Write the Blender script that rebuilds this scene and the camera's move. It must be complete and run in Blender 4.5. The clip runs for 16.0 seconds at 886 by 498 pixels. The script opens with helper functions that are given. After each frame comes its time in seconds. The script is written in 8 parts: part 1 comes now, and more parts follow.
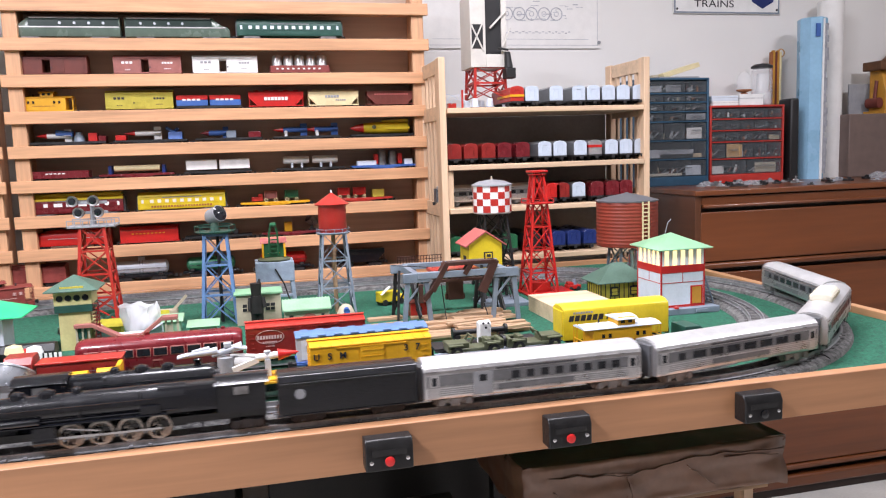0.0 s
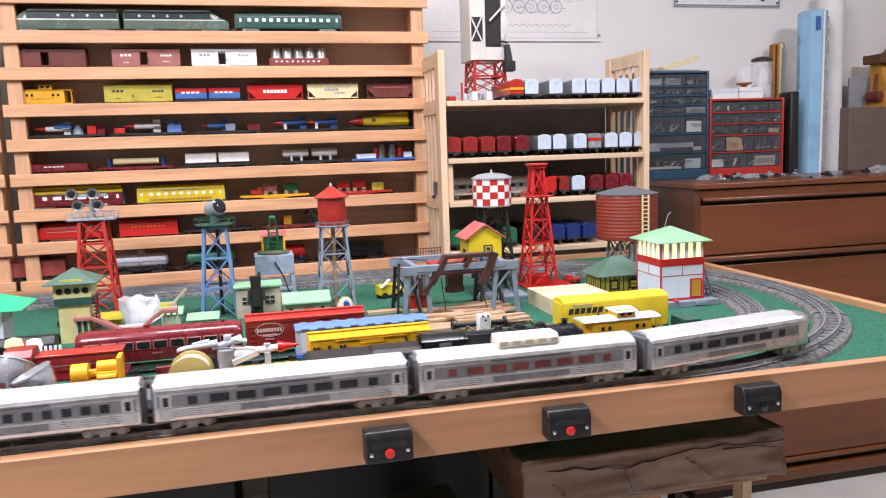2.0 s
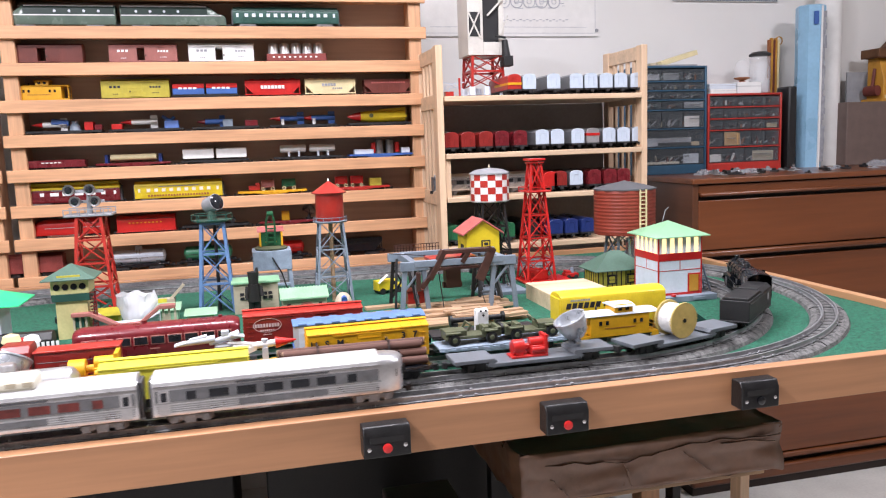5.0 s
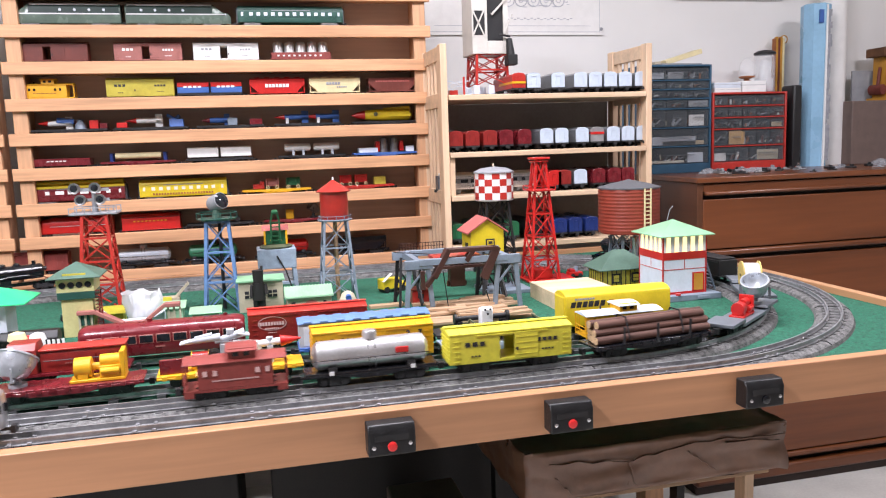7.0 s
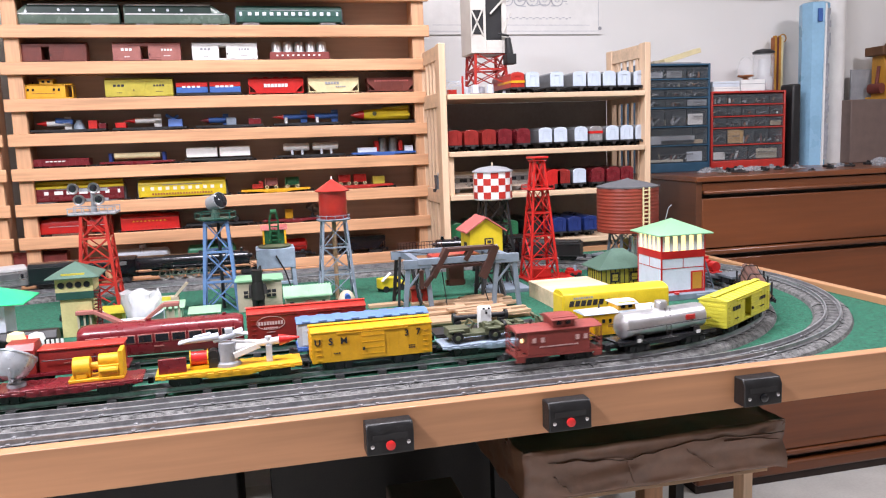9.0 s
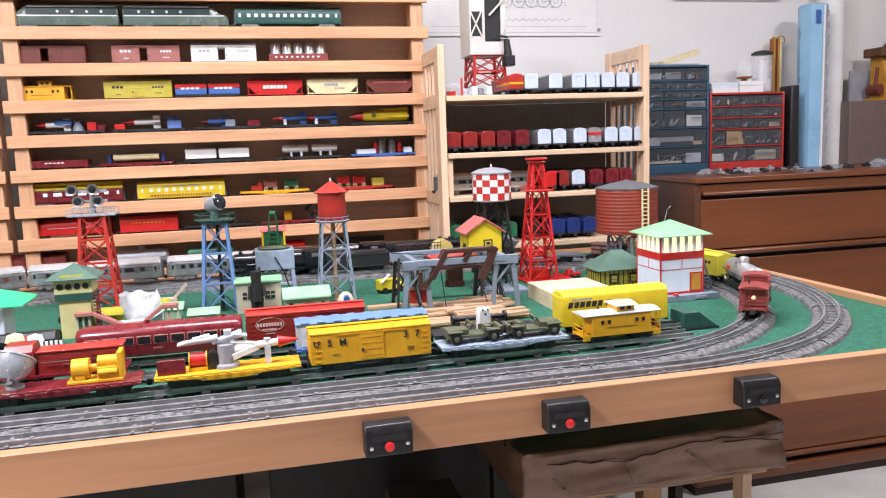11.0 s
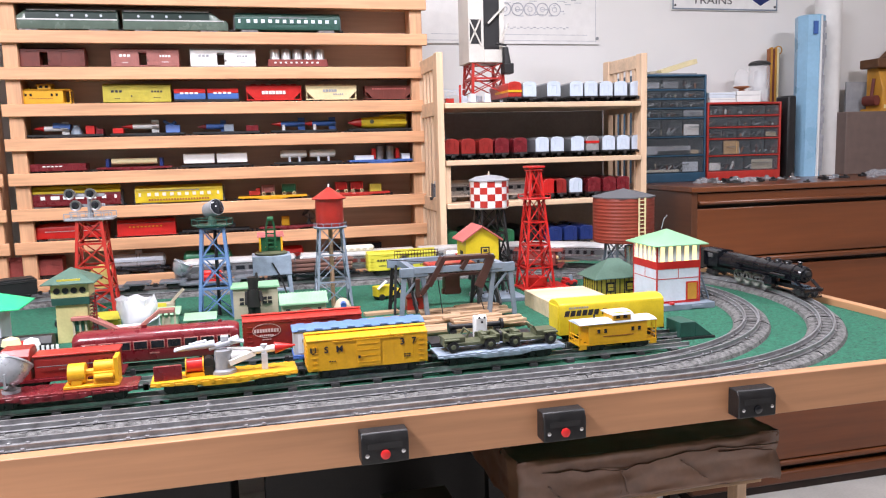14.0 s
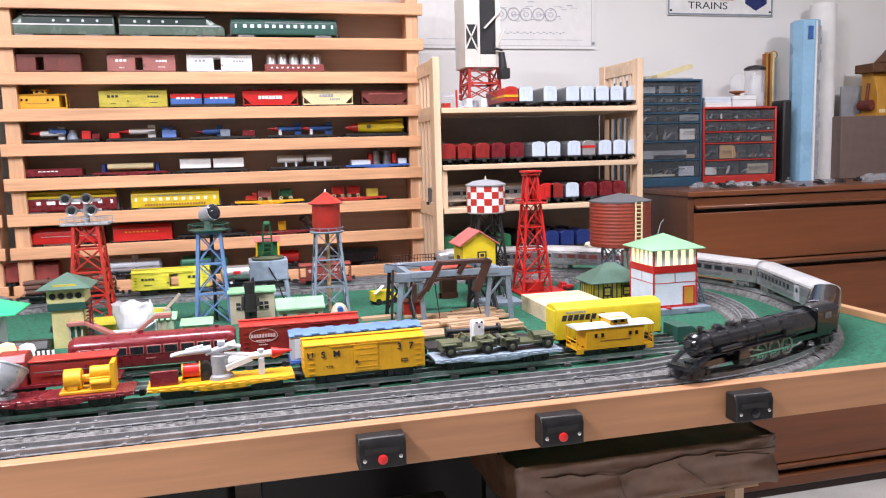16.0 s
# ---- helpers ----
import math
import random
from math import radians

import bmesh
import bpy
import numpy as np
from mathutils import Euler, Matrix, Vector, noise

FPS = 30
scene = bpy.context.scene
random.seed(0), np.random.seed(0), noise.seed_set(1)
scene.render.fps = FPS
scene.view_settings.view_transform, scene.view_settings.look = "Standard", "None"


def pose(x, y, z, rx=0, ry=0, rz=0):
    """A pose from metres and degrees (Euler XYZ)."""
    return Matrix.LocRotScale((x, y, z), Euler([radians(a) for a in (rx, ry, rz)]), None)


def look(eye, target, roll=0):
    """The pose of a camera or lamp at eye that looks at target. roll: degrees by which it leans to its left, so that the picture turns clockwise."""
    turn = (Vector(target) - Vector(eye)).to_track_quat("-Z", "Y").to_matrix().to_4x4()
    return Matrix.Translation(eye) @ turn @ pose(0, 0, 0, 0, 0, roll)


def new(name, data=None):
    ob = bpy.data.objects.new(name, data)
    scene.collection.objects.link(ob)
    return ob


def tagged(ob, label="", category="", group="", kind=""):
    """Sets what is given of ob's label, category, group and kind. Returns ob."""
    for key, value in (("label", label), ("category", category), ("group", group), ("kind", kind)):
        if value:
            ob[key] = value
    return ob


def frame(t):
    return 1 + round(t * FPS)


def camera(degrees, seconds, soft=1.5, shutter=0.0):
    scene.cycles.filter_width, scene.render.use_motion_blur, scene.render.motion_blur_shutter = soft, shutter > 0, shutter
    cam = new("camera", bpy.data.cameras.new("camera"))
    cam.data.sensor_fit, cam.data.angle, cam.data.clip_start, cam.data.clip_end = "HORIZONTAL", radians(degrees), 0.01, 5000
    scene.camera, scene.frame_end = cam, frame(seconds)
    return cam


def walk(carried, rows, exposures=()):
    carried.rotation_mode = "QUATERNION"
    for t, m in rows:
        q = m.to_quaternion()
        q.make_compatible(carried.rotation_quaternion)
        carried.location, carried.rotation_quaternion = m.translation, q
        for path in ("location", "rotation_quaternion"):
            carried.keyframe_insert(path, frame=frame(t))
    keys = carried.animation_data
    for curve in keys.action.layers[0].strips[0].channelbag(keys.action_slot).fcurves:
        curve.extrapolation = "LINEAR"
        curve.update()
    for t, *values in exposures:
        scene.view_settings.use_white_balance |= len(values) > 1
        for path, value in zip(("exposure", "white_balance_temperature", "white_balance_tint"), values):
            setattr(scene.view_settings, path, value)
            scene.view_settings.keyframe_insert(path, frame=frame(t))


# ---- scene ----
# ---- camera ----
T = 0.82          # height of the table's rim over the floor
DECK = T - 0.013  # green felt
RAIL = DECK + 0.018

# seconds, heading, pitch and lean in degrees, eye in metres
PATH = (
    (0.0, 13.842, -6.907, -1.862, -0.0024, -0.8631, 1.1289),
    (0.5, 13.859, -7.113, -1.758, -0.0019, -0.8624, 1.1281),
    (1.0, 13.910, -7.215, -1.893, -0.0005, -0.8627, 1.1285),
    (1.5, 13.922, -7.304, -1.869, -0.0017, -0.8630, 1.1277),
    (2.0, 13.882, -7.370, -1.841, -0.0032, -0.8628, 1.1276),
    (2.5, 13.824, -7.437, -1.860, -0.0022, -0.8620, 1.1262),
    (3.0, 13.844, -7.480, -1.925, -0.0017, -0.8637, 1.1266),
    (3.5, 13.904, -7.555, -1.973, 0.0002, -0.8648, 1.1276),
    (4.0, 13.986, -7.606, -1.963, -0.0004, -0.8641, 1.1266),
    (6.5, 13.847, -7.735, -1.887, -0.0029, -0.8625, 1.1259),
    (7.0, 13.707, -7.753, -1.918, -0.0033, -0.8635, 1.1260),
    (7.5, 13.668, -7.756, -1.977, -0.0020, -0.8637, 1.1254),
    (8.0, 13.688, -7.789, -1.835, -0.0034, -0.8638, 1.1257),
    (8.5, 13.668, -7.757, -1.861, -0.0035, -0.8636, 1.1242),
    (9.0, 13.716, -7.776, -2.028, -0.0014, -0.8650, 1.1252),
    (11.5, 13.817, -7.638, -2.069, -0.0010, -0.8651, 1.1251),
    (12.0, 13.886, -7.614, -2.069, 0.0000, -0.8658, 1.1265),
    (12.5, 13.916, -7.566, -1.891, 0.0000, -0.8657, 1.1276),
    (13.0, 13.940, -7.492, -1.828, -0.0006, -0.8657, 1.1267),
    (13.5, 14.004, -7.426, -1.568, -0.0025, -0.8661, 1.1280),
    (14.0, 14.031, -7.268, -1.513, -0.0025, -0.8677, 1.1287),
    (14.5, 14.121, -7.162, -1.593, -0.0011, -0.8676, 1.1290),
    (15.0, 14.274, -7.062, -1.611, -0.0009, -0.8679, 1.1292),
    (15.5, 14.343, -6.981, -1.615, -0.0028, -0.8672, 1.1285),
    (16.0, 14.306, -6.927, -1.565, -0.0033, -0.8669, 1.1284),
)
cam = camera(59.22, 16.0, soft=1.15, shutter=0.4)


def camera_pose(yaw, pitch, roll, x, y, z):
    a, b = radians(yaw), radians(pitch)
    eye = Vector((x, y, z))
    return look(eye, eye + Vector((math.sin(a) * math.cos(b), math.cos(a) * math.cos(b), math.sin(b))), roll)


walk(cam, [(row[0], camera_pose(*row[1:])) for row in PATH], ((0, -0.14), (4.0, -0.12), (6.3, -0.09), (7.5, 0.0), (16.0, 0.0)))

# ---- light ----
world = bpy.data.worlds.new("room_dark")
world.use_nodes = True
world.node_tree.nodes["Background"].inputs[0].default_value = (0.9, 0.93, 1.0, 1)
world.node_tree.nodes["Background"].inputs[1].default_value = 0.02
scene.world = world


def ceiling_lamp(x, y, z, w, d, watts, colour):
    data = bpy.data.lights.new("ceiling_lamp", "AREA")
    data.shape, data.size, data.size_y, data.energy, data.color = "RECTANGLE", w, d, watts, colour
    ob = new("ceiling_lamp", data)
    ob.location = (x, y, z)
    return ob


LAMPS = ((0.25, 0.26, 1.15, 0.28, 51.0), (2.00, -0.30, 0.40, 0.28, 37.0), (-1.1, -0.55, 0.45, 0.28, 78.0))
for lx, ly, lw, ld, watts in LAMPS:
    ceiling_lamp(lx, ly, 2.33, lw, ld, watts, (0.925, 0.90, 1.0))


# ---- materials ----
def mat(name, col, rough=0.5, metal=0.0, var=0.12, scale=30.0, bump=0.05, fine=250.0, coat=0.0, stretch=(1, 1, 1), dark=None):
    m = bpy.data.materials.new(name)
    m.use_nodes = True
    nt = m.node_tree
    b = nt.nodes["Principled BSDF"]
    tc = nt.nodes.new("ShaderNodeTexCoord")
    mp = nt.nodes.new("ShaderNodeMapping")
    mp.inputs["Scale"].default_value = stretch
    nt.links.new(tc.outputs["Object"], mp.inputs[0])
    n1, n2 = nt.nodes.new("ShaderNodeTexNoise"), nt.nodes.new("ShaderNodeTexNoise")
    n1.inputs["Scale"].default_value, n1.inputs["Detail"].default_value = scale, 4
    n2.inputs["Scale"].default_value, n2.inputs["Detail"].default_value = fine, 3
    for n in (n1, n2):
        nt.links.new(mp.outputs[0], n.inputs["Vector"])
    mixf = nt.nodes.new("ShaderNodeMath")
    mixf.operation = "MULTIPLY_ADD"
    nt.links.new(n2.outputs["Fac"], mixf.inputs[0])
    mixf.inputs[1].default_value = 0.45
    nt.links.new(n1.outputs["Fac"], mixf.inputs[2])
    ramp = nt.nodes.new("ShaderNodeValToRGB")
    d = dark or tuple(c * (1 - 2.2 * var) for c in col)
    hi = tuple(min(1.0, c * (1 + 0.9 * var)) for c in col)
    ramp.color_ramp.elements[0].position, ramp.color_ramp.elements[1].position = 0.42, 0.98
    ramp.color_ramp.elements[0].color, ramp.color_ramp.elements[1].color = (*d, 1), (*hi, 1)
    nt.links.new(mixf.outputs[0], ramp.inputs[0])
    nt.links.new(ramp.outputs[0], b.inputs["Base Color"])
    rr = nt.nodes.new("ShaderNodeMapRange")
    rr.inputs["To Min"].default_value, rr.inputs["To Max"].default_value = max(0.04, rough - 0.12), min(1, rough + 0.12)
    nt.links.new(n1.outputs["Fac"], rr.inputs["Value"])
    nt.links.new(rr.outputs[0], b.inputs["Roughness"])
    b.inputs["Metallic"].default_value = metal
    b.inputs["Coat Weight"].default_value = coat
    if bump:
        bp = nt.nodes.new("ShaderNodeBump")
        bp.inputs["Strength"].default_value, bp.inputs["Distance"].default_value = bump, 0.002
        nt.links.new(n2.outputs["Fac"], bp.inputs["Height"])
        nt.links.new(bp.outputs[0], b.inputs["Normal"])
    return m


def glow(name, col, strength):
    m = bpy.data.materials.new(name)
    m.use_nodes = True
    b = m.node_tree.nodes["Principled BSDF"]
    b.inputs["Base Color"].default_value = (*col, 1)
    b.inputs["Emission Color"].default_value = (*col, 1)
    b.inputs["Emission Strength"].default_value = strength
    return m


def clear(name, col=(0.9, 0.92, 0.95), rough=0.08, alpha=0.35):
    m = bpy.data.materials.new(name)
    m.use_nodes = True
    b = m.node_tree.nodes["Principled BSDF"]
    b.inputs["Base Color"].default_value = (*col, 1)
    b.inputs["Roughness"].default_value = rough
    b.inputs["Alpha"].default_value = alpha
    return m


GRAIN_X, GRAIN_Z = (0.06, 1, 1), (1, 1, 0.06)
M = {}
M["pine"] = mat("pine_board", (0.68, 0.37, 0.20), 0.45, 0, 0.14, 40, 0.04, 160, 0.1, GRAIN_X)
M["pine_post"] = mat("pine_post", (0.64, 0.36, 0.20), 0.5, 0, 0.14, 40, 0.04, 160, 0.1, GRAIN_Z)
M["pale_pine"] = mat("pale_pine", (0.67, 0.48, 0.32), 0.5, 0, 0.12, 40, 0.04, 160, 0.05, GRAIN_X)
M["pale_post"] = mat("pale_pine_post", (0.67, 0.47, 0.31), 0.5, 0, 0.12, 40, 0.04, 160, 0.05, GRAIN_Z)
M["rim"] = mat("pine_rim", (0.50, 0.25, 0.125), 0.42, 0, 0.2, 14, 0.04, 90, 0.1, GRAIN_X)
M["rim_y"] = mat("pine_rim_end", (0.50, 0.265, 0.13), 0.5, 0, 0.14, 14, 0.04, 90, 0.1, (1, 0.06, 1))
M["shelf_back"] = mat("shelf_back_board", (0.50, 0.38, 0.31), 0.5, 0, 0.15, 12, 0.03, 90, 0, GRAIN_X)
# Grey-brown that stands for shade at the back of the slatted shelf.
M["bay_shade"] = mat("bay_shade_grey", (0.30, 0.27, 0.25), 0.6, 0, 0.12, 8, 0.04, 120)
M["dresser"] = mat("walnut_veneer", (0.150, 0.044, 0.013), 0.33, 0, 0.22, 10, 0.03, 70, 0.15, GRAIN_X)
M["dresser_side"] = mat("walnut_veneer_side", (0.11, 0.038, 0.015), 0.4, 0, 0.2, 10, 0.03, 70, 0.15, (1, 0.06, 1))
# Near-black that paints the shade of drawer gaps and the set-back plinth.
M["recess_shade"] = mat("recess_shade_brown", (0.02, 0.008, 0.004), 0.6)
M["wall"] = mat("cream_wall", (0.785, 0.775, 0.755), 0.75, 0, 0.03, 3, 0.08, 300)
# Dark tone chosen for the walls out of view, to lower fill light.
M["wall_unseen"] = mat("bounce_cut_taupe", (0.34, 0.31, 0.28), 0.75, 0, 0.05, 3, 0.08, 300)
M["ceiling"] = mat("white_ceiling", (0.8, 0.78, 0.75), 0.85, 0, 0.04, 4, 0.1, 200)
M["floor"] = mat("pale_concrete", (0.56, 0.545, 0.51), 0.6, 0, 0.1, 6, 0.1, 120)
M["felt"] = mat("green_felt", (0.018, 0.135, 0.078), 0.95, 0, 0.36, 210, 0.8, 700)
M["roadbed"] = mat("grey_rubber_roadbed", (0.165, 0.162, 0.158), 0.85, 0, 0.44, 120, 0.8, 700)
M["tie"] = mat("dark_tie", (0.05, 0.05, 0.052), 0.7)
M["bed_tie"] = mat("moulded_rubber_tie", (0.112, 0.110, 0.110), 0.85, 0, 0.35, 120, 0.4, 900)
M["rail"] = mat("steel_rail", (0.34, 0.34, 0.35), 0.36, 0.5, 0.2, 60, 0.03)
M["chrome"] = mat("bright_metal", (0.75, 0.75, 0.77), 0.2, 1.0, 0.1, 60, 0.02)
M["silver"] = mat("silver_paint", (0.70, 0.70, 0.72), 0.32, 0.85, 0.12, 30, 0.03, 300)
M["silver_roof"] = mat("satin_silver_roof", (0.64, 0.64, 0.64), 0.33, 0.45, 0.1, 30, 0.03, 300)
M["band_grey"] = mat("grey_window_band", (0.24, 0.245, 0.26), 0.35, 0.6, 0.15, 60, 0.03)
M["flute"] = mat("fluted_silver", (0.50, 0.50, 0.52), 0.3, 0.9, 0.12, 60, 0.03)
M["black"] = mat("black_paint", (0.007, 0.008, 0.011), 0.2, 0, 0.2, 40, 0.12, 300, 0.4)
M["box_black"] = mat("dull_black_plastic", (0.010, 0.010, 0.011), 0.42, 0, 0.3, 90, 0.25, 500)
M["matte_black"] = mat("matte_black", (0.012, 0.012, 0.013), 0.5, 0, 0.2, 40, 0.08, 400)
M["truck"] = mat("truck_casting", (0.035, 0.034, 0.036), 0.5, 0.3, 0.25, 80, 0.1, 400)
M["truck_grey"] = mat("truck_casting_grey", (0.24, 0.235, 0.235), 0.4, 0.5, 0.25, 80, 0.1, 400)
M["glass_dark"] = mat("dark_window", (0.02, 0.022, 0.027), 0.12, 0, 0.3, 40, 0)
M["seat_red"] = mat("red_seats", (0.16, 0.03, 0.025), 0.5, 0, 0.3, 90, 0)
M["red"] = mat("red_paint", (0.52, 0.016, 0.014), 0.35, 0, 0.1, 40, 0.03, 300, 0.2)
M["tin_red"] = mat("tinplate_red", (0.44, 0.03, 0.022), 0.32, 0, 0.1, 40, 0.03, 300, 0.3)
M["deep_red"] = mat("deep_red_enamel", (0.25, 0.020, 0.017), 0.32, 0, 0.12, 40, 0.03, 300, 0.2)
M["maroon"] = mat("maroon_paint", (0.16, 0.013, 0.019), 0.28, 0, 0.15, 40, 0.03, 300, 0.3)
M["oxide"] = mat("oxide_red_plastic", (0.245, 0.046, 0.038), 0.5, 0, 0.14, 40, 0.05, 300)
M["brown"] = mat("tuscan_brown", (0.15, 0.03, 0.02), 0.5, 0, 0.14, 40, 0.05, 300)
M["yellow"] = mat("warm_yellow_plastic", (0.70, 0.365, 0.012), 0.42, 0, 0.08, 40, 0.03, 300, 0.1)
M["lemon"] = mat("lemon_yellow", (0.66, 0.50, 0.02), 0.42, 0, 0.08, 40, 0.03, 300, 0.1)
M["lime_yellow"] = mat("green_yellow_plastic", (0.68, 0.62, 0.06), 0.45, 0, 0.1, 40, 0.04, 300)
M["faded_yellow"] = mat("olive_yellow", (0.50, 0.42, 0.05), 0.5, 0, 0.12, 40, 0.04, 300)
M["cream"] = mat("cream_plastic", (0.72, 0.62, 0.36), 0.45, 0, 0.08)
M["cream_white"] = mat("cream_white_plastic", (0.72, 0.68, 0.56), 0.35, 0, 0.06)
M["white"] = mat("white_plastic", (0.80, 0.80, 0.79), 0.4, 0, 0.05)
M["ice"] = mat("pale_blue_white", (0.66, 0.72, 0.80), 0.4, 0, 0.06)
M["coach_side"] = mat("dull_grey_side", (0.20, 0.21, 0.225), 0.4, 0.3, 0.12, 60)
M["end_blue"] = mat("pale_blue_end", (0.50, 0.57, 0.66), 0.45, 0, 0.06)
M["ink_roof"] = mat("dark_grey_roof", (0.09, 0.092, 0.10), 0.5)
M["grey"] = mat("grey_plastic", (0.30, 0.31, 0.33), 0.45, 0, 0.1)
M["steel_grey"] = mat("grey_blue_paint", (0.20, 0.245, 0.30), 0.45, 0, 0.12)
M["car_grey"] = mat("slate_grey_plastic", (0.135, 0.150, 0.170), 0.42, 0, 0.12, 40)
M["reel_gold"] = mat("gold_cream_plastic", (0.56, 0.42, 0.13), 0.45, 0, 0.1, 60)
M["slate"] = mat("slate_blue_plastic", (0.30, 0.37, 0.46), 0.5, 0, 0.15, 60)
M["blue"] = mat("blue_plastic", (0.05, 0.13, 0.40), 0.4, 0, 0.1)
M["light_blue"] = mat("light_blue_paint", (0.115, 0.21, 0.40), 0.4, 0, 0.12)
M["navy"] = mat("navy_enamel", (0.015, 0.03, 0.14), 0.3)
M["cabinet_blue"] = mat("blue_steel_cabinet", (0.035, 0.10, 0.17), 0.4, 0.2, 0.1)
M["dark_green"] = mat("dark_green_paint", (0.02, 0.085, 0.065), 0.45, 0, 0.12)
M["roof_green"] = mat("grey_green_roof", (0.075, 0.14, 0.105), 0.5, 0, 0.14)
M["mint_roof"] = mat("light_green_roof", (0.25, 0.48, 0.28), 0.4, 0, 0.06)
M["mint"] = mat("mint_paint", (0.30, 0.50, 0.32), 0.5, 0, 0.1)
M["bright_green"] = mat("bright_green_roof", (0.03, 0.55, 0.22), 0.4, 0, 0.06)
M["green"] = mat("green_enamel", (0.02, 0.12, 0.05), 0.35, 0, 0.12)
M["tank_green"] = mat("tank_car_green", (0.06, 0.30, 0.16), 0.4)
M["olive"] = mat("olive_drab", (0.10, 0.11, 0.06), 0.5, 0, 0.2, 60)
M["pale_tin"] = mat("pale_grey_tin", (0.60, 0.575, 0.53), 0.4, 0, 0.06)
M["beige"] = mat("beige_tinplate", (0.48, 0.42, 0.31), 0.5, 0, 0.08)
M["pale_yellow"] = mat("pale_yellow_siding", (0.62, 0.56, 0.26), 0.5, 0, 0.08)
M["pink"] = mat("faded_red_roof", (0.50, 0.13, 0.12), 0.5, 0, 0.12)
M["rose"] = mat("dusty_red_trim", (0.36, 0.13, 0.11), 0.5, 0, 0.12)
M["tank_red"] = mat("brick_red_tank", (0.22, 0.035, 0.02), 0.45, 0, 0.1)
M["plank"] = mat("raw_lumber", (0.46, 0.30, 0.18), 0.75, 0, 0.25, 60, 0.1, 300, 0, GRAIN_X)
M["plywood"] = mat("raw_plywood", (0.62, 0.50, 0.33), 0.7, 0, 0.14, 40, 0.05, 200, 0, GRAIN_X)
M["log"] = mat("log_bark", (0.12, 0.055, 0.04), 0.8, 0, 0.3, 90, 0.3, 400, 0, GRAIN_X)
M["log_end"] = mat("log_end", (0.50, 0.34, 0.20), 0.8, 0, 0.2, 200, 0.1, 400)
M["card"] = mat("brown_parcel", (0.215, 0.110, 0.066), 0.32, 0, 0.16, 14, 0.25, 60, 0.2)
M["taupe_card"] = mat("taupe_carton", (0.15, 0.105, 0.09), 0.7, 0, 0.1)
M["orange"] = mat("orange_plastic", (0.52, 0.25, 0.03), 0.5, 0, 0.12)
M["dark_rust"] = mat("dark_rust_paint", (0.12, 0.05, 0.018), 0.6, 0, 0.2)
M["rust"] = mat("rust_orange", (0.30, 0.10, 0.03), 0.6, 0, 0.15)
M["paper"] = mat("white_paper", (0.80, 0.79, 0.77), 0.8, 0, 0.03)
M["ink"] = mat("grey_ink", (0.32, 0.33, 0.36), 0.8, 0, 0.2, 80, 0)
M["ink_dark"] = mat("dark_ink", (0.02, 0.02, 0.025), 0.6, 0, 0.1, 40, 0)
M["wrap_blue"] = mat("light_blue_wrap", (0.27, 0.48, 0.66), 0.3, 0, 0.08, 9, 0.02, 80)
M["bag"] = mat("crumpled_plastic", (0.72, 0.73, 0.74), 0.2, 0, 0.15, 30, 0.4, 60)
M["drawer_clear"] = clear("smoky_clear_plastic", (0.17, 0.19, 0.205), 0.1, 0.2)
M["orange_card"] = mat("orange_card", (0.55, 0.33, 0.12), 0.7, 0, 0.1)
M["clear"] = clear("clear_plastic", alpha=0.16)
M["film"] = clear("bag_film", (0.80, 0.81, 0.82), 0.25, 0.6)
M["film_grey"] = clear("dull_bag_film", (0.42, 0.43, 0.46), 0.2, 0.45)
M["clip"] = mat("bright_clip", (0.58, 0.58, 0.60), 0.25, 0.5, 0.1, 60, 0.02)
M["pencil"] = mat("faint_pencil", (0.50, 0.51, 0.55), 0.8, 0, 0.2, 80, 0)
M["pale_pink"] = mat("pale_pink_print", (0.62, 0.42, 0.40), 0.5, 0, 0.1)
M["jib"] = mat("dark_brown_jib", (0.055, 0.022, 0.017), 0.45)
M["band_green"] = mat("dark_green_band", (0.012, 0.030, 0.024), 0.35, 0, 0.1)
M["sage"] = mat("sage_green_paint", (0.115, 0.160, 0.130), 0.25, 0, 0.1)
M["lamp_silver"] = mat("satin_lamp_bowl", (0.52, 0.55, 0.59), 0.3, 0.55, 0.1, 60, 0.02)
M["wheel_steel"] = mat("pale_wheel_rims", (0.52, 0.51, 0.48), 0.35, 0.4, 0.2, 60, 0.03)
M["pale_grey"] = mat("pale_grey_plastic", (0.52, 0.55, 0.60), 0.4, 0, 0.08)
M["lit"] = glow("lit_window", (1.0, 0.72, 0.36), 1.6)
M["tube"] = glow("lamp_diffuser", (1.0, 0.96, 0.9), 2.0)
M["bulb_red"] = mat("red_button", (0.75, 0.03, 0.03), 0.3)
# Near-black, for dark toys and for shade painted in under the table.
M["near_black"] = mat("matte_near_black", (0.012, 0.010, 0.009), 0.6, 0, 0.3)


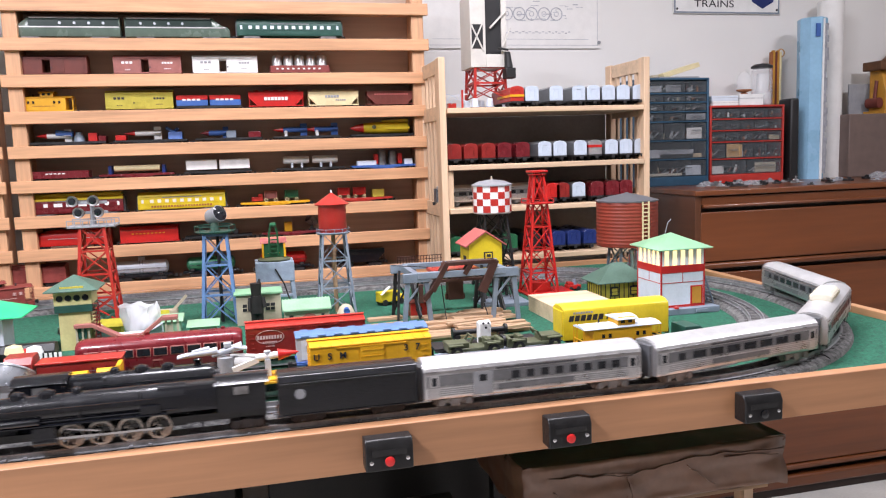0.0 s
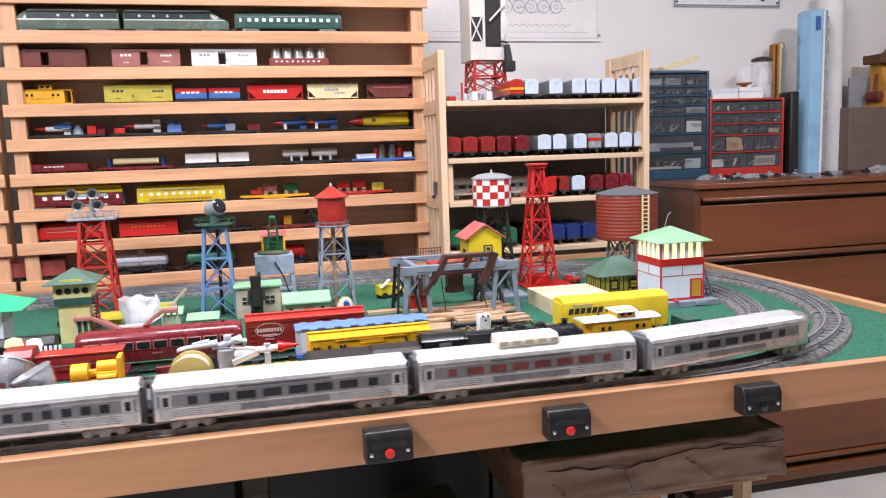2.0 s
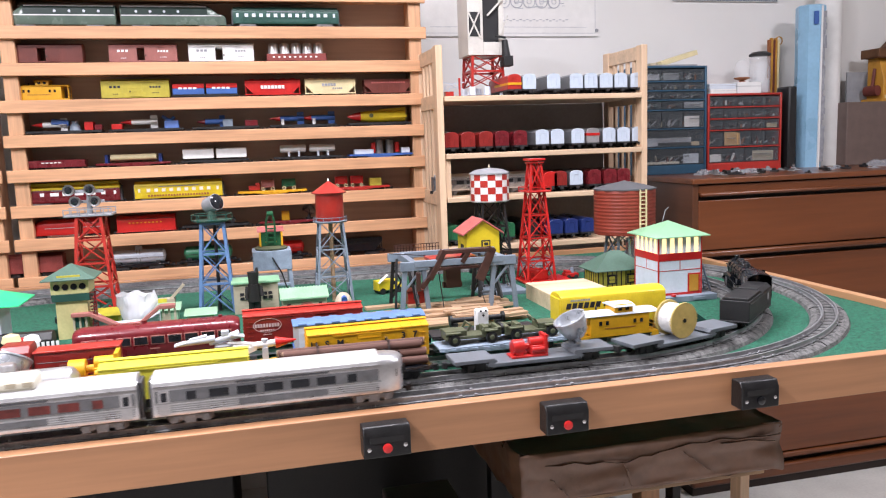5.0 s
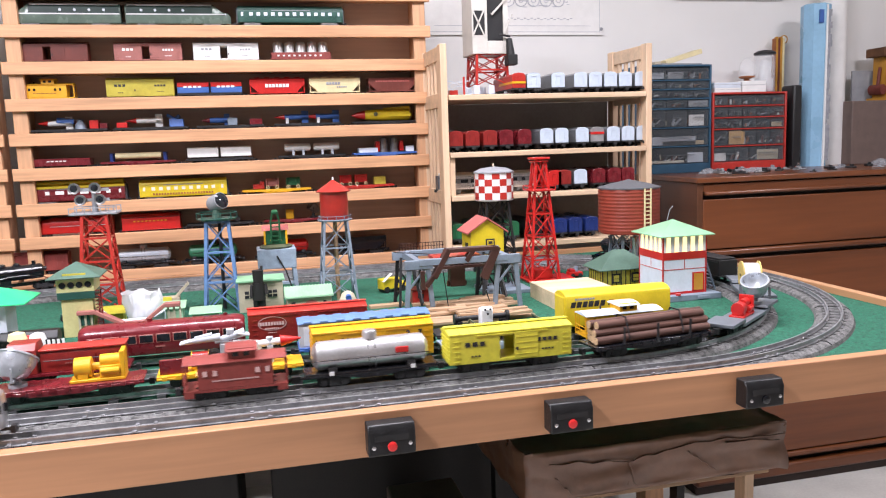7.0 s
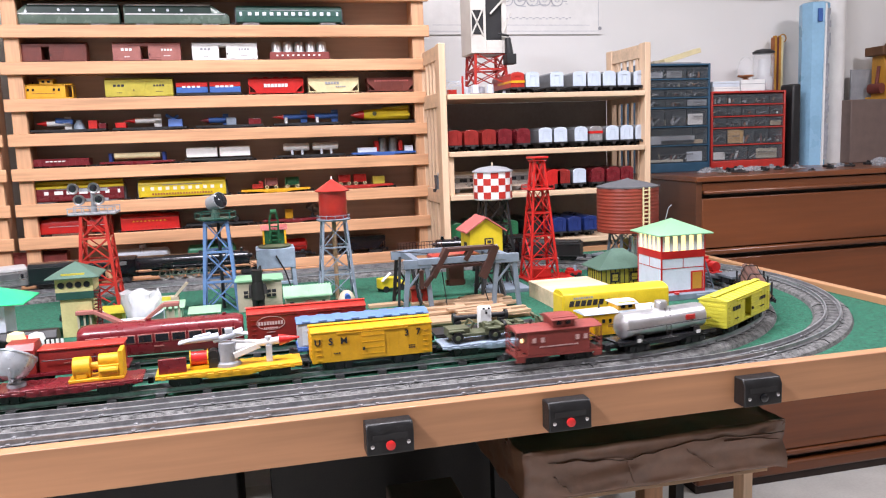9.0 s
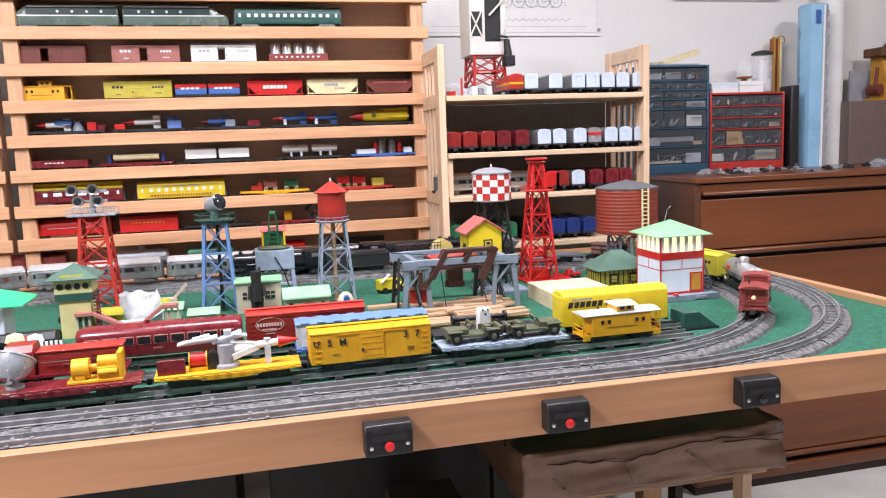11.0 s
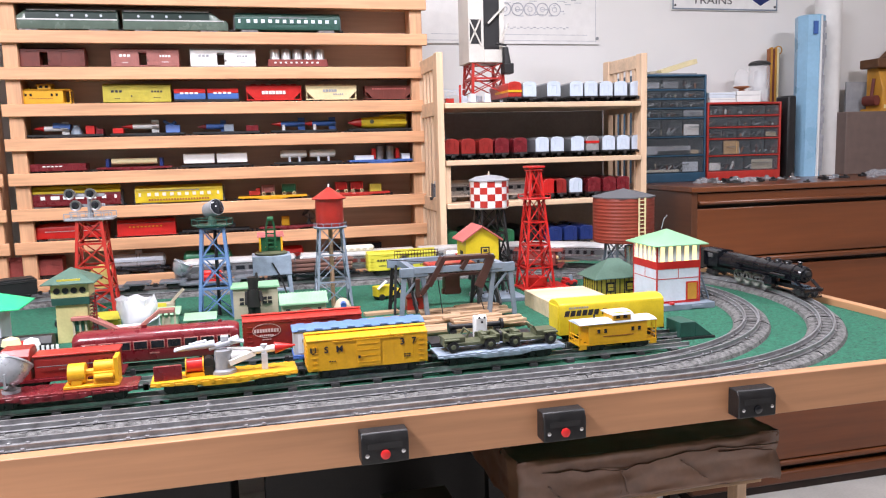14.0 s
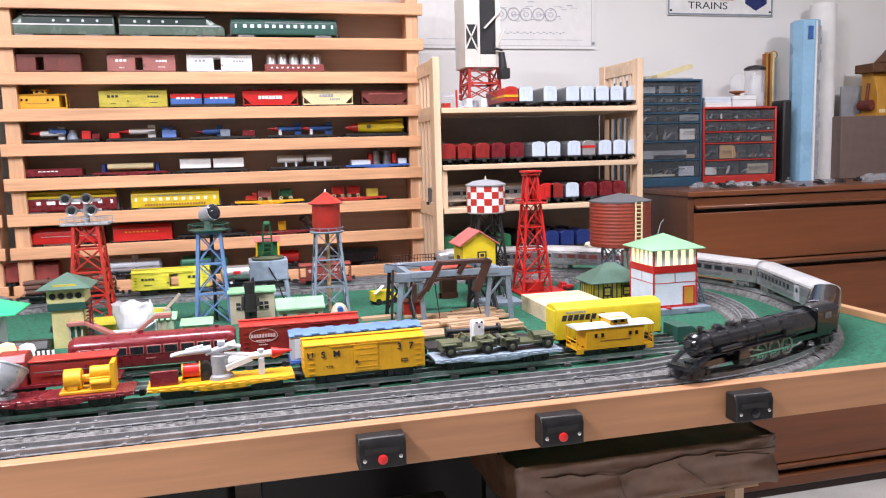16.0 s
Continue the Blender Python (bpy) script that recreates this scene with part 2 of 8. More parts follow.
# ---- mesh helpers ----
class Mesh:
    """Vertices and faces gathered for one mesh."""

    def __init__(self):
        self.v, self.f = [], []

    def add(self, vs, fs):
        n = len(self.v)
        self.v += [tuple(p) for p in vs]
        self.f += [tuple(n + i for i in f) for f in fs]
        return self

    def box(self, x0, y0, z0, x1, y1, z1):
        vs = [(x, y, z) for x in (x0, x1) for y in (y0, y1) for z in (z0, z1)]
        return self.add(vs, [(0, 1, 3, 2), (4, 6, 7, 5), (0, 4, 5, 1), (2, 3, 7, 6), (0, 2, 6, 4), (1, 5, 7, 3)])

    def bar(self, a, b, w, h=None):
        """A square bar from a to b."""
        h = h or w
        a, b = Vector(a), Vector(b)
        d = (b - a).normalized()
        up = Vector((0, 0, 1)) if abs(d.z) < 0.9 else Vector((0, 1, 0))
        s = d.cross(up).normalized() * w / 2
        u = s.cross(d).normalized() * h / 2
        vs = [p + i * s + j * u for p in (a, b) for i, j in ((-1, -1), (1, -1), (1, 1), (-1, 1))]
        return self.add(vs, [(3, 2, 1, 0), (4, 5, 6, 7), (0, 1, 5, 4), (1, 2, 6, 5), (2, 3, 7, 6), (3, 0, 4, 7)])

    def rod(self, a, b, r0, r1=None, n=10):
        """A round rod or cone from a to b."""
        r1 = r0 if r1 is None else r1
        a, b = Vector(a), Vector(b)
        d = (b - a).normalized()
        up = Vector((0, 0, 1)) if abs(d.z) < 0.9 else Vector((1, 0, 0))
        s = d.cross(up).normalized()
        u = s.cross(d)
        ring = [(math.cos(2 * math.pi * i / n), math.sin(2 * math.pi * i / n)) for i in range(n)]
        vs = [a + r0 * (c * s + k * u) for c, k in ring] + [b + r1 * (c * s + k * u) for c, k in ring]
        fs = [(i, (i + 1) % n, n + (i + 1) % n, n + i) for i in range(n)]
        return self.add(vs, fs + [tuple(range(n - 1, -1, -1)), tuple(range(n, 2 * n))])

    def prism(self, profile, x0, x1):
        """A closed (y, z) outline drawn out along x."""
        n = len(profile)
        vs = [(x0, y, z) for y, z in profile] + [(x1, y, z) for y, z in profile]
        fs = [(i, (i + 1) % n, n + (i + 1) % n, n + i) for i in range(n)]
        return self.add(vs, fs + [tuple(range(n - 1, -1, -1)), tuple(range(n, 2 * n))])

    def lathe(self, profile, n=20, centre=(0, 0, 0)):
        """A (r, z) outline turned about z."""
        cx, cy, cz = centre
        k = len(profile)
        vs = [(cx + r * math.cos(2 * math.pi * i / n), cy + r * math.sin(2 * math.pi * i / n), cz + z) for i in range(n) for r, z in profile]
        fs = [(i * k + j, ((i + 1) % n) * k + j, ((i + 1) % n) * k + j + 1, i * k + j + 1) for i in range(n) for j in range(k - 1)]
        fs.append(tuple(i * k for i in range(n - 1, -1, -1)))
        fs.append(tuple(i * k + k - 1 for i in range(n)))
        return self.add(vs, fs)

    def ring(self, centre, axis, r, t, n=16):
        """A thin round hoop."""
        c, d = Vector(centre), Vector(axis).normalized()
        up = Vector((0, 0, 1)) if abs(d.z) < 0.9 else Vector((1, 0, 0))
        s = d.cross(up).normalized()
        u = s.cross(d)
        pts = [c + r * (math.cos(2 * math.pi * i / n) * s + math.sin(2 * math.pi * i / n) * u) for i in range(n)]
        for i in range(n):
            self.bar(pts[i], pts[(i + 1) % n], t)
        return self

    def data(self, name, smooth=True):
        me = bpy.data.meshes.new(name)
        me.from_pydata(self.v, [], self.f)
        bm = bmesh.new()
        bm.from_mesh(me)
        bmesh.ops.recalc_face_normals(bm, faces=bm.faces)
        bm.to_mesh(me)
        bm.free()
        if smooth:
            me.set_sharp_from_angle(angle=radians(35))
            for p in me.polygons:
                p.use_smooth = True
        return me


def part(name, mesh, material, parent=None, label="", bevel=0.0, at=None):
    me = mesh.data(name) if isinstance(mesh, Mesh) else mesh
    if not me.materials:
        me.materials.append(M[material])
    ob = new(name, me)
    if parent:
        ob.parent = parent
    if at is not None:
        ob.matrix_basis = at
    if label:
        tagged(ob, label)
    if bevel:
        mod = ob.modifiers.new("edge", "BEVEL")
        mod.width, mod.segments, mod.limit_method, mod.angle_limit = bevel, 2, "ANGLE", radians(40)
    return ob


def thing(name, label, category, at=None, group=""):
    ob = new(name)
    ob.empty_display_size = 0.02
    tagged(ob, label, category, group)
    if at is not None:
        ob.matrix_basis = at
    return ob


def box(x0, y0, z0, x1, y1, z1):
    return Mesh().box(x0, y0, z0, x1, y1, z1)


def setting(name, mesh, material, label="", category="", bevel=0.0):
    return tagged(part(name, mesh, material, None, label, bevel), label, category, "", "structure")


def words(text, size, material, parent, at, name="lettering", depth=0.0003, bold=0.0):
    cu = bpy.data.curves.new(name, "FONT")
    cu.body, cu.size, cu.extrude, cu.offset, cu.align_x, cu.align_y = text, size, depth, bold, "CENTER", "CENTER"
    tmp = bpy.data.objects.new(name, cu)
    me = bpy.data.meshes.new_from_object(tmp)
    bpy.data.objects.remove(tmp)
    return part(name, me, material, parent, "", 0, at)


def crumple(w, d, h, seed, n=26, folds=9.0):
    """A crumpled sheet of film, its rim on the ground."""
    m = Mesh()
    off = Vector((seed * 3.7, seed * 1.3, seed * 7.1))
    for j in range(n + 1):
        for i in range(n + 1):
            u, v = 2 * i / n - 1, 2 * j / n - 1
            r = max(0.0, 1 - (abs(u) ** 2.6 + abs(v) ** 2.6)) ** 0.45
            p = Vector((u, v, 0)) * folds * 0.25 + off
            k = 0.55 + 0.75 * abs(noise.noise(p)) + 0.35 * abs(noise.noise(p * 2.7)) - 0.2
            m.v.append((u * w + 0.12 * w * noise.noise(p * 1.6), v * d + 0.12 * d * noise.noise(p * 1.9 + off), max(0.0, h * r * k)))
    m.f = [(j * (n + 1) + i, j * (n + 1) + i + 1, (j + 1) * (n + 1) + i + 1, (j + 1) * (n + 1) + i) for j in range(n) for i in range(n)]
    return m


def film_bag(r0, r1, h, seed, n=40, k=12):
    """An open bag of thin film that flares towards its rim."""
    m = Mesh()
    off = Vector((seed, seed * 2.3, seed * 0.7))
    for j in range(k + 1):
        t = j / k
        for i in range(n):
            a = 2 * math.pi * i / n
            e = Vector((math.cos(a), math.sin(a), t * 0.9))
            r = (r0 + (r1 - r0) * t ** 0.7) * (1 + (0.10 + 0.22 * t) * noise.noise(e * 2.1 + off) + 0.07 * noise.noise(e * 6 + off))
            z = h * t * (1 + 0.16 * t * noise.noise(e * 1.7 - off))
            m.v.append((r * e.x, r * e.y * 0.75, z))
    m.f = [(j * n + i, j * n + (i + 1) % n, (j + 1) * n + (i + 1) % n, (j + 1) * n + i) for j in range(k) for i in range(n)]
    m.f.append(tuple(range(n - 1, -1, -1)))
    return m


# ---- room ----
setting("floor", box(-2.6, -3.2, -0.05, 3.4, 1.84, 0), "floor", "pale grey concrete basement floor", "floor")
setting("wall_north", box(-2.6, 1.72, 0, 3.4, 1.84, 2.4), "wall", "cream painted basement wall behind the shelves", "wall")
# These three walls stay out of view; their dark colour cuts bounced light.
setting("wall_south", box(-2.6, -3.2, 0, 3.4, -3.08, 2.4), "wall_unseen", "unseen basement wall, dark taupe to cut bounce light", "wall")
setting("wall_west", box(-2.6, -3.08, 0, -2.48, 1.72, 2.4), "wall_unseen", "unseen basement wall, dark taupe to cut bounce light", "wall")
setting("wall_east", box(3.28, -3.08, 0, 3.4, 1.72, 2.4), "wall_unseen", "unseen basement wall, dark taupe to cut bounce light", "wall")
setting("ceiling", box(-2.6, -3.2, 2.4, 3.4, 1.84, 2.5), "ceiling", "white basement ceiling", "ceiling")
for lx, ly, lw, ld, watts in LAMPS:
    lamp = thing("ceiling_light", "white fluorescent strip light fixed under the ceiling", "light", pose(lx, ly, 2.4), "ceiling lights")
    part("housing", box(-lw / 2 - 0.03, -ld / 2 - 0.03, -0.05, lw / 2 + 0.03, ld / 2 + 0.03, 0), "white", lamp, "", 0.006)
    part("diffuser", box(-lw / 2, -ld / 2, -0.058, lw / 2, ld / 2, -0.052), "tube", lamp, "glowing white diffuser", 0.002)

# ---- table ----
XL, XR_, YF, YB_ = -1.1, 1.112, 0.0, 1.17
table = thing("train_table", "green felt covered layout table with pine rim", "table", pose(0, 0, 0))
part("felt_top", box(XL + 0.019, 0.019, DECK - 0.012, XR_ - 0.019, YB_ - 0.019, DECK), "felt", table, "green felt ground cover")
part("rim_front", box(XL, 0, T - 0.0535, XR_, 0.019, T), "rim", table, "pine front rim board", 0.0012)
part("rim_back", box(XL, YB_ - 0.019, T - 0.0535, XR_, YB_, T), "rim", table, "", 0.0012)
part("rim_end", box(XR_ - 0.019, 0.019, T - 0.0535, XR_, YB_ - 0.019, T), "rim_y", table, "", 0.0012)
part("rim_end", box(XL, 0.019, T - 0.0535, XL + 0.019, YB_ - 0.019, T), "rim_y", table, "", 0.0012)
for lx in (XL + 0.1, 0.80):
    for ly in (0.62, YB_ - 0.12):
        part("leg", box(lx, ly, 0, lx + 0.045, ly + 0.045, DECK - 0.012), "pine_post", table, "", 0.002)

# ---- tracks ----
def loop_point(s, cx, xl, y0, r):
    """A place on an oval, s metres on from the near side's right end, the way of a train that comes past the front to the left."""
    d = cx - xl
    s %= 2 * d + 2 * math.pi * r
    if s < d:
        return Vector((cx - s, y0, RAIL))
    s -= d
    if s < math.pi * r:
        a = s / r
        return Vector((xl - r * math.sin(a), y0 + r - r * math.cos(a), RAIL))
    s -= math.pi * r
    if s < d:
        return Vector((xl + s, y0 + 2 * r, RAIL))
    a = (s - d) / r
    return Vector((cx + r * math.sin(a), y0 + r + r * math.cos(a), RAIL))


OUTER = (0.54, -0.40, 0.041, 0.518)
INNER = (0.475, -0.36, 0.111, 0.455)


def oval_length(o):
    return 2 * (o[0] - o[1]) + 2 * math.pi * o[3]


def sweep(path, section, closed=True):
    """A (side, up) outline carried along a level path."""
    m, n, k = Mesh(), len(path), len(section)
    for i, p in enumerate(path):
        a = path[(i + 1) % n] if closed or i < n - 1 else p
        b = path[i - 1] if closed or i > 0 else p
        d = (a - b).normalized()
        s = Vector((d.y, -d.x, 0))
        m.v += [tuple(p + u * s + Vector((0, 0, w))) for u, w in section]
    for i in range(n if closed else n - 1):
        j = (i + 1) % n
        m.f += [(i * k + c, i * k + (c + 1) % k, j * k + (c + 1) % k, j * k + c) for c in range(k)]
    if not closed:
        m.f += [tuple(range(k - 1, -1, -1)), tuple((n - 1) * k + c for c in range(k))]
    return m


def rail_section(x):
    return [(x - 0.0028, -0.007), (x - 0.0028, -0.0062), (x - 0.0008, -0.0055), (x - 0.0012, -0.001), (x - 0.0012, 0), (x + 0.0012, 0), (x + 0.0012, -0.001), (x + 0.0008, -0.0055), (x + 0.0028, -0.0062), (x + 0.0028, -0.007)]


def oval(o, label):
    n = 260
    length = oval_length(o)
    path = [loop_point(i * length / n, *o) for i in range(n)]
    track = thing("oval_track", label, "track", group="oval tracks")
    bed = [(-0.031, -0.018), (-0.0285, -0.0125), (-0.021, -0.0085), (0.021, -0.0085), (0.0285, -0.0125), (0.031, -0.018)]
    part("roadbed", sweep(path, bed), "roadbed", track, "grey rubber roadbed")
    for x in (-0.0113, 0.0113):
        part("rail", sweep(path, rail_section(x)), "rail", track)
    ties, clips = Mesh(), Mesh()
    count = int(length / 0.0235)
    for i in range(count):
        s = (i + 0.5) * length / count
        p, q = loop_point(s, *o), loop_point(s + 0.002, *o)
        d = (q - p).normalized()
        w = Vector((d.y, -d.x, 0)) * 0.019
        z = Vector((0, 0, -0.0082))
        ties.bar(p - w + z, p + w + z, 0.0085, 0.0012)
    rest = part("tie", ties, "bed_tie", track)
    rest["kind"] = "stuff"
    for i in range(int(length / 0.127)):
        for off in (0.0, 0.02):
            s = i * 0.127 + off + 0.03
            p, q = loop_point(s, *o), loop_point(s + 0.002, *o)
            d = (q - p).normalized()
            w = Vector((d.y, -d.x, 0))
            for side in (-0.0113, 0.0113):
                c = p + w * side + Vector((0, 0, -0.0052))
                clips.bar(c - d * 0.0022, c + d * 0.0022, 0.0075, 0.0018)
    gaps = Mesh()
    for i in range(int(length / 0.254)):
        s = i * 0.254 + 0.04
        p, q = loop_point(s, *o), loop_point(s + 0.002, *o)
        d = (q - p).normalized()
        w = Vector((d.y, -d.x, 0))
        gaps.bar(p - w * 0.0215 + Vector((0, 0, -0.0081)), p + w * 0.0215 + Vector((0, 0, -0.0081)), 0.0012, 0.0016)
        for e in (-1, 1):
            gaps.bar(p + w * e * 0.021 + Vector((0, 0, -0.0081)), p + w * e * 0.0285 + Vector((0, 0, -0.0121)), 0.0012, 0.0016)
    seams = part("roadbed_seam", gaps, "matte_black", track, "dark seams between track sections")
    seams["kind"] = "stuff"
    pins = part("clip", clips, "clip", track, "bright rail joint clips")
    pins["kind"] = "stuff"
    return track


oval(OUTER, "outer oval of toy track on grey rubber roadbed")
oval(INNER, "inner oval of toy track on grey rubber roadbed")


def siding(x0, y0, x1, y1, label):
    a, b = Vector((x0, y0, DECK + 0.012)), Vector((x1, y1, DECK + 0.012))
    track = thing("siding_track", label, "track", group="siding tracks")
    n = 8
    path = [a.lerp(b, i / n) for i in range(n + 1)]
    for x in (-0.0113, 0.0113):
        part("rail", sweep(path, rail_section(x), False), "rail", track)
    d = (b - a).normalized()
    w = Vector((d.y, -d.x, 0)) * 0.02
    tie = Mesh().bar(-w, w, 0.011, 0.0045).data("tie")
    count = int((b - a).length / 0.058)
    for i in range(count):
        p = a.lerp(b, (i + 0.5) / count)
        part("tie", tie, "tie", track, "", 0, Matrix.Translation(p + Vector((0, 0, -0.0092))))
    return track


SID_B, SID_C = 0.275, 0.36
SKEW = 1.24  # degrees by which the front siding runs off the table edge


def front_siding(x):
    return 0.199 + math.tan(radians(SKEW)) * x


SZ = DECK + 0.012
siding(-0.75, front_siding(-0.75), 0.66, front_siding(0.66), "toy siding track with black metal ties on felt")
siding(-0.75, SID_B, 0.69, SID_B, "toy siding track with black metal ties on felt")
siding(-0.75, SID_C, 0.2, SID_C, "toy siding track with black metal ties on felt")


# ---- rolling stock ----
def truck_mesh(wheelbase=0.026, r=0.0075, frame_h=0.006, out=0.0155):
    m = Mesh()
    for x in (-wheelbase / 2, wheelbase / 2):
        m.rod((x, -0.0125, r), (x, 0.0125, r), 0.0012, n=6)
        for y in (-1, 1):
            m.rod((x, y * 0.0095, r), (x, y * 0.0125, r), r, r * 0.96, 14)
            m.rod((x, y * 0.0088, r), (x, y * 0.0096, r), r * 1.14, n=14)
            m.box(x - 0.004, y * out - 0.0015, r - 0.004, x + 0.004, y * out + 0.0015, r + 0.004)
    for y in (-1, 1):
        m.box(-wheelbase / 2 - 0.004, y * (out - 0.0007) - 0.001, r - 0.001, wheelbase / 2 + 0.004, y * (out - 0.0007) + 0.001, r + 0.0042)
        m.box(-0.006, y * (out - 0.0005) - 0.0015, r - 0.005, 0.006, y * (out - 0.0005) + 0.0015, r + 0.005)
    m.box(-0.005, -out, r, 0.005, out, r + frame_h)
    return m


TRUCK = truck_mesh().data("truck")
TRUCK_GREY = truck_mesh(0.034, 0.0078, 0.006, 0.0205).data("truck")
TRUCK.materials.append(M["truck"])
TRUCK_GREY.materials.append(M["truck_grey"])


def coupler_mesh():
    m = Mesh()
    m.box(-0.012, -0.002, 0.009, 0.004, 0.002, 0.012)
    m.box(0.002, -0.0045, 0.0065, 0.008, 0.0045, 0.0145)
    return m


COUPLER = coupler_mesh().data("coupler")
COUPLER.materials.append(M["truck"])


def chassis(car, length, mesh=None, inset=0.036):
    """Trucks and couplers of a car."""
    for x in (-length / 2 + inset, length / 2 - inset):
        part("truck", mesh or TRUCK, "truck", car, "", 0, pose(x, 0, 0))
    part("coupler", COUPLER, "truck", car, "", 0, pose(length / 2 + 0.003, 0, 0))
    part("coupler", COUPLER, "truck", car, "", 0, pose(-length / 2 - 0.003, 0, 0, 0, 0, 180))


def bars(parent, x, y, z, w, h, count, material, side, gap=0.3):
    """A line of unreadable writing as plain bars on a car's side."""
    step = w / count
    m = Mesh()
    for i in range(count):
        a = x - w / 2 + i * step
        m.box(a, y, z - h / 2, a + step * (1 - gap), y + side * 0.0005, z + h / 2)
    return part("lettering", m, material, parent)


def box_car(label, colour, length=0.172, roof=None, door=None, open_door=False, marks=None, group="", high=0.0):
    car = thing("box_car", label, "train car", group=group)
    w, z0, z1 = 0.022, 0.0135, 0.055 + high
    h = length / 2
    body = Mesh()
    if open_door:
        for x0, x1 in ((-h, -0.016), (0.016, h)):
            body.box(x0, -w, z0, x1, w, z1)
        body.box(-0.016, -w, z0, 0.016, w, z0 + 0.004).box(-0.016, -w, z1 - 0.005, 0.016, w, z1)
    else:
        body.box(-h, -w, z0, h, w, z1)
    ribs_ = Mesh()
    for x in np.arange(-h + 0.012, h - 0.005, 0.0135):
        if abs(x) > 0.018:
            for y in (-1, 1):
                ribs_.box(x - 0.0004, y * w - 0.0003, z0 + 0.003, x + 0.0004, y * w + 0.0003, z1 - 0.003)
    for e in (-1, 1):
        for z in np.linspace(z0 + 0.006, z1 - 0.006, 6):
            ribs_.box(e * h - 0.0011, -w + 0.003, z - 0.0017, e * h + 0.0011, w - 0.003, z + 0.0017)
        for z in np.linspace(z0 + 0.004, z1 - 0.008, 5):
            for y in (-1, 1):
                ribs_.box(e * (h - 0.009) - 0.004, y * (w + 0.001) - 0.0006, z - 0.0006, e * (h - 0.009) + 0.004, y * (w + 0.001) + 0.0006, z + 0.0006)
    part("body", body, colour, car, "", 0.0006)
    part("ribbing", ribs_, colour, car)["kind"] = "stuff"
    rp = [(-w - 0.001, z1), (-w - 0.001, z1 + 0.002), (0, z1 + 0.0065), (w + 0.001, z1 + 0.002), (w + 0.001, z1)]
    rm = Mesh().prism(rp, -h - 0.001, h + 0.001)
    rm.box(-h - 0.002, -0.0045, z1 + 0.0068, h + 0.002, 0.0045, z1 + 0.0082)
    seams_ = Mesh()
    for x in np.arange(-h + 0.014, h, 0.0145):
        seams_.prism([(-w - 0.0006, z1 + 0.002), (-w - 0.0006, z1 + 0.0028), (0, z1 + 0.0072), (w + 0.0006, z1 + 0.0028), (w + 0.0006, z1 + 0.002)], x - 0.0006, x + 0.0006)
    part("roof", rm, roof or colour, car, "", 0.0004)
    part("roof_ribbing", seams_, roof or colour, car)["kind"] = "stuff"
    for y in (-1, 1):
        dx = 0.02 if open_door else 0
        dm = Mesh().box(dx - 0.0165, y * (w + 0.0008) - 0.0007, z0 + 0.003, dx + 0.0165, y * (w + 0.0008) + 0.0007, z1 - 0.003)
        for z in np.linspace(z0 + 0.008, z1 - 0.008, 4):
            dm.box(dx - 0.015, y * (w + 0.0018) - 0.0005, z - 0.0005, dx + 0.015, y * (w + 0.0018) + 0.0005, z + 0.0005)
        dm.box(-0.05, y * (w + 0.001) - 0.0008, z1 - 0.0025, 0.05, y * (w + 0.001) + 0.0008, z1 - 0.0012)
        door_ob = part("door", dm, door or colour, car)
        part("door_handle", box(dx - 0.015, y * (w + 0.003) - 0.001, z0 + 0.014, dx - 0.012, y * (w + 0.003) + 0.001, z0 + 0.018), "truck", door_ob)
        if marks:
            bars(car, -h * 0.58, y * (w + 0.0006), z1 - 0.013, 0.03, 0.006, 3, marks, y)
            bars(car, -h * 0.58, y * (w + 0.0006), z0 + 0.010, 0.014, 0.002, 3, marks, y)
            bars(car, h * 0.60, y * (w + 0.0006), z1 - 0.014, 0.03, 0.005, 4, marks, y)
            bars(car, h * 0.60, y * (w + 0.0006), z0 + 0.012, 0.018, 0.002, 4, marks, y)
    part("underframe", Mesh().box(-h + 0.004, -0.006, 0.0095, h - 0.004, 0.006, 0.0135).box(-0.03, -0.012, 0.008, 0.03, 0.012, 0.0135), "truck", car)
    chassis(car, length)
    return car


def deck_mesh(length, depressed=False, w=0.023):
    """A flat car's deck, fish-bellied or low in the middle."""
    h = length / 2
    m = Mesh()
    if depressed:
        m.box(-h, -w, 0.0145, -h + 0.055, w, 0.0195).box(h - 0.055, -w, 0.0145, h, w, 0.0195)
        m.box(-h + 0.05, -w, 0.0075, h - 0.05, w, 0.0125)
        for e in (-1, 1):
            m.bar((e * (h - 0.057), 0, 0.017), (e * (h - 0.045), 0, 0.010), 2 * w, 0.005)
    else:
        m.box(-h, -w, 0.0165, h, w, 0.0195)
        for y in (-1, 1):
            pts = [(-h, 0.0145), (-h + 0.05, 0.013), (-h + 0.07, 0.0095), (h - 0.07, 0.0095), (h - 0.05, 0.013), (h, 0.0145), (h, 0.0168), (-h, 0.0168)]
            vs = [(x, y * w - 0.0012, z) for x, z in pts] + [(x, y * w + 0.0012, z) for x, z in pts]
            n = len(pts)
            m.add(vs, [(i, (i + 1) % n, n + (i + 1) % n, n + i) for i in range(n)] + [tuple(range(n - 1, -1, -1)), tuple(range(n, 2 * n))])
    return m


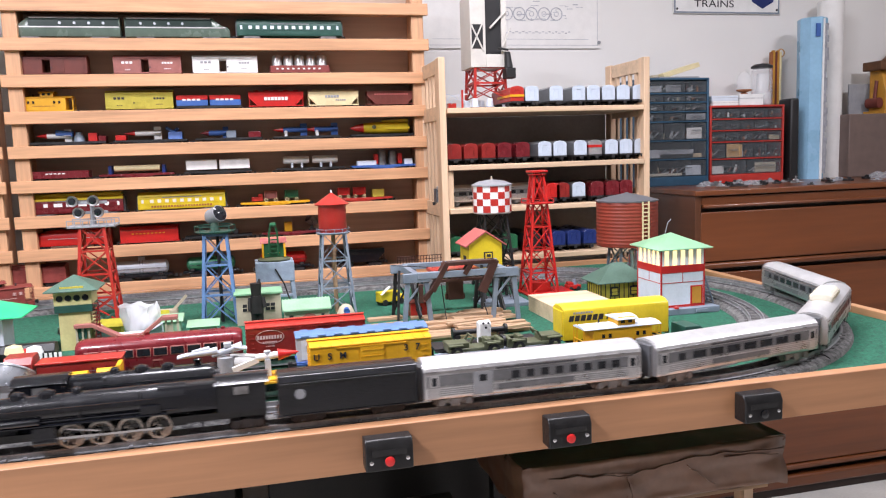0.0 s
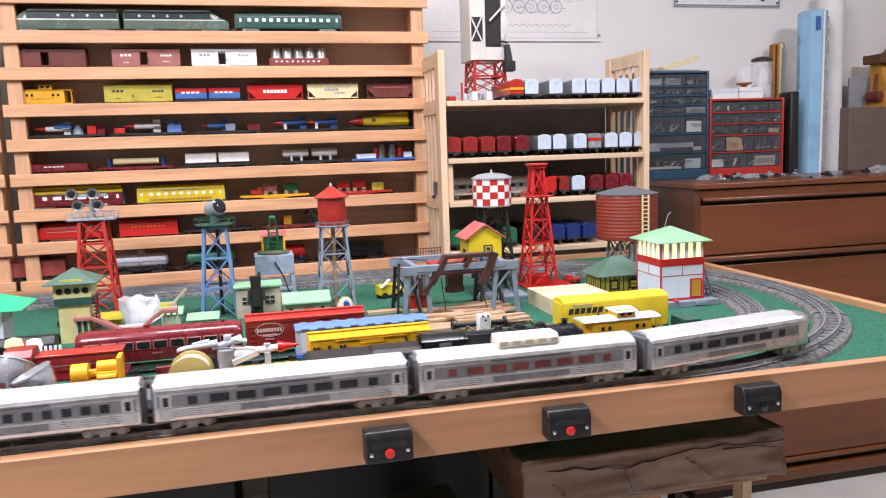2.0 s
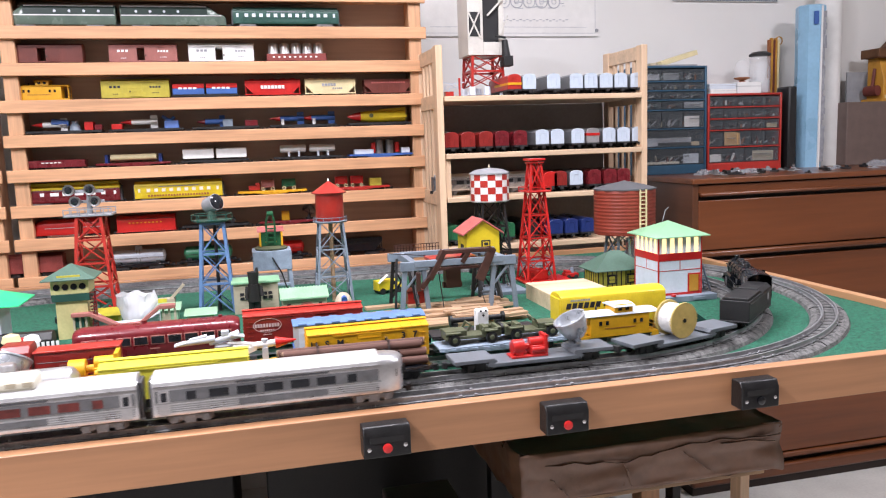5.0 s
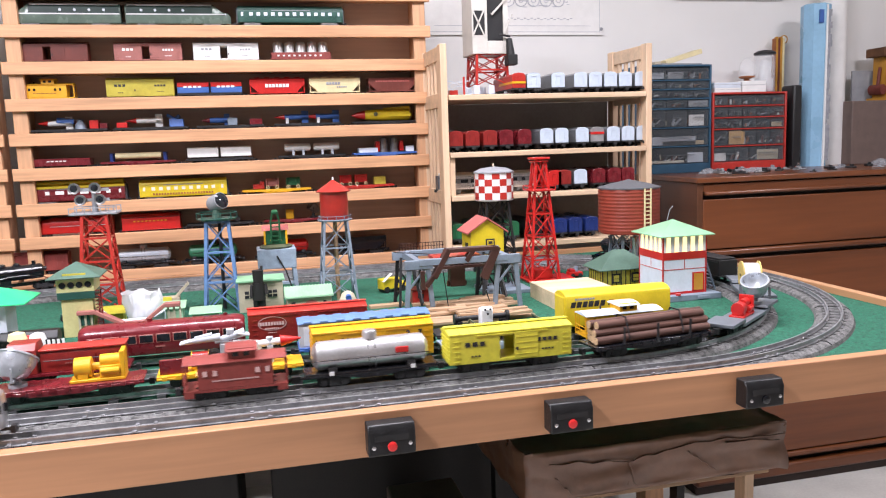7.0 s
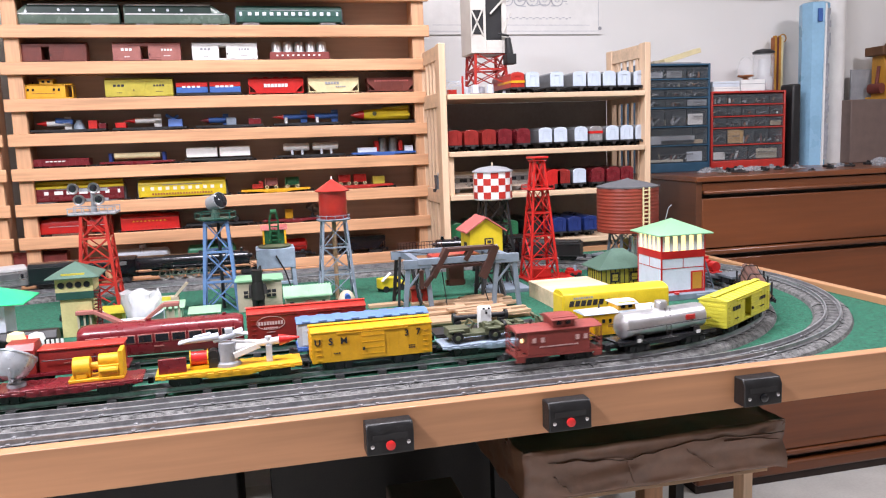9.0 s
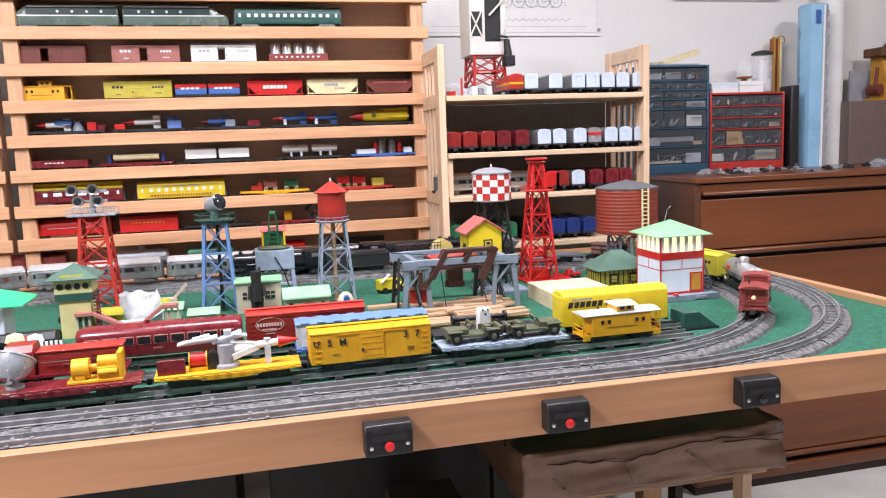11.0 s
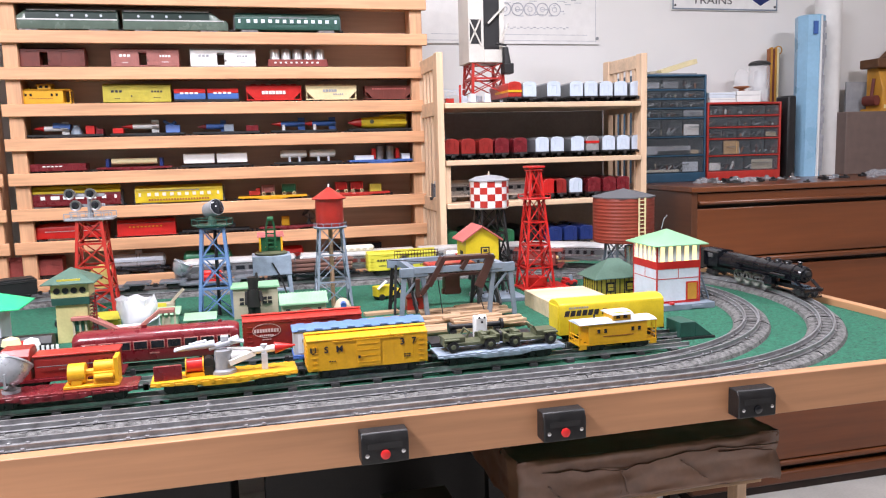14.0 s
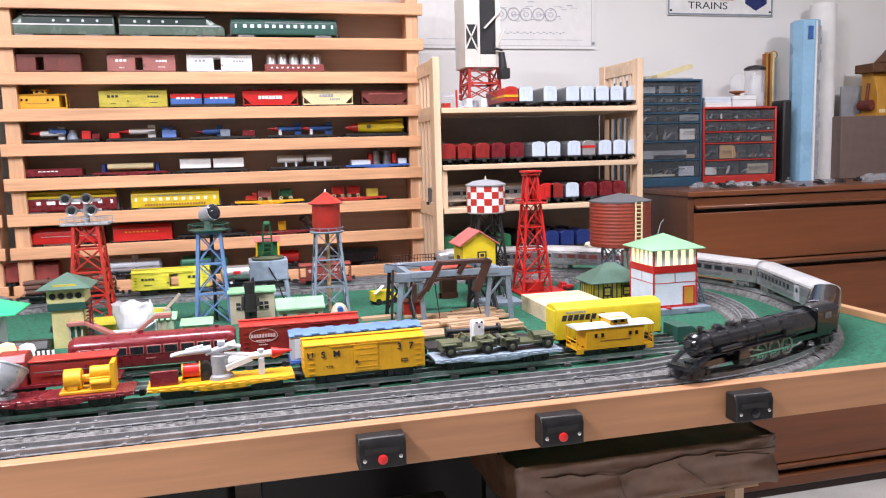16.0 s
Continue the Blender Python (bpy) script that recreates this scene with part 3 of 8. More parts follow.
def deck_detail(length, w=0.023):
    """Stake pockets along a deck's edges and the lines between its boards."""
    h = length / 2
    m = Mesh()
    for y in (-1, 1):
        for x in np.arange(-h + 0.01, h, 0.0165):
            m.box(x - 0.0028, y * (w + 0.0018) - 0.0012, 0.0142, x + 0.0028, y * (w + 0.0018) + 0.0012, 0.0192)
    for x in np.arange(-h + 0.006, h, 0.006):
        m.box(x - 0.0003, -w + 0.001, 0.0195, x + 0.0003, w - 0.001, 0.0198)
    return m


def flat_car(label, colour, length=0.19, depressed=False, name="flat_car", group=""):
    car = thing(name, label, "train car", group=group)
    part("deck", deck_mesh(length, depressed), colour, car, "", 0.0005)
    if not depressed:
        part("stake_pocket", deck_detail(length), colour, car)["kind"] = "stuff"
    chassis(car, length)
    return car


def search_lamp(car, x, z, r=0.017, tilt=35, turn=0, shell="lamp_silver", base="grey"):
    """A round search lamp on a yoke."""
    part("lamp_base", Mesh().rod((x, 0, z), (x, 0, z + 0.004), 0.011, n=14).rod((x, 0, z + 0.004), (x, 0, z + 0.012), 0.005, n=10), base, car)
    yoke = Mesh()
    for y in (-1, 1):
        yoke.bar((x, y * (r + 0.002), z + 0.012), (x, y * (r + 0.002), z + 0.03), 0.002, 0.004)
    yoke.bar((x, -r - 0.003, z + 0.0125), (x, r + 0.003, z + 0.0125), 0.004, 0.002)
    part("yoke", yoke, base, car)
    prof = [(0.001, -0.021), (r * 0.45, -0.02), (r * 0.8, -0.012), (r * 0.97, 0.0), (r, 0.008), (r * 1.07, 0.009), (r * 1.07, 0.011), (r * 0.95, 0.0112), (r * 0.9, 0.002), (r * 0.5, -0.008), (0.001, -0.012)]
    part("lamp_shell", Mesh().lathe(prof, 22), shell, car, "polished lamp bowl", 0, pose(x, 0, z + 0.03, 0, tilt, turn))


def generator(car, x, z, material, size=1.0):
    m = Mesh()
    m.box(-0.026, -0.012, 0, 0.026, 0.012, 0.003)
    m.rod((-0.022, 0, 0.013), (-0.006, 0, 0.013), 0.0105, n=16)
    m.box(-0.019, -0.009, 0.003, -0.009, 0.009, 0.012)
    m.rod((-0.006, 0, 0.013), (0.002, 0, 0.013), 0.004, n=10)
    m.box(0.002, -0.010, 0.003, 0.022, 0.010, 0.015)
    m.rod((0.002, 0, 0.018), (0.022, 0, 0.018), 0.007, n=12)
    m.rod((0.003, -0.010, 0.010), (0.021, -0.010, 0.010), 0.0035, n=8)
    m.rod((0.003, 0.010, 0.010), (0.021, 0.010, 0.010), 0.0035, n=8)
    m.box(0.0215, -0.0115, 0.003, 0.026, 0.0115, 0.029)
    part("generator", m, material, car, "moulded toy generator", 0.0006, pose(x, 0, z) @ Matrix.Diagonal((size, size, size, 1)))


def reel(car, x, z, r=0.025):
    for y in (-1, 1):
        part("reel_flange", Mesh().rod((x, y * 0.014, z + r), (x, y * 0.0165, z + r), r, n=28).rod((x, y * 0.0165, z + r), (x, y * 0.0172, z + r), 0.005, n=12), "reel_gold", car, "round gold reel flange", 0.0004)
    wind = Mesh().rod((x, -0.014, z + r), (x, 0.014, z + r), r * 0.82, n=28)
    for k in range(-6, 7):
        wind.ring((x, k * 0.002, z + r), (0, 1, 0), r * 0.83, 0.0012, 28)
    part("hub", Mesh().rod((x, -0.0178, z + r), (x, 0.0178, z + r), 0.0032, n=10), "near_black", car, "dark axle hole")
    part("cable_winding", wind, "paper", car, "wound white cable")


def log_car(label, group=""):
    car = flat_car(label, "black", 0.20, name="log_car", group=group)
    h = 0.094
    spots = [(y, 0.0255) for y in (-0.0125, 0, 0.0125)] + [(y, 0.0352) for y in (-0.0078, 0.0078)] + [(y, 0.0452) for y in (-0.0056, 0.0056)]
    for i, (y, z) in enumerate(spots):
        k = 1 - 0.03 * (i % 3)
        part("log", Mesh().rod((-h * k, y, z), (h * k, y, z), 0.0059, 0.0056, 14), "log", car, "brown bark-covered log")
        part("log_end", Mesh().rod((-h * k - 0.0006, y, z), (-h * k + 0.001, y, z), 0.0054, n=14).rod((h * k - 0.001, y, z), (h * k + 0.0006, y, z), 0.0051, n=14), "log_end", car)
    for x in (-0.055, 0, 0.055):
        for y in (-1, 1):
            part("stake", Mesh().bar((x, y * 0.0235, 0.016), (x, y * 0.0235, 0.043), 0.002, 0.003), "truck", car)
    for x in (-0.045, 0.045):
        pts = [(-0.0215, 0.024), (-0.0165, 0.040), (-0.010, 0.054), (0.010, 0.054), (0.0165, 0.040), (0.0215, 0.024)]
        chain = Mesh()
        for a, b in zip(pts, pts[1:]):
            chain.bar((x, *a), (x, *b), 0.0016)
        part("chain", chain, "truck", car)
    return car


def tank_car(label, shell, frame="black", length=0.16, group="", spot=None):
    car = thing("tank_car", label, "train car", group=group)
    h = length / 2
    prof = [(0.001, -h + 0.004), (0.011, -h + 0.006), (0.0175, -h + 0.011), (0.0185, -h + 0.016), (0.0185, h - 0.016), (0.0175, h - 0.011), (0.011, h - 0.006), (0.001, h - 0.004)]
    shell_ob = part("tank", Mesh().lathe(prof, 26), shell, car, "", 0, pose(0, 0, 0.038, 0, 90, 0))
    part("dome", Mesh().lathe([(0.0095, 0), (0.0095, 0.010), (0.008, 0.0125), (0.001, 0.0135)], 18, (0, 0, 0.054)), shell, car)
    part("deck", deck_mesh(length + 0.01, False, 0.018), frame, car, "", 0.0004)
    rails = Mesh()
    for y in (-1, 1):
        rails.rod((-h + 0.006, y * 0.0205, 0.036), (h - 0.006, y * 0.0205, 0.036), 0.0006, n=6)
        for x in np.linspace(-h + 0.008, h - 0.008, 6):
            rails.rod((x, y * 0.018, 0.036), (x, y * 0.0205, 0.036), 0.0005, n=5)
        for x in (-0.05, 0.05):
            rails.box(x - 0.005, y * 0.0185 - 0.001, 0.0195, x + 0.005, y * 0.0185 + 0.001, 0.026)
        rails.bar((0.004, y * 0.021, 0.018), (0.004, y * 0.014, 0.058), 0.0008).bar((-0.004, y * 0.021, 0.018), (-0.004, y * 0.014, 0.058), 0.0008)
    part("handrail", rails, "truck" if frame == "black" else frame, car)
    saddles = Mesh()
    for x in (-0.05, 0.05):
        saddles.box(x - 0.006, -0.013, 0.019, x + 0.006, 0.013, 0.028)
    part("saddle", saddles, frame, car)
    if spot:
        for y in (-1, 1):
            part("emblem", Mesh().box(0.030, y * 0.0184 - 0.001, 0.0375, 0.047, y * 0.0184 + 0.001, 0.0455), spot, car, "plain red emblem patch", 0.001)
            for x in (-0.052, 0.052):
                part("marker_block", box(x - 0.003, y * 0.0195 - 0.001, 0.0165, x + 0.003, y * 0.0195 + 0.001, 0.0215), "white", car, "small white block")
    chassis(car, length + 0.01)
    return car


def caboose(label, colour, roof, length=0.135, group="", lit=False):
    car = thing("caboose", label, "train car", group=group)
    h, w, z0, z1 = length / 2, 0.021, 0.0145, 0.046
    part("body", Mesh().box(-h + 0.017, -w, z0, h - 0.017, w, z1), colour, car, "", 0.0006)
    pl = Mesh().box(-h, -w, z0 - 0.003, h, w, z0)
    for e in (-1, 1):
        pl.box(e * (h - 0.0005) - 0.0008, -w, z0, e * (h - 0.0005) + 0.0008, -w + 0.0015, z1)
        pl.box(e * (h - 0.0005) - 0.0008, w - 0.0015, z0, e * (h - 0.0005) + 0.0008, w, z1)
        for z in (z0 + 0.007, z0 + 0.013):
            pl.box(e * (h - 0.0005) - 0.0008, -w, z - 0.0006, e * (h - 0.0005) + 0.0008, w, z + 0.0006)
        for y in (-1, 1):
            pl.box(e * (h - 0.006) - 0.006, y * (w - 0.001) - 0.0022, 0.006, e * (h - 0.006) + 0.006, y * (w - 0.001) + 0.0022, 0.0075)
            pl.box(e * (h - 0.006) - 0.006, y * (w + 0.0005) - 0.0008, 0.0065, e * (h - 0.006) + 0.006, y * (w + 0.0005) + 0.0008, z0)
    part("platform", pl, colour, car)
    rp = [(-w - 0.002, z1), (-w - 0.002, z1 + 0.0015), (-0.012, z1 + 0.0045), (0, z1 + 0.0055), (0.012, z1 + 0.0045), (w + 0.002, z1 + 0.0015), (w + 0.002, z1)]
    part("roof", Mesh().prism(rp, -h, h), roof, car, "", 0.0004)
    part("cupola", Mesh().box(-0.008, -w + 0.003, z1 + 0.003, 0.024, w - 0.003, z1 + 0.0165), colour, car, "", 0.0005)
    part("cupola_roof", Mesh().prism([(y, z + 0.0125) for y, z in rp], -0.011, 0.027), roof, car, "", 0.0004)
    for y in (-1, 1):
        for x in (-0.036, -0.024, 0.026, 0.038):
            win = part("window", box(x - 0.0037, y * w - 0.0008, 0.030, x + 0.0037, y * w + 0.0008, 0.039), colour, car)
            part("pane", box(x - 0.0026, y * (w + 0.0006) - 0.0005, 0.0312, x + 0.0026, y * (w + 0.0006) + 0.0005, 0.0378), "glass_dark" if colour != "oxide" else "pale_pink", win)
        for x in (0.001, 0.014):
            part("window", box(x - 0.0035, y * (w - 0.003) - 0.0006, z1 + 0.0065, x + 0.0035, y * (w - 0.003) + 0.0006, z1 + 0.0125), "glass_dark", car)
        bars(car, 0, y * (w + 0.0002), 0.025, 0.056, 0.0016, 18, "rust" if colour != "oxide" else "pale_pink", y, 0.25)
    part("stove_pipe", Mesh().rod((-0.03, 0.008, z1), (-0.03, 0.008, z1 + 0.011), 0.0016, n=8), "truck", car)
    part("ladder", Mesh().bar((h - 0.001, -0.012, z0), (h - 0.001, -0.012, z1 + 0.006), 0.001).bar((h - 0.001, -0.006, z0), (h - 0.001, -0.006, z1 + 0.006), 0.001).bar((-h + 0.001, 0.012, z0), (-h + 0.001, 0.012, z1 + 0.006), 0.001).bar((-h + 0.001, 0.006, z0), (-h + 0.001, 0.006, z1 + 0.006), 0.001), colour, car)
    if lit:
        part("marker_lamp", Mesh().rod((-h + 0.0165, 0, 0.03), (-h + 0.0145, 0, 0.03), 0.003, n=10), "lit", car, "small lit rear lamp")
    chassis(car, length, None, 0.03)
    return car


def coach_section(w, z0, z1):
    return [(-w + 0.001, z0), (-w, z0 + 0.002), (-w, z1 - 0.012), (-w + 0.0015, z1 - 0.008), (-w * 0.75, z1 - 0.0035), (-w * 0.4, z1 - 0.0008), (0, z1), (w * 0.4, z1 - 0.0008), (w * 0.75, z1 - 0.0035), (w - 0.0015, z1 - 0.008), (w, z1 - 0.012), (w, z0 + 0.002), (w - 0.001, z0)]


def coach(label, style="coach", group="", body="silver", roof="silver_roof", length=0.283, glass="glass_dark", gutter="flute", band="band_grey", wide=True):
    """A streamlined car: coach, combine, dome or rounded-end."""
    car = thing("passenger_car", label, "train car", group=group)
    h, w, z0, z1 = length / 2, 0.0235, 0.0130, 0.0580
    sec = coach_section(w, z0, z1 - 0.001)
    tail = style == "observation"
    m = Mesh()
    ends = [(-h, 1.0), (h, 1.0)]
    if tail:
        ends = [(-h, 0.30), (-h + 0.003, 0.62), (-h + 0.009, 0.84), (-h + 0.018, 0.96), (-h + 0.03, 1.0), (h, 1.0)]
    n = len(sec)
    for x, k in ends:
        m.v += [(x, y * k, z if z < 0.040 else 0.040 + (z - 0.040) * (0.5 + 0.5 * k)) for y, z in sec]
    for i in range(len(ends) - 1):
        m.f += [(i * n + c, i * n + (c + 1) % n, (i + 1) * n + (c + 1) % n, (i + 1) * n + c) for c in range(n)]
    m.f += [tuple(range(n - 1, -1, -1)), tuple((len(ends) - 1) * n + c for c in range(n))]
    part("body", m, body, car)
    x_in = -h + (0.03 if tail else 0.001)
    rp = [(-w * 1.002, z1 - 0.0105), (-w + 0.0008, z1 - 0.0068), (-w * 0.76, z1 - 0.0025), (-w * 0.4, z1 + 0.0004), (0, z1 + 0.0012), (w * 0.4, z1 + 0.0004), (w * 0.76, z1 - 0.0025), (w - 0.0008, z1 - 0.0068), (w * 1.002, z1 - 0.0105)]
    part("roof", Mesh().prism(rp, x_in, h - 0.001), roof, car)
    for y in (-1, 1):
        flutes = Mesh()
        for z in np.arange(z0 + 0.0045, 0.0255, 0.0024):
            flutes.box(x_in + 0.002, y * w - 0.0005, z - 0.0006, h - 0.004, y * w + 0.0005, z + 0.0006)
        ribs_ = part("fluting", flutes, gutter, car, "ribbed silver side band")
        ribs_["kind"] = "stuff"
        part("belt", box(x_in, y * w - 0.0008, 0.0272, h - 0.002, y * w + 0.0008, 0.0284), gutter, car)
        part("gutter", box(x_in, y * w - 0.0010, 0.0466, h - 0.002, y * w + 0.0010, 0.0476), gutter, car)
        part("name_board", box(-0.052, y * w - 0.0007, 0.0436, 0.052, y * w + 0.0007, 0.0456), "ink_roof" if body == "silver" else "grey", car)
        part("name_board", box(-0.050, y * w - 0.0009, 0.0186, 0.050, y * w + 0.0009, 0.0250), "band_grey" if body == "silver" else body, car)
        a, b = -h + 0.026 + (0.022 if tail else 0), h - 0.026
        part("window_band", box(x_in + 0.002, y * w - 0.0006, 0.0292, h - 0.003, y * w + 0.0006, 0.0424), band, car)
        if style == "combine":
            door = part("baggage_door", box(h - 0.085, y * w - 0.001, 0.0145, h - 0.060, y * w + 0.001, 0.0430), "grey", car, "grey baggage door")
            part("window", box(h - 0.077, y * (w + 0.0008) - 0.0006, 0.031, h - 0.068, y * (w + 0.0008) + 0.0006, 0.039), glass, door)
            b = h - 0.105
        pitch, half = (0.0285, 0.0105) if wide else (0.0185, 0.0048)
        count = int((b - a) / pitch)
        for i in range(count):
            x = a + (i + 0.5) * (b - a) / count
            k = half if not wide or 0 < i < count - 1 else half * 0.5
            part("window", box(x - k, y * w - 0.0012, 0.0306, x + k, y * w + 0.0012, 0.0396), glass, car)
        for x in (-h + 0.012, h - 0.012):
            if not (tail and x < 0):
                part("door", box(x - 0.006, y * w - 0.0007, 0.0145, x + 0.006, y * w + 0.0007, 0.0430), body, car)
                part("window", box(x - 0.003, y * w - 0.0012, 0.030, x + 0.003, y * w + 0.0012, 0.0400), "glass_dark" if style == "dome" else glass, car)
    for e in ((1,) if tail else (-1, 1)):
        part("vestibule", Mesh().box(e * h - 0.004, -0.014, 0.011, e * h + 0.004, 0.014, 0.052), "ink_roof", car, "dark end diaphragm", 0.0005)
    if tail:
        ring = Mesh()
        for a0 in range(-60, 61, 30):
            a1 = radians(a0)
            ring.bar((-h + 0.0265 - 0.0268 * math.cos(a1), 0.0240 * math.sin(a1) * 0.92, 0.0306), (-h + 0.0265 - 0.0268 * math.cos(a1), 0.0240 * math.sin(a1) * 0.92, 0.0396), 0.008, 0.002)
        part("rear_windows", ring, "glass_dark", car)
    if style == "dome":
        part("dome_glass", Mesh().prism([(-0.017, z1 - 0.002), (-0.0165, z1 + 0.008), (-0.011, z1 + 0.0125), (0.011, z1 + 0.0125), (0.0165, z1 + 0.008), (0.017, z1 - 0.002)], -0.040, 0.040), "cream_white", car, "raised vista dome", 0.003)
        panes = Mesh()
        for x in np.linspace(-0.033, 0.033, 5):
            for y in (-1, 1):
                panes.box(x - 0.005, y * 0.0168 - 0.0006, z1 + 0.002, x + 0.005, y * 0.0168 + 0.0006, z1 + 0.0072)
        part("dome_panes", panes, "beige", car, "pale dome panes")
    chassis(car, length, TRUCK_GREY, 0.038)
    return car


def tube_x(m, x0, x1, y, z, r0, r1=None, n=22):
    return m.rod((x0, y, z), (x1, y, z), r0, r1, n)


def driver(name, r, parent, x, spokes=True):
    """A pair of driving wheels on one axle."""
    m = Mesh()
    m.rod((0, -0.012, 0), (0, 0.012, 0), 0.0015, n=8)
    for y in (-1, 1):
        m.ring((0, y * 0.0108, 0), (0, 1, 0), r * 0.93, 0.0026, 20)
        m.ring((0, y * 0.0092, 0), (0, 1, 0), r * 1.02, 0.0012, 20)
        m.rod((0, y * 0.0095, 0), (0, y * 0.0118, 0), 0.0026, n=10)
        for k in range(10):
            a = k * math.pi / 5
            m.bar((0, y * 0.0105, 0), (r * 0.9 * math.cos(a), y * 0.0105, r * 0.9 * math.sin(a)), 0.0009)
        m.add([(r * 0.55, y * 0.0112, -0.006), (r * 0.86, y * 0.0112, -0.0035), (r * 0.86, y * 0.0112, 0.0035), (r * 0.55, y * 0.0112, 0.006)], [(0, 1, 2, 3)])
        m.rod((-0.0055, y * 0.0112, 0), (-0.0055, y * 0.0135, 0), 0.0014, n=8)
    return part(name, m, "wheel_steel", parent, "spoked driving wheels on their axle", 0, pose(x, 0, r))


def steam_engine(label, length, drivers, r, spacing, first, z_boiler, rb, colour="black"):
    """A steam engine that faces +x; its front buffer is at x = 0."""
    car = thing("steam_locomotive", label, "locomotive")
    b = Mesh()
    front = -0.026
    tube_x(b, -length * 0.74, front, 0, z_boiler, rb * 1.06, rb)
    tube_x(b, front, front + 0.004, 0, z_boiler, rb, rb * 0.82)
    tube_x(b, front + 0.004, front + 0.0065, 0, z_boiler, rb * 0.55, rb * 0.35)
    for x in np.linspace(-length * 0.70, front - 0.02, 6):
        b.ring((x, 0, z_boiler), (1, 0, 0), rb * 1.045, 0.0012, 24)
    fb = -length * 0.74
    b.prism([(-rb * 1.05, 0.029), (-rb * 1.1, z_boiler), (-rb * 0.7, z_boiler + rb * 0.86), (0, z_boiler + rb * 1.08), (rb * 0.7, z_boiler + rb * 0.86), (rb * 1.1, z_boiler), (rb * 1.05, 0.029)], -length + 0.05, fb + 0.03)
    part("boiler", b, colour, car)
    top = z_boiler + rb
    part("stack", Mesh().lathe([(0.0048, -0.004), (0.0042, 0.004), (0.0052, 0.007), (0.004, 0.0072), (0.001, 0.003)], 14, (front - 0.014, 0, top)), colour, car)
    for x, l in ((-0.075, 0.008), (-0.105, 0.009), (-0.135, 0.006)):
        if -x < length * 0.7:
            part("dome", Mesh().lathe([(l, -0.006), (l, 0.001), (l * 0.8, 0.0045), (l * 0.4, 0.006), (0.001, 0.0062)], 16, (x, 0, top)), colour, car)
    part("whistle", Mesh().rod((-0.12, -0.006, top - 0.002), (-0.12, -0.006, top + 0.006), 0.001, n=6), colour, car)
    cabin = Mesh()
    x0, x1 = -length, -length + 0.054
    zc = z_boiler + rb * 1.12
    cabin.box(x0, -rb * 1.2, 0.0235, x1, -rb * 1.2 + 0.0014, zc - 0.004).box(x0, rb * 1.2 - 0.0014, 0.0235, x1, rb * 1.2, zc - 0.004)
    cabin.box(x1 - 0.0014, -rb * 1.2, 0.0235, x1, rb * 1.2, zc)
    cabin.prism([(-rb * 1.27, zc - 0.005), (-rb * 0.7, zc + 0.001), (0, zc + 0.003), (rb * 0.7, zc + 0.001), (rb * 1.27, zc - 0.005), (rb * 0.7, zc - 0.001), (0, zc + 0.001), (-rb * 0.7, zc - 0.001)], x0 - 0.004, x1 + 0.002)
    cabin.box(x0, -rb * 1.2, 0.0225, x1, rb * 1.2, 0.025)
    cabin.box(x0, -0.012, 0.014, -length + 0.11, 0.012, 0.0225)
    cab = part("cab", cabin, colour, car, "", 0.0004)
    for y in (-1, 1):
        part("window", box((x0 + x1) / 2 - 0.008, y * rb * 1.2 - 0.0009, zc - 0.017, (x0 + x1) / 2 + 0.008, y * rb * 1.2 + 0.0009, zc - 0.008), "truck_grey", cab)
    run = Mesh()
    zr = max(2 * r + 0.003, 0.026)
    for y in (-1, 1):
        run.box(fb + 0.02, y * (rb + 0.0025) - 0.0045, zr, -0.028, y * (rb + 0.0025) + 0.0045, zr + 0.0013)
        run.bar((-0.028, y * (rb + 0.0025), zr), (-0.006, y * 0.017, 0.018), 0.008, 0.0013)
        run.rod((-0.10, y * (rb + 0.003), zr + 0.005), (-0.055, y * (rb + 0.003), zr + 0.005), 0.0042, n=12)
        run.rod((fb + 0.03, y * (rb + 0.0035), z_boiler + 0.007), (-0.035, y * (rb + 0.0035), z_boiler + 0.007), 0.0007, n=6)
        for x in np.linspace(fb + 0.03, -0.035, 6):
            run.rod((x, y * rb * 0.9, z_boiler + 0.007), (x, y * (rb + 0.0035), z_boiler + 0.007), 0.0006, n=5)
    run.box(fb + 0.0, -0.011, 0.012, -0.02, 0.011, 0.02)
    run.box(fb + 0.0, -rb * 0.96, zr - 0.001, -0.034, rb * 0.96, z_boiler)
    for y in (-1, 1):
        run.rod((fb + 0.01, y * (rb + 0.002), z_boiler - 0.008), (-0.06, y * (rb + 0.001), z_boiler - 0.008), 0.0011, n=6)
        run.rod((-0.14, y * rb * 0.98, z_boiler + 0.003), (-0.14, y * (rb + 0.002), zr + 0.002), 0.0016, n=6)
        run.rod((-length * 0.6, y * rb * 0.8, z_boiler + rb * 0.75), (-length * 0.6, y * (rb + 0.003), zr + 0.002), 0.0012, n=6)
        run.box(-length * 0.66, y * (rb + 0.002) - 0.003, zr + 0.002, -length * 0.60, y * (rb + 0.002) + 0.003, zr + 0.011)
        for x in (-length + 0.062, -length + 0.075, -length + 0.088):
            run.rod((x, y * rb * 1.06, z_boiler), (x, y * rb * 1.12, z_boiler), 0.0014, n=6)
    part("running_board", run, colour, car)
    pilot = Mesh()
    pilot.box(-0.016, -0.020, 0.014, -0.001, 0.020, 0.0185).box(-0.004, -0.021, 0.0125, 0.0, 0.021, 0.0185)
    for y in np.linspace(-0.017, 0.017, 9):
        pilot.bar((-0.001, y, 0.0135), (0.007 - abs(y) * 0.3, y * 0.9, 0.003), 0.0012)
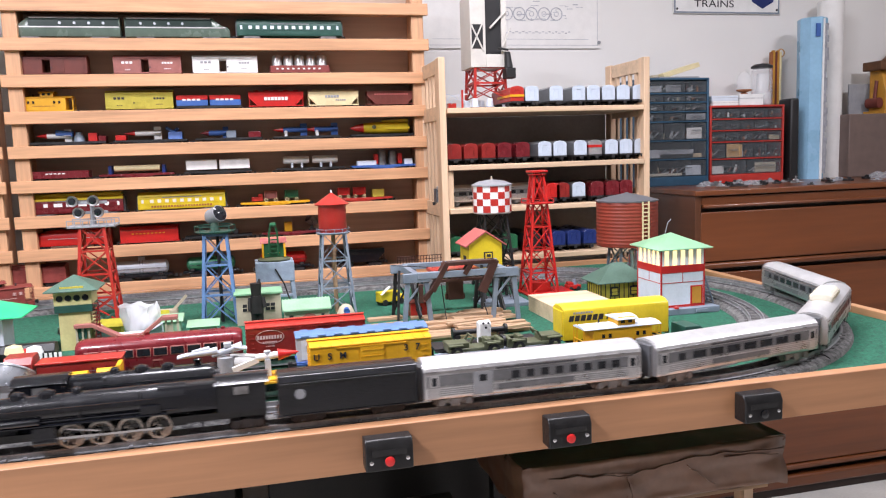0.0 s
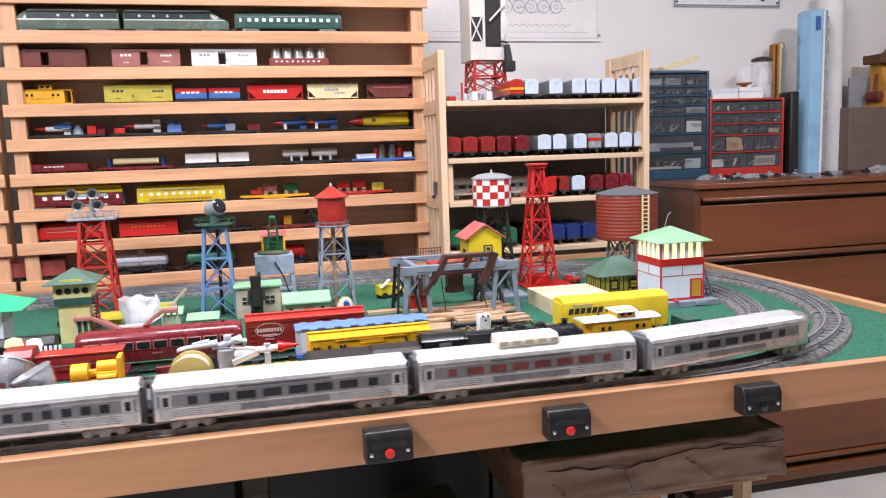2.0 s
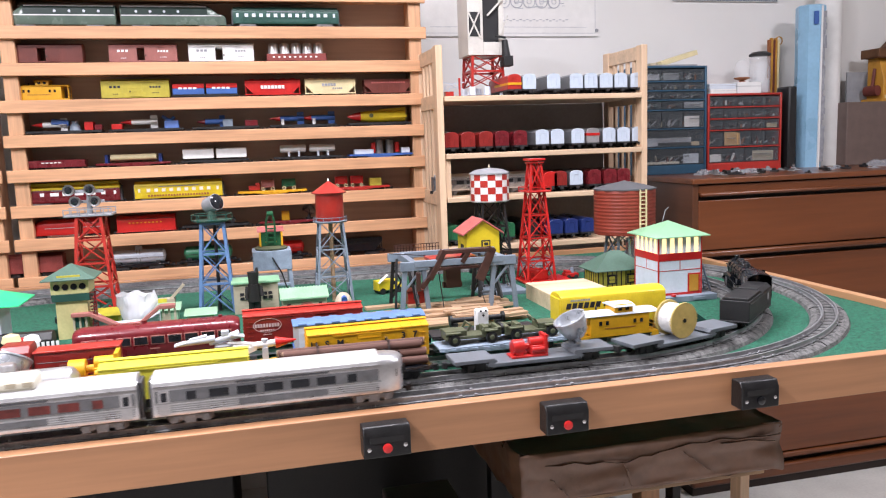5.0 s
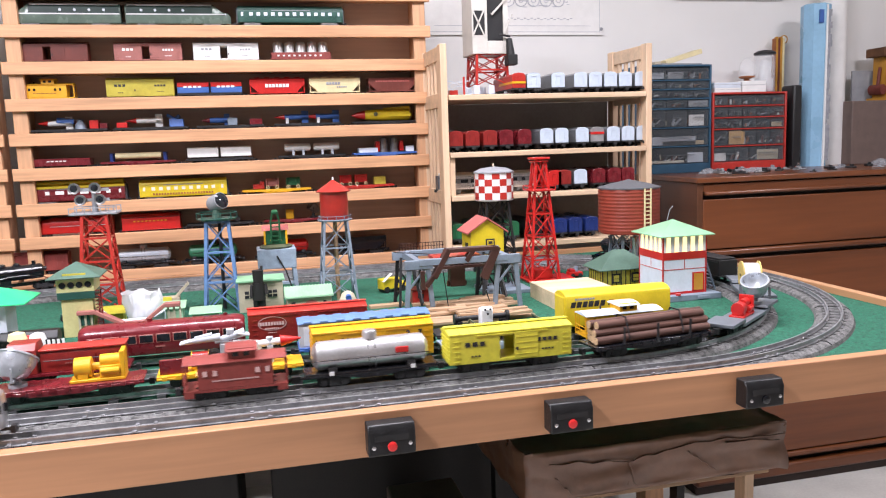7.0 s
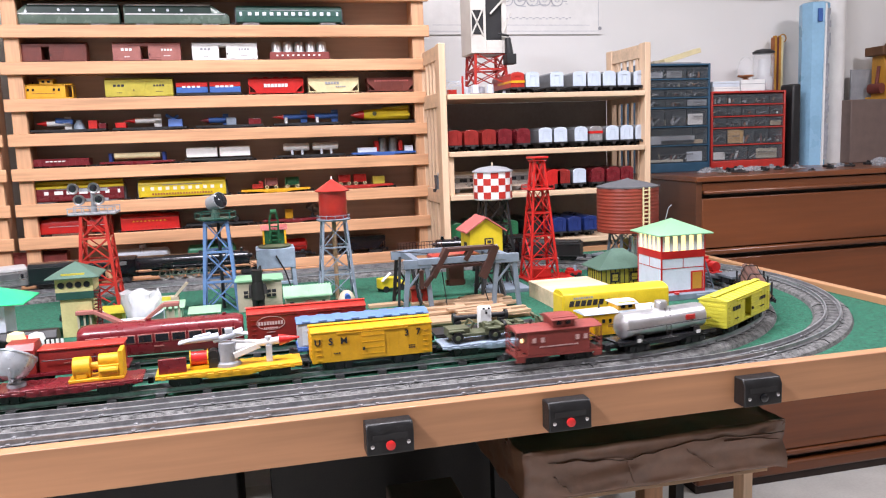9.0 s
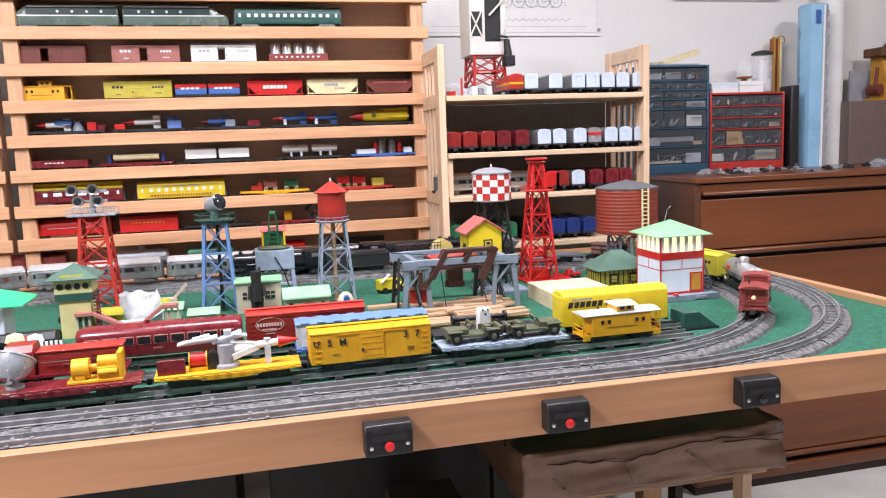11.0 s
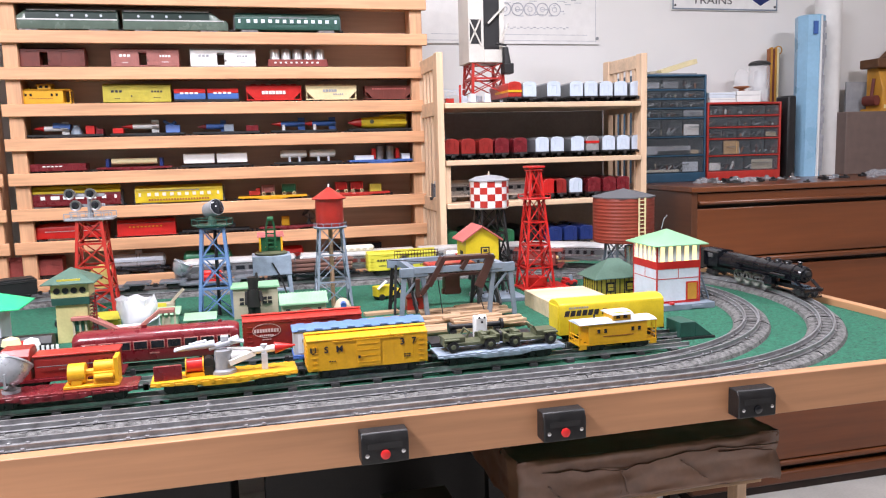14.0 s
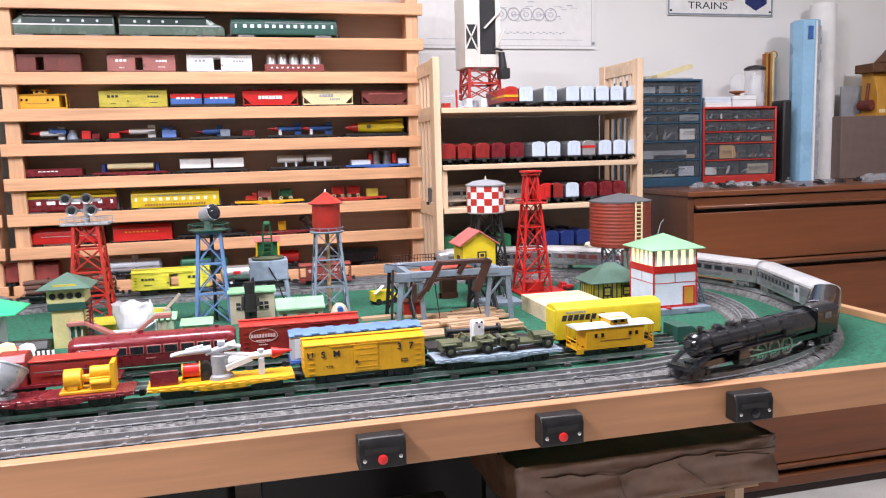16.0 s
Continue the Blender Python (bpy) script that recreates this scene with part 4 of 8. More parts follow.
    pilot.bar((0.006, -0.014, 0.0032), (0.006, 0.014, 0.0032), 0.0016)
    part("pilot", pilot, colour, car, "slatted cowcatcher")
    lamp = Mesh()
    tube_x(lamp, front + 0.003, front + 0.011, 0, z_boiler + rb * 0.25, 0.0045, 0.005, 14)
    part("headlight", lamp, "truck", car)
    cyl = Mesh()
    for y in (-1, 1):
        tube_x(cyl, first + 0.012, first + 0.036, y * 0.0185, r, 0.0062, n=14)
        cyl.box(first + 0.013, y * 0.0185 - 0.0055, r, first + 0.035, y * 0.0185 + 0.0055, r + 0.0155)
    part("cylinder", cyl, colour, car)
    rods = Mesh()
    last = first - spacing * (drivers - 1)
    for y in (-1, 1):
        rods.bar((first + 0.003, y * 0.0138, r - 0.001), (last - 0.003, y * 0.0138, r - 0.001), 0.0012, 0.0024)
        rods.bar((first - spacing, y * 0.0152, r), (first + 0.014, y * 0.0165, r + 0.0005), 0.0012, 0.0022)
        rods.bar((first - spacing, y * 0.0155, r + 0.004), (first + 0.004, y * 0.0165, r + 0.010), 0.0008, 0.0015)
    part("side_rod", rods, "chrome", car, "bright side rods")
    for i in range(drivers):
        driver("driving_wheelset", r, car, first - i * spacing)
    part("truck", TRUCK, "truck", car, "", 0, pose(-0.024, 0, 0))
    part("truck", TRUCK, "truck", car, "", 0, pose(-length + 0.022, 0, 0))
    return car


def tender(label, length, height, colour="black", emblem=None, round_top=False):
    car = thing("tender", label, "tender")
    w = 0.0225
    z0 = 0.0135
    if round_top:
        body = Mesh().prism([(-w, z0), (-w, height - 0.008), (-w * 0.8, height - 0.002), (-w * 0.4, height), (w * 0.4, height), (w * 0.8, height - 0.002), (w, height - 0.008), (w, z0)], -length, 0)
    else:
        body = Mesh().box(-length, -w, z0, 0, w, height - 0.006)
        body.box(-length + 0.004, -w + 0.003, height - 0.006, -length * 0.45, w - 0.003, height - 0.002)
        body.prism([(-w, height - 0.006), (-w * 0.7, height), (w * 0.7, height), (w, height - 0.006)], -length * 0.45, -0.004)
    body.box(-length - 0.002, -w - 0.001, z0 - 0.002, 0.002, w + 0.001, z0)
    part("body", body, colour, car, "", 0.0008)
    trim = Mesh()
    for y in (-1, 1):
        for x in np.arange(-length + 0.006, -0.004, 0.012):
            trim.rod((x, y * (w - 0.0002), z0 + 0.006), (x, y * (w + 0.0004), z0 + 0.006), 0.0006, n=5)
        trim.rod((-length + 0.003, y * (w + 0.001), height - 0.010), (-0.003, y * (w + 0.001), height - 0.010), 0.0006, n=5)
    part("handrail", trim, "truck", car)
    if emblem:
        for y in (-1, 1):
            part("emblem", Mesh().rod((-0.025, y * (w - 0.0005), height * 0.62), (-0.025, y * (w + 0.0006), height * 0.62), 0.006, n=16), emblem, car, "plain round emblem")
    part("underframe", box(-length + 0.01, -0.008, 0.008, -0.01, 0.008, z0), "truck", car)
    for x in (-length + 0.034, -0.034):
        part("truck", TRUCK, "truck", car, "", 0, pose(x, 0, 0))
    part("coupler", COUPLER, "truck", car, "", 0, pose(-length - 0.003, 0, 0, 0, 0, 180))
    return car


# the passenger train and the freight train, front first: thing, distance of its origin and of its two trucks behind the front
northern = steam_engine("large black toy steam locomotive pulling silver passenger cars", 0.336, 4, 0.0134, 0.0303, -0.128, 0.0415, 0.0168)
northern_tender = tender("long black toy tender behind the steam locomotive", 0.162, 0.060, "black", "grey", True)
combine = coach("silver streamlined baggage and passenger car", "combine", "silver passenger cars", wide=False)
day_coach = coach("silver streamlined passenger coach with dark windows", "coach", "silver passenger cars")
dome_coach = coach("silver streamlined dome car with red seats in its windows", "dome", "silver passenger cars", glass="seat_red")
tail_coach = coach("silver round-ended observation car at the train's tail", "observation", "silver passenger cars")

pacific = steam_engine("black toy steam locomotive pulling a freight train", 0.240, 3, 0.0128, 0.0270, -0.085, 0.043, 0.0165)
pacific_tender = tender("black toy tender with a faint round emblem", 0.152, 0.051, "matte_black", "grey")
reel_car = flat_car("slate grey depressed flat car carrying a cable reel", "car_grey", 0.205, True, "reel_car")
reel(reel_car, 0.0, 0.0125, 0.026)
lamp_car = flat_car("slate grey depressed flat car with search lamp and red generator", "car_grey", 0.225, True, "searchlight_car")
search_lamp(lamp_car, 0.062, 0.0195, 0.0215, 26, 185, "lamp_silver", "car_grey")
generator(lamp_car, -0.004, 0.0125, "red")
logs = log_car("black flat car loaded with brown chained logs")
mkt = box_car("green-yellow toy boxcar with an open door", "lime_yellow", 0.169, None, None, True, "ink_dark", high=-0.0025)
tanker = tank_car("silver toy tank car with a red emblem", "silver", "black", 0.160, "", "red")
red_caboose = caboose("oxide red toy caboose at the freight train's tail", "oxide", "oxide", 0.123, "", True)

PASSENGER = ((northern, 0.0, 0.06, 0.285), (northern_tender, 0.349, 0.383, 0.477), (combine, 0.5195 + 0.1415, 0.558, 0.764), (day_coach, 0.8175 + 0.1415, 0.856, 1.062), (dome_coach, 1.1155 + 0.1415, 1.154, 1.360), (tail_coach, 1.4135 + 0.1415, 1.452, 1.658))
FREIGHT = ((pacific, 0.0, 0.05, 0.2), (pacific_tender, 0.240, 0.274, 0.360), (reel_car, 0.529, 0.463, 0.595), (lamp_car, 0.764, 0.688, 0.840), (logs, 1.005, 0.941, 1.069), (mkt, 1.220, 1.163, 1.277), (tanker, 1.405, 1.361, 1.449), (red_caboose, 1.573, 1.539, 1.607))

# how far each train's front has come along its oval: seconds, metres
PASSENGER_RUN = ((0, 0.873), (0.5, 1.033), (1, 1.190), (1.5, 1.340), (2, 1.475), (2.5, 1.583), (3, 1.686), (3.5, 1.771), (4.0, 1.851), (6.4, 2.384), (8.5, 2.836), (9, 2.976), (11.3, 3.66), (13.5, 4.325), (14, 4.485), (14.5, 4.645), (15, 4.805), (15.5, 4.972), (16, 5.136))
FREIGHT_RUN = ((0, -0.035), (1.5, 0.328), (2, 0.445), (2.5, 0.567), (3, 0.686), (3.5, 0.798), (6.4, 1.421), (7, 1.538), (7.5, 1.640), (8, 1.743), (8.5, 1.852), (9, 1.961), (11.3, 2.525), (12.2, 2.757), (13.5, 3.105), (14.5, 3.372), (16, 3.772))


def run_at(table, t):
    """A smooth curve through a table of times and distances."""
    n = len(table)
    i = max(k for k in range(n - 1) if table[k][0] <= t or k == 0)
    (t0, a), (t1, b) = table[i], table[i + 1]

    def slope(k):
        lo, hi = max(k - 1, 0), min(k + 1, n - 1)
        return (table[hi][1] - table[lo][1]) / (table[hi][0] - table[lo][0])
    d = t1 - t0
    u = (t - t0) / d
    return (2 * u**3 - 3 * u**2 + 1) * a + (u**3 - 2 * u**2 + u) * d * slope(i) + (-2 * u**3 + 3 * u**2) * b + (u**3 - u**2) * d * slope(i + 1)


def vehicle_pose(o, front, origin, lead, trail, backwards):
    """The pose of a vehicle whose two trucks ride on an oval."""
    def at(dist):
        return loop_point(o[0] - (front - dist) if backwards else front - dist, *o)
    a, b = at(lead), at(trail)
    d = (a - b).normalized()
    mid = (a + b) / 2 + d * ((lead + trail) / 2 - origin)
    return Matrix.Translation(mid) @ Matrix.Rotation(math.atan2(d.y, d.x), 4, "Z")


def motions():
    step = 0.2
    times = [i * step for i in range(81)]
    for consist, table, o, back in ((PASSENGER, PASSENGER_RUN, OUTER, False), (FREIGHT, FREIGHT_RUN, INNER, True)):
        for ob, origin, lead, trail in consist:
            walk(ob, [(t, vehicle_pose(o, run_at(table, t), origin, lead, trail, back)) for t in times])
    ticks = [i / 30 for i in range(481)]
    for ob, table, r in ((northern, PASSENGER_RUN, 0.0134), (pacific, FREIGHT_RUN, 0.0128)):
        for wheel in [c for c in ob.children if c.name.startswith("driving_wheelset")]:
            x = wheel.matrix_basis.translation.x
            walk(wheel, [(t, pose(x, 0, r, 0, math.degrees(run_at(table, t) / r) % 360, 0)) for t in ticks])


# ---- shelves, dresser and wall ----
BOARD_TOPS = (0.735, 0.637, 0.545, 0.452, 0.364, 0.275, 0.183, 0.096, -0.004)
DROP = (0.006, 0.006, 0.014, 0.014, 0.014, 0.014, 0.014, 0.014, 0.010)  # ledges under the boards' top edges


def display_rack(x0, x1, label):
    """A tall pine rack for toy trains: ledges with a front board each."""
    rack = thing("display_rack", label, "shelf", group="train display racks")
    y = 1.354
    part("back_board", box(x0 + 0.02, y + 0.115, 0.3, x1 - 0.02, y + 0.122, T + 0.84), "shelf_back", rack, "brown back board")
    for x in (x0 + 0.012, x1 - 0.047):
        part("post", box(x, y + 0.012, 0, x + 0.035, y + 0.032, T + 0.84), "pine_post", rack, "", 0.002)
        part("side_panel", box(x + 0.008, y + 0.032, 0, x + 0.027, y + 0.115, T + 0.84), "pine_post", rack, "", 0.0015)
    for i, z in enumerate(BOARD_TOPS):
        d = DROP[i]
        part("front_board", box(x0, y, T + z - 0.032, x1, y + 0.012, T + z), "pine", rack, "", 0.0016)
        part("ledge", box(x0 + 0.04, y + 0.012, T + z - 0.013 - d, x1 - 0.04, y + 0.115, T + z - 0.003 - d), "pine", rack)
        part("track_strip", box(x0 + 0.05, y + 0.026, T + z - 0.003 - d, x1 - 0.05, y + 0.074, T + z + 0.004 - d), "pale_pine", rack)
    return rack


display_rack(-0.594, 0.522, "tall pine display rack filled with toy trains")
display_rack(-1.74, -0.606, "tall pine display rack beside the full one")

unit = thing("slatted_shelf", "pale pine shelf unit with slatted ends", "shelf")
ux0, ux1, uy0, uy1 = 0.516, 1.090, 1.155, 1.400
LEVELS = (0.430, 0.279, 0.163, 0.028)
for x in (ux0 - 0.018, ux1):
    for y in (uy0, uy1 - 0.035):
        part("post", box(x, y, 0, x + 0.018, y + 0.035, T + 0.562), "pale_post", unit, "", 0.002)
    for z in (0.522, 0.400, 0.140, -0.2):
        part("end_rail", box(x + 0.003, uy0 + 0.035, T + z, x + 0.015, uy1 - 0.035, T + z + 0.038), "pale_pine", unit, "", 0.0015)
    for k in range(4):
        y = uy0 + 0.053 + k * 0.040
        part("slat", box(x + 0.005, y, 0.1, x + 0.013, y + 0.014, T + 0.523), "pale_post", unit, "", 0.001)
for z in LEVELS + (-0.25,):
    part("shelf_board", box(ux0 + 0.002, uy0 - 0.004, T + z - 0.014, ux1 - 0.002, uy1 - 0.004, T + z), "pale_pine", unit, "", 0.0015)
# Sheet added behind the bays to darken them as shade would.
part("bay_backing", box(ux0 + 0.002, uy1 - 0.003, 0.3, ux1 - 0.002, uy1 + 0.004, T + LEVELS[0] - 0.0141), "bay_shade", unit, "added grey-brown sheet for the shade in the shelf bays")
part("cleat", box(ux0, uy0 + 0.006, T + LEVELS[2], ux0 + 0.016, uy0 + 0.10, T + LEVELS[1] - 0.014), "pale_post", unit, "pale inner support board", 0.001)

DT = 0.998
dresser = thing("dresser", "long dark walnut dresser with rounded drawer lips", "dresser")
dx0, dx1, dy0, dy1 = 1.285, 2.75, 1.203, 1.71
part("top", box(dx0 - 0.006, dy0 - 0.008, DT - 0.017, dx1, dy1, DT), "dresser", dresser, "", 0.003)
part("side_panel", box(dx0, dy0 + 0.004, 0.05, dx0 + 0.02, dy1, DT - 0.017), "dresser_side", dresser, "", 0.001)
part("side_panel", box(dx1 - 0.02, dy0 + 0.004, 0.05, dx1, dy1, DT - 0.017), "dresser_side", dresser)
# Carcass colour holds the shade seen between the drawer fronts.
part("carcass", box(dx0 + 0.02, dy0 + 0.03, 0.05, dx1 - 0.02, dy1, DT - 0.017), "recess_shade", dresser)
part("frieze", box(dx0 + 0.02, dy0 + 0.002, 0.954, dx1 - 0.02, dy0 + 0.03, 0.977), "dresser", dresser, "", 0.001)
part("frieze_lip", box(dx0 + 0.024, dy0 - 0.006, 0.943, dx1 - 0.02, dy0 + 0.012, 0.955), "dresser", dresser, "rounded shiny drawer lip", 0.005)
for z1, z0 in ((0.931, 0.781), (0.746, 0.560), (0.525, 0.330), (0.295, 0.108)):
    drawer = part("drawer_front", box(dx0 + 0.02, dy0 + 0.002, z0, dx1 - 0.02, dy0 + 0.022, z1), "dresser", dresser, "", 0.002)
    part("drawer_lip", box(dx0 + 0.02, dy0 - 0.004, z0 - 0.022, dx1 - 0.02, dy0 + 0.016, z0 - 0.004), "dresser", drawer, "rounded drawer lip", 0.006)
part("plinth", box(dx0 + 0.01, dy0 + 0.006, 0, dx1 - 0.01, dy1 - 0.02, 0.030), "recess_shade", dresser, "", 0.002)
part("plinth_mould", box(dx0 + 0.006, dy0 - 0.006, 0.028, dx1 - 0.006, dy0 + 0.03, 0.068), "dresser", dresser, "rounded plinth moulding", 0.008)


def drawer_load(dr, a, b, z0, z1, rnd):
    """Loose hardware seen through a clear drawer."""
    w, h = b - a, z1 - z0
    for i in range(max(3, int(w / 0.011))):
        c = rnd.choice(("truck_grey", "ink", "grey", "clip", "paper", "rust", "pale_grey", "brown", "truck", "matte_black", "beige"))
        x, y = rnd.uniform(a + 0.12 * w, a + 0.86 * w), rnd.uniform(0.010, 0.05)
        top = h * rnd.uniform(0.15, 0.6)
        l = min(rnd.uniform(0.004, 0.016), b - 0.003 - x, x - a - 0.003)
        m = Mesh()
        if i % 3 == 0:
            m.rod((x - l, y, z0 + 0.003 + 0.3 * top), (x + l, y + 0.006, z0 + 0.003 + top), 0.0022, 0.0016, 8)
        elif i % 3 == 1:
            m.bar((x - l, y, z0 + 0.005), (x + l * 0.6, y, z0 + 0.004 + top), 0.007, rnd.uniform(0.002, 0.005))
        else:
            m.lathe([(0.0035, 0), (0.0038, top * 0.6), (0.002, top), (0.001, top)], 9, (x, y, z0 + 0.002))
        part("spare_part", m, c, dr)


def parts_cabinet(x0, x1, y0, z1, rows, label, colour, cards, name="parts_cabinet"):
    """A steel case of clear drawers; cards: row, column, share of the width, of the height, material, label."""
    cab = thing(name, label, "drawer cabinet", pose(x0, y0, DT), "parts cabinets")
    w, d, t = x1 - x0, 0.15, 0.007
    foot = z1 - t - sum(h for _, h in rows)
    frame_m = Mesh().box(0, 0, 0, t, d, z1).box(w - t, 0, 0, w, d, z1).box(t, 0, 0, w - t, d, foot).box(t, 0, z1 - t, w - t, d, z1).box(t, d - t, foot, w - t, d, z1 - t)
    part("case", frame_m, colour, cab, "", 0.0015)
    # Added black sheet; its colour gives the shade behind the clear drawers.
    part("inner_shade", box(t + 0.001, 0.10, foot + 0.001, w - t - 0.001, 0.104, z1 - t - 0.001), "matte_black", cab, "black sheet for the shade inside the case")
    rnd = random.Random(len(rows) * 7)
    z = z1 - t
    for r, (count, h) in enumerate(rows):
        part("divider", box(t, 0.0005, z - h - 0.002, w - t, d - t, z - h + 0.002), colour, cab)
        step = (w - 2 * t) / count
        for i in range(count):
            a = t + i * step
            lo, hi = z - h + 0.0035, z - 0.004
            dr = part("drawer", Mesh().box(a + 0.002, 0.003, lo, a + step - 0.002, 0.0045, hi).box(a + 0.002, 0.0045, lo, a + step - 0.002, 0.09, lo + 0.0015).box(a + 0.002, 0.0045, lo, a + 0.0032, 0.09, hi - 0.004).box(a + step - 0.0032, 0.0045, lo, a + step - 0.002, 0.09, hi - 0.004), "drawer_clear", cab, "clear plastic drawer of small parts")
            part("pull", Mesh().box(a + step * 0.25, -0.006, z - h * 0.46 - 0.001, a + step * 0.75, 0.003, z - h * 0.46 + 0.0006).box(a + step * 0.25, -0.0066, z - h * 0.46 - 0.004, a + step * 0.75, -0.0054, z - h * 0.46 + 0.0006), "drawer_clear", dr)
            drawer_load(dr, a + 0.003, a + step - 0.003, lo + 0.001, hi, rnd)
            for cr, cc, q0, q1, k, m, lab in cards:
                if (cr, cc) == (r, i):
                    part("card", box(a + step * q0, 0.0055, lo + 0.002, a + step * q1, 0.0085, lo + 0.002 + (hi - lo) * k), m, dr, lab, 0.0006)
        z -= h
    return cab


parts_cabinet(1.275, 1.531, 1.52, 0.360, ((3, 0.044), (3, 0.030), (3, 0.031), (3, 0.033), (3, 0.063), (1, 0.063), (1, 0.060)), "dark blue steel cabinet of clear parts drawers", "cabinet_blue", ((4, 2, 0.08, 0.78, 0.66, "paper", "crumpled white wrapping"), (5, 0, 0.28, 0.93, 0.24, "plywood", "pale wooden strip"), (5, 0, 0.05, 0.80, 0.50, "pale_grey", "grey metal strips"), (6, 0, 0.0, 0.62, 0.16, "cream_white", "long white card"), (6, 0, 0.68, 0.92, 0.62, "ice", "white wrapped parts"), (3, 2, 0.05, 0.95, 0.8, "grey", "grey card"), (0, 0, 0.1, 0.9, 0.55, "pale_grey", "pale wrapped parts"), (0, 1, 0.1, 0.8, 0.6, "grey", "grey wrapped parts")))
parts_cabinet(1.536, 1.827, 1.52, 0.266, ((5, 0.039), (5, 0.039), (5, 0.039), (5, 0.058), (2, 0.055)), "red steel cabinet of small clear parts drawers", "tin_red", ((3, 1, 0.1, 1.0, 0.9, "orange_card", "orange card"), (3, 2, 0.0, 0.2, 0.85, "orange_card", "orange card"), (4, 0, 0.04, 0.36, 0.55, "paper", "white card"), (4, 1, 0.25, 0.85, 0.72, "beige", "ribbed beige card"), (2, 4, 0.1, 0.85, 0.5, "plywood", "tan card")))
# on top of the cabinets
pads = thing("board_stack", "tilted pale cardboard strips on the blue cabinet", "cardboard", pose(1.43, 1.58, DT + 0.360))
part("strip", box(-0.075, -0.04, 0, 0.075, 0.04, 0.006), "grey", pads)
part("strip", Mesh().bar((-0.05, 0.0, 0.010), (0.085, 0.0, 0.048), 0.05, 0.016), "cream", pads, "tilted cream strip", 0.001)
part("strip", Mesh().bar((-0.075, 0.02, 0.012), (-0.01, 0.02, 0.016), 0.03, 0.008), "beige", pads)
for i, (x0, x1, z0, z1, m) in enumerate(((1.548, 1.648, 0.266, 0.281, "paper"), (1.545, 1.646, 0.2812, 0.299, "ice"), (1.652, 1.745, 0.266, 0.304, "white"))):
    c = thing("small_box", "white flat carton on the red cabinet", "box", pose(x0, 1.525, DT + z0), "white cartons")
    part("carton", box(0, 0, 0, x1 - x0, 0.07, z1 - z0), m, c, "", 0.0008)
    part("lid_edge", box(-0.0008, -0.0008, (z1 - z0) * 0.6, x1 - x0 + 0.0008, 0.0708, (z1 - z0) * 0.64), "ink", c)
jar = thing("glass_jar", "clear ribbed plastic jar with a dark lid", "jar", pose(1.781, 1.585, DT + 0.266))
part("wall", Mesh().lathe([(0.034, 0), (0.036, 0.004), (0.036, 0.04), (0.034, 0.043), (0.036, 0.047), (0.036, 0.09), (0.034, 0.094), (0.036, 0.098), (0.036, 0.125), (0.030, 0.132), (0.028, 0.132), (0.033, 0.12), (0.033, 0.004)], 28), "clear", jar)
part("lid", Mesh().lathe([(0.037, 0.131), (0.037, 0.137), (0.026, 0.144), (0.001, 0.148)], 28), "matte_black", jar, "dark domed lid")
part("contents", Mesh().rod((0, 0, 0.004), (0, 0, 0.05), 0.03, n=14).rod((0, 0, 0.05), (0.006, 0, 0.11), 0.021, n=12), "film", jar, "crumpled wrapping inside")
cup = thing("glass_dome", "small clear dome on a wooden foot", "ornament", pose(1.700, 1.57, DT + 0.304))
part("dome", Mesh().lathe([(0.026, 0.018), (0.027, 0.04), (0.022, 0.065), (0.011, 0.078), (0.001, 0.081)], 22), "clear", cup)
part("foot", Mesh().lathe([(0.012, 0), (0.013, 0.003), (0.007, 0.008), (0.026, 0.014), (0.027, 0.018), (0.001, 0.019)], 20), "rust", cup)
sticks = thing("track_bundle", "upright bundle of brass-coloured rail strips", "track", pose(1.885, 1.675, DT))
for k, c in enumerate(("rust", "orange", "brown", "orange", "cream")):
    part("strip", box(k * 0.009, 0, 0, k * 0.009 + 0.008, 0.012, 0.465 + 0.006 * (k % 2)), c, sticks)
part("wire_loop", Mesh().ring((0.045, 0.006, 0.462), (0, 1, 0), 0.014, 0.003), "orange", sticks)
speaker = thing("black_case", "tall narrow black case standing on the dresser", "case", pose(1.858, 1.525, DT))
part("shell", box(0, 0, 0, 0.033, 0.07, 0.287), "matte_black", speaker, "", 0.006)
part("knob", Mesh().rod((0.022, -0.004, 0.012), (0.022, 0.001, 0.012), 0.005, n=12), "chrome", speaker)
roll_a = thing("wrapped_tube", "tall pale blue printed cardboard tube", "tube", pose(1.985, 1.585, DT))
part("wrap", Mesh().lathe([(0.046, 0), (0.050, 0.565), (0.046, 0.569), (0.001, 0.569)], 8), "wrap_blue", roll_a, "pale blue printed wrap")
part("stripe", box(0.006, -0.0505, 0.0, 0.012, -0.0425, 0.563), "paper", roll_a)
edge = Mesh()
rnd = random.Random(5)
for k in range(25):
    z = 0.02 + k * 0.021
    wj = rnd.uniform(0.008, 0.019)
    edge.box(0.013, -0.0492, z, 0.013 + wj, -0.0400, z + 0.0215)
part("print", edge, "ink", roll_a, "dark ragged printed edge")
part("emblem", box(-0.022, -0.0502, 0.50, -0.006, -0.0440, 0.545), "blue", roll_a, "small plain printed square")
roll_b = thing("paper_roll", "tall white paper roll standing on the dresser", "paper roll", pose(2.114, 1.650, DT))
part("core", Mesh().lathe([(0.030, 0.60), (0.030, 0.632), (0.028, 0.632), (0.028, 0.60)], 20), "taupe_card", roll_b, "brown core tube")
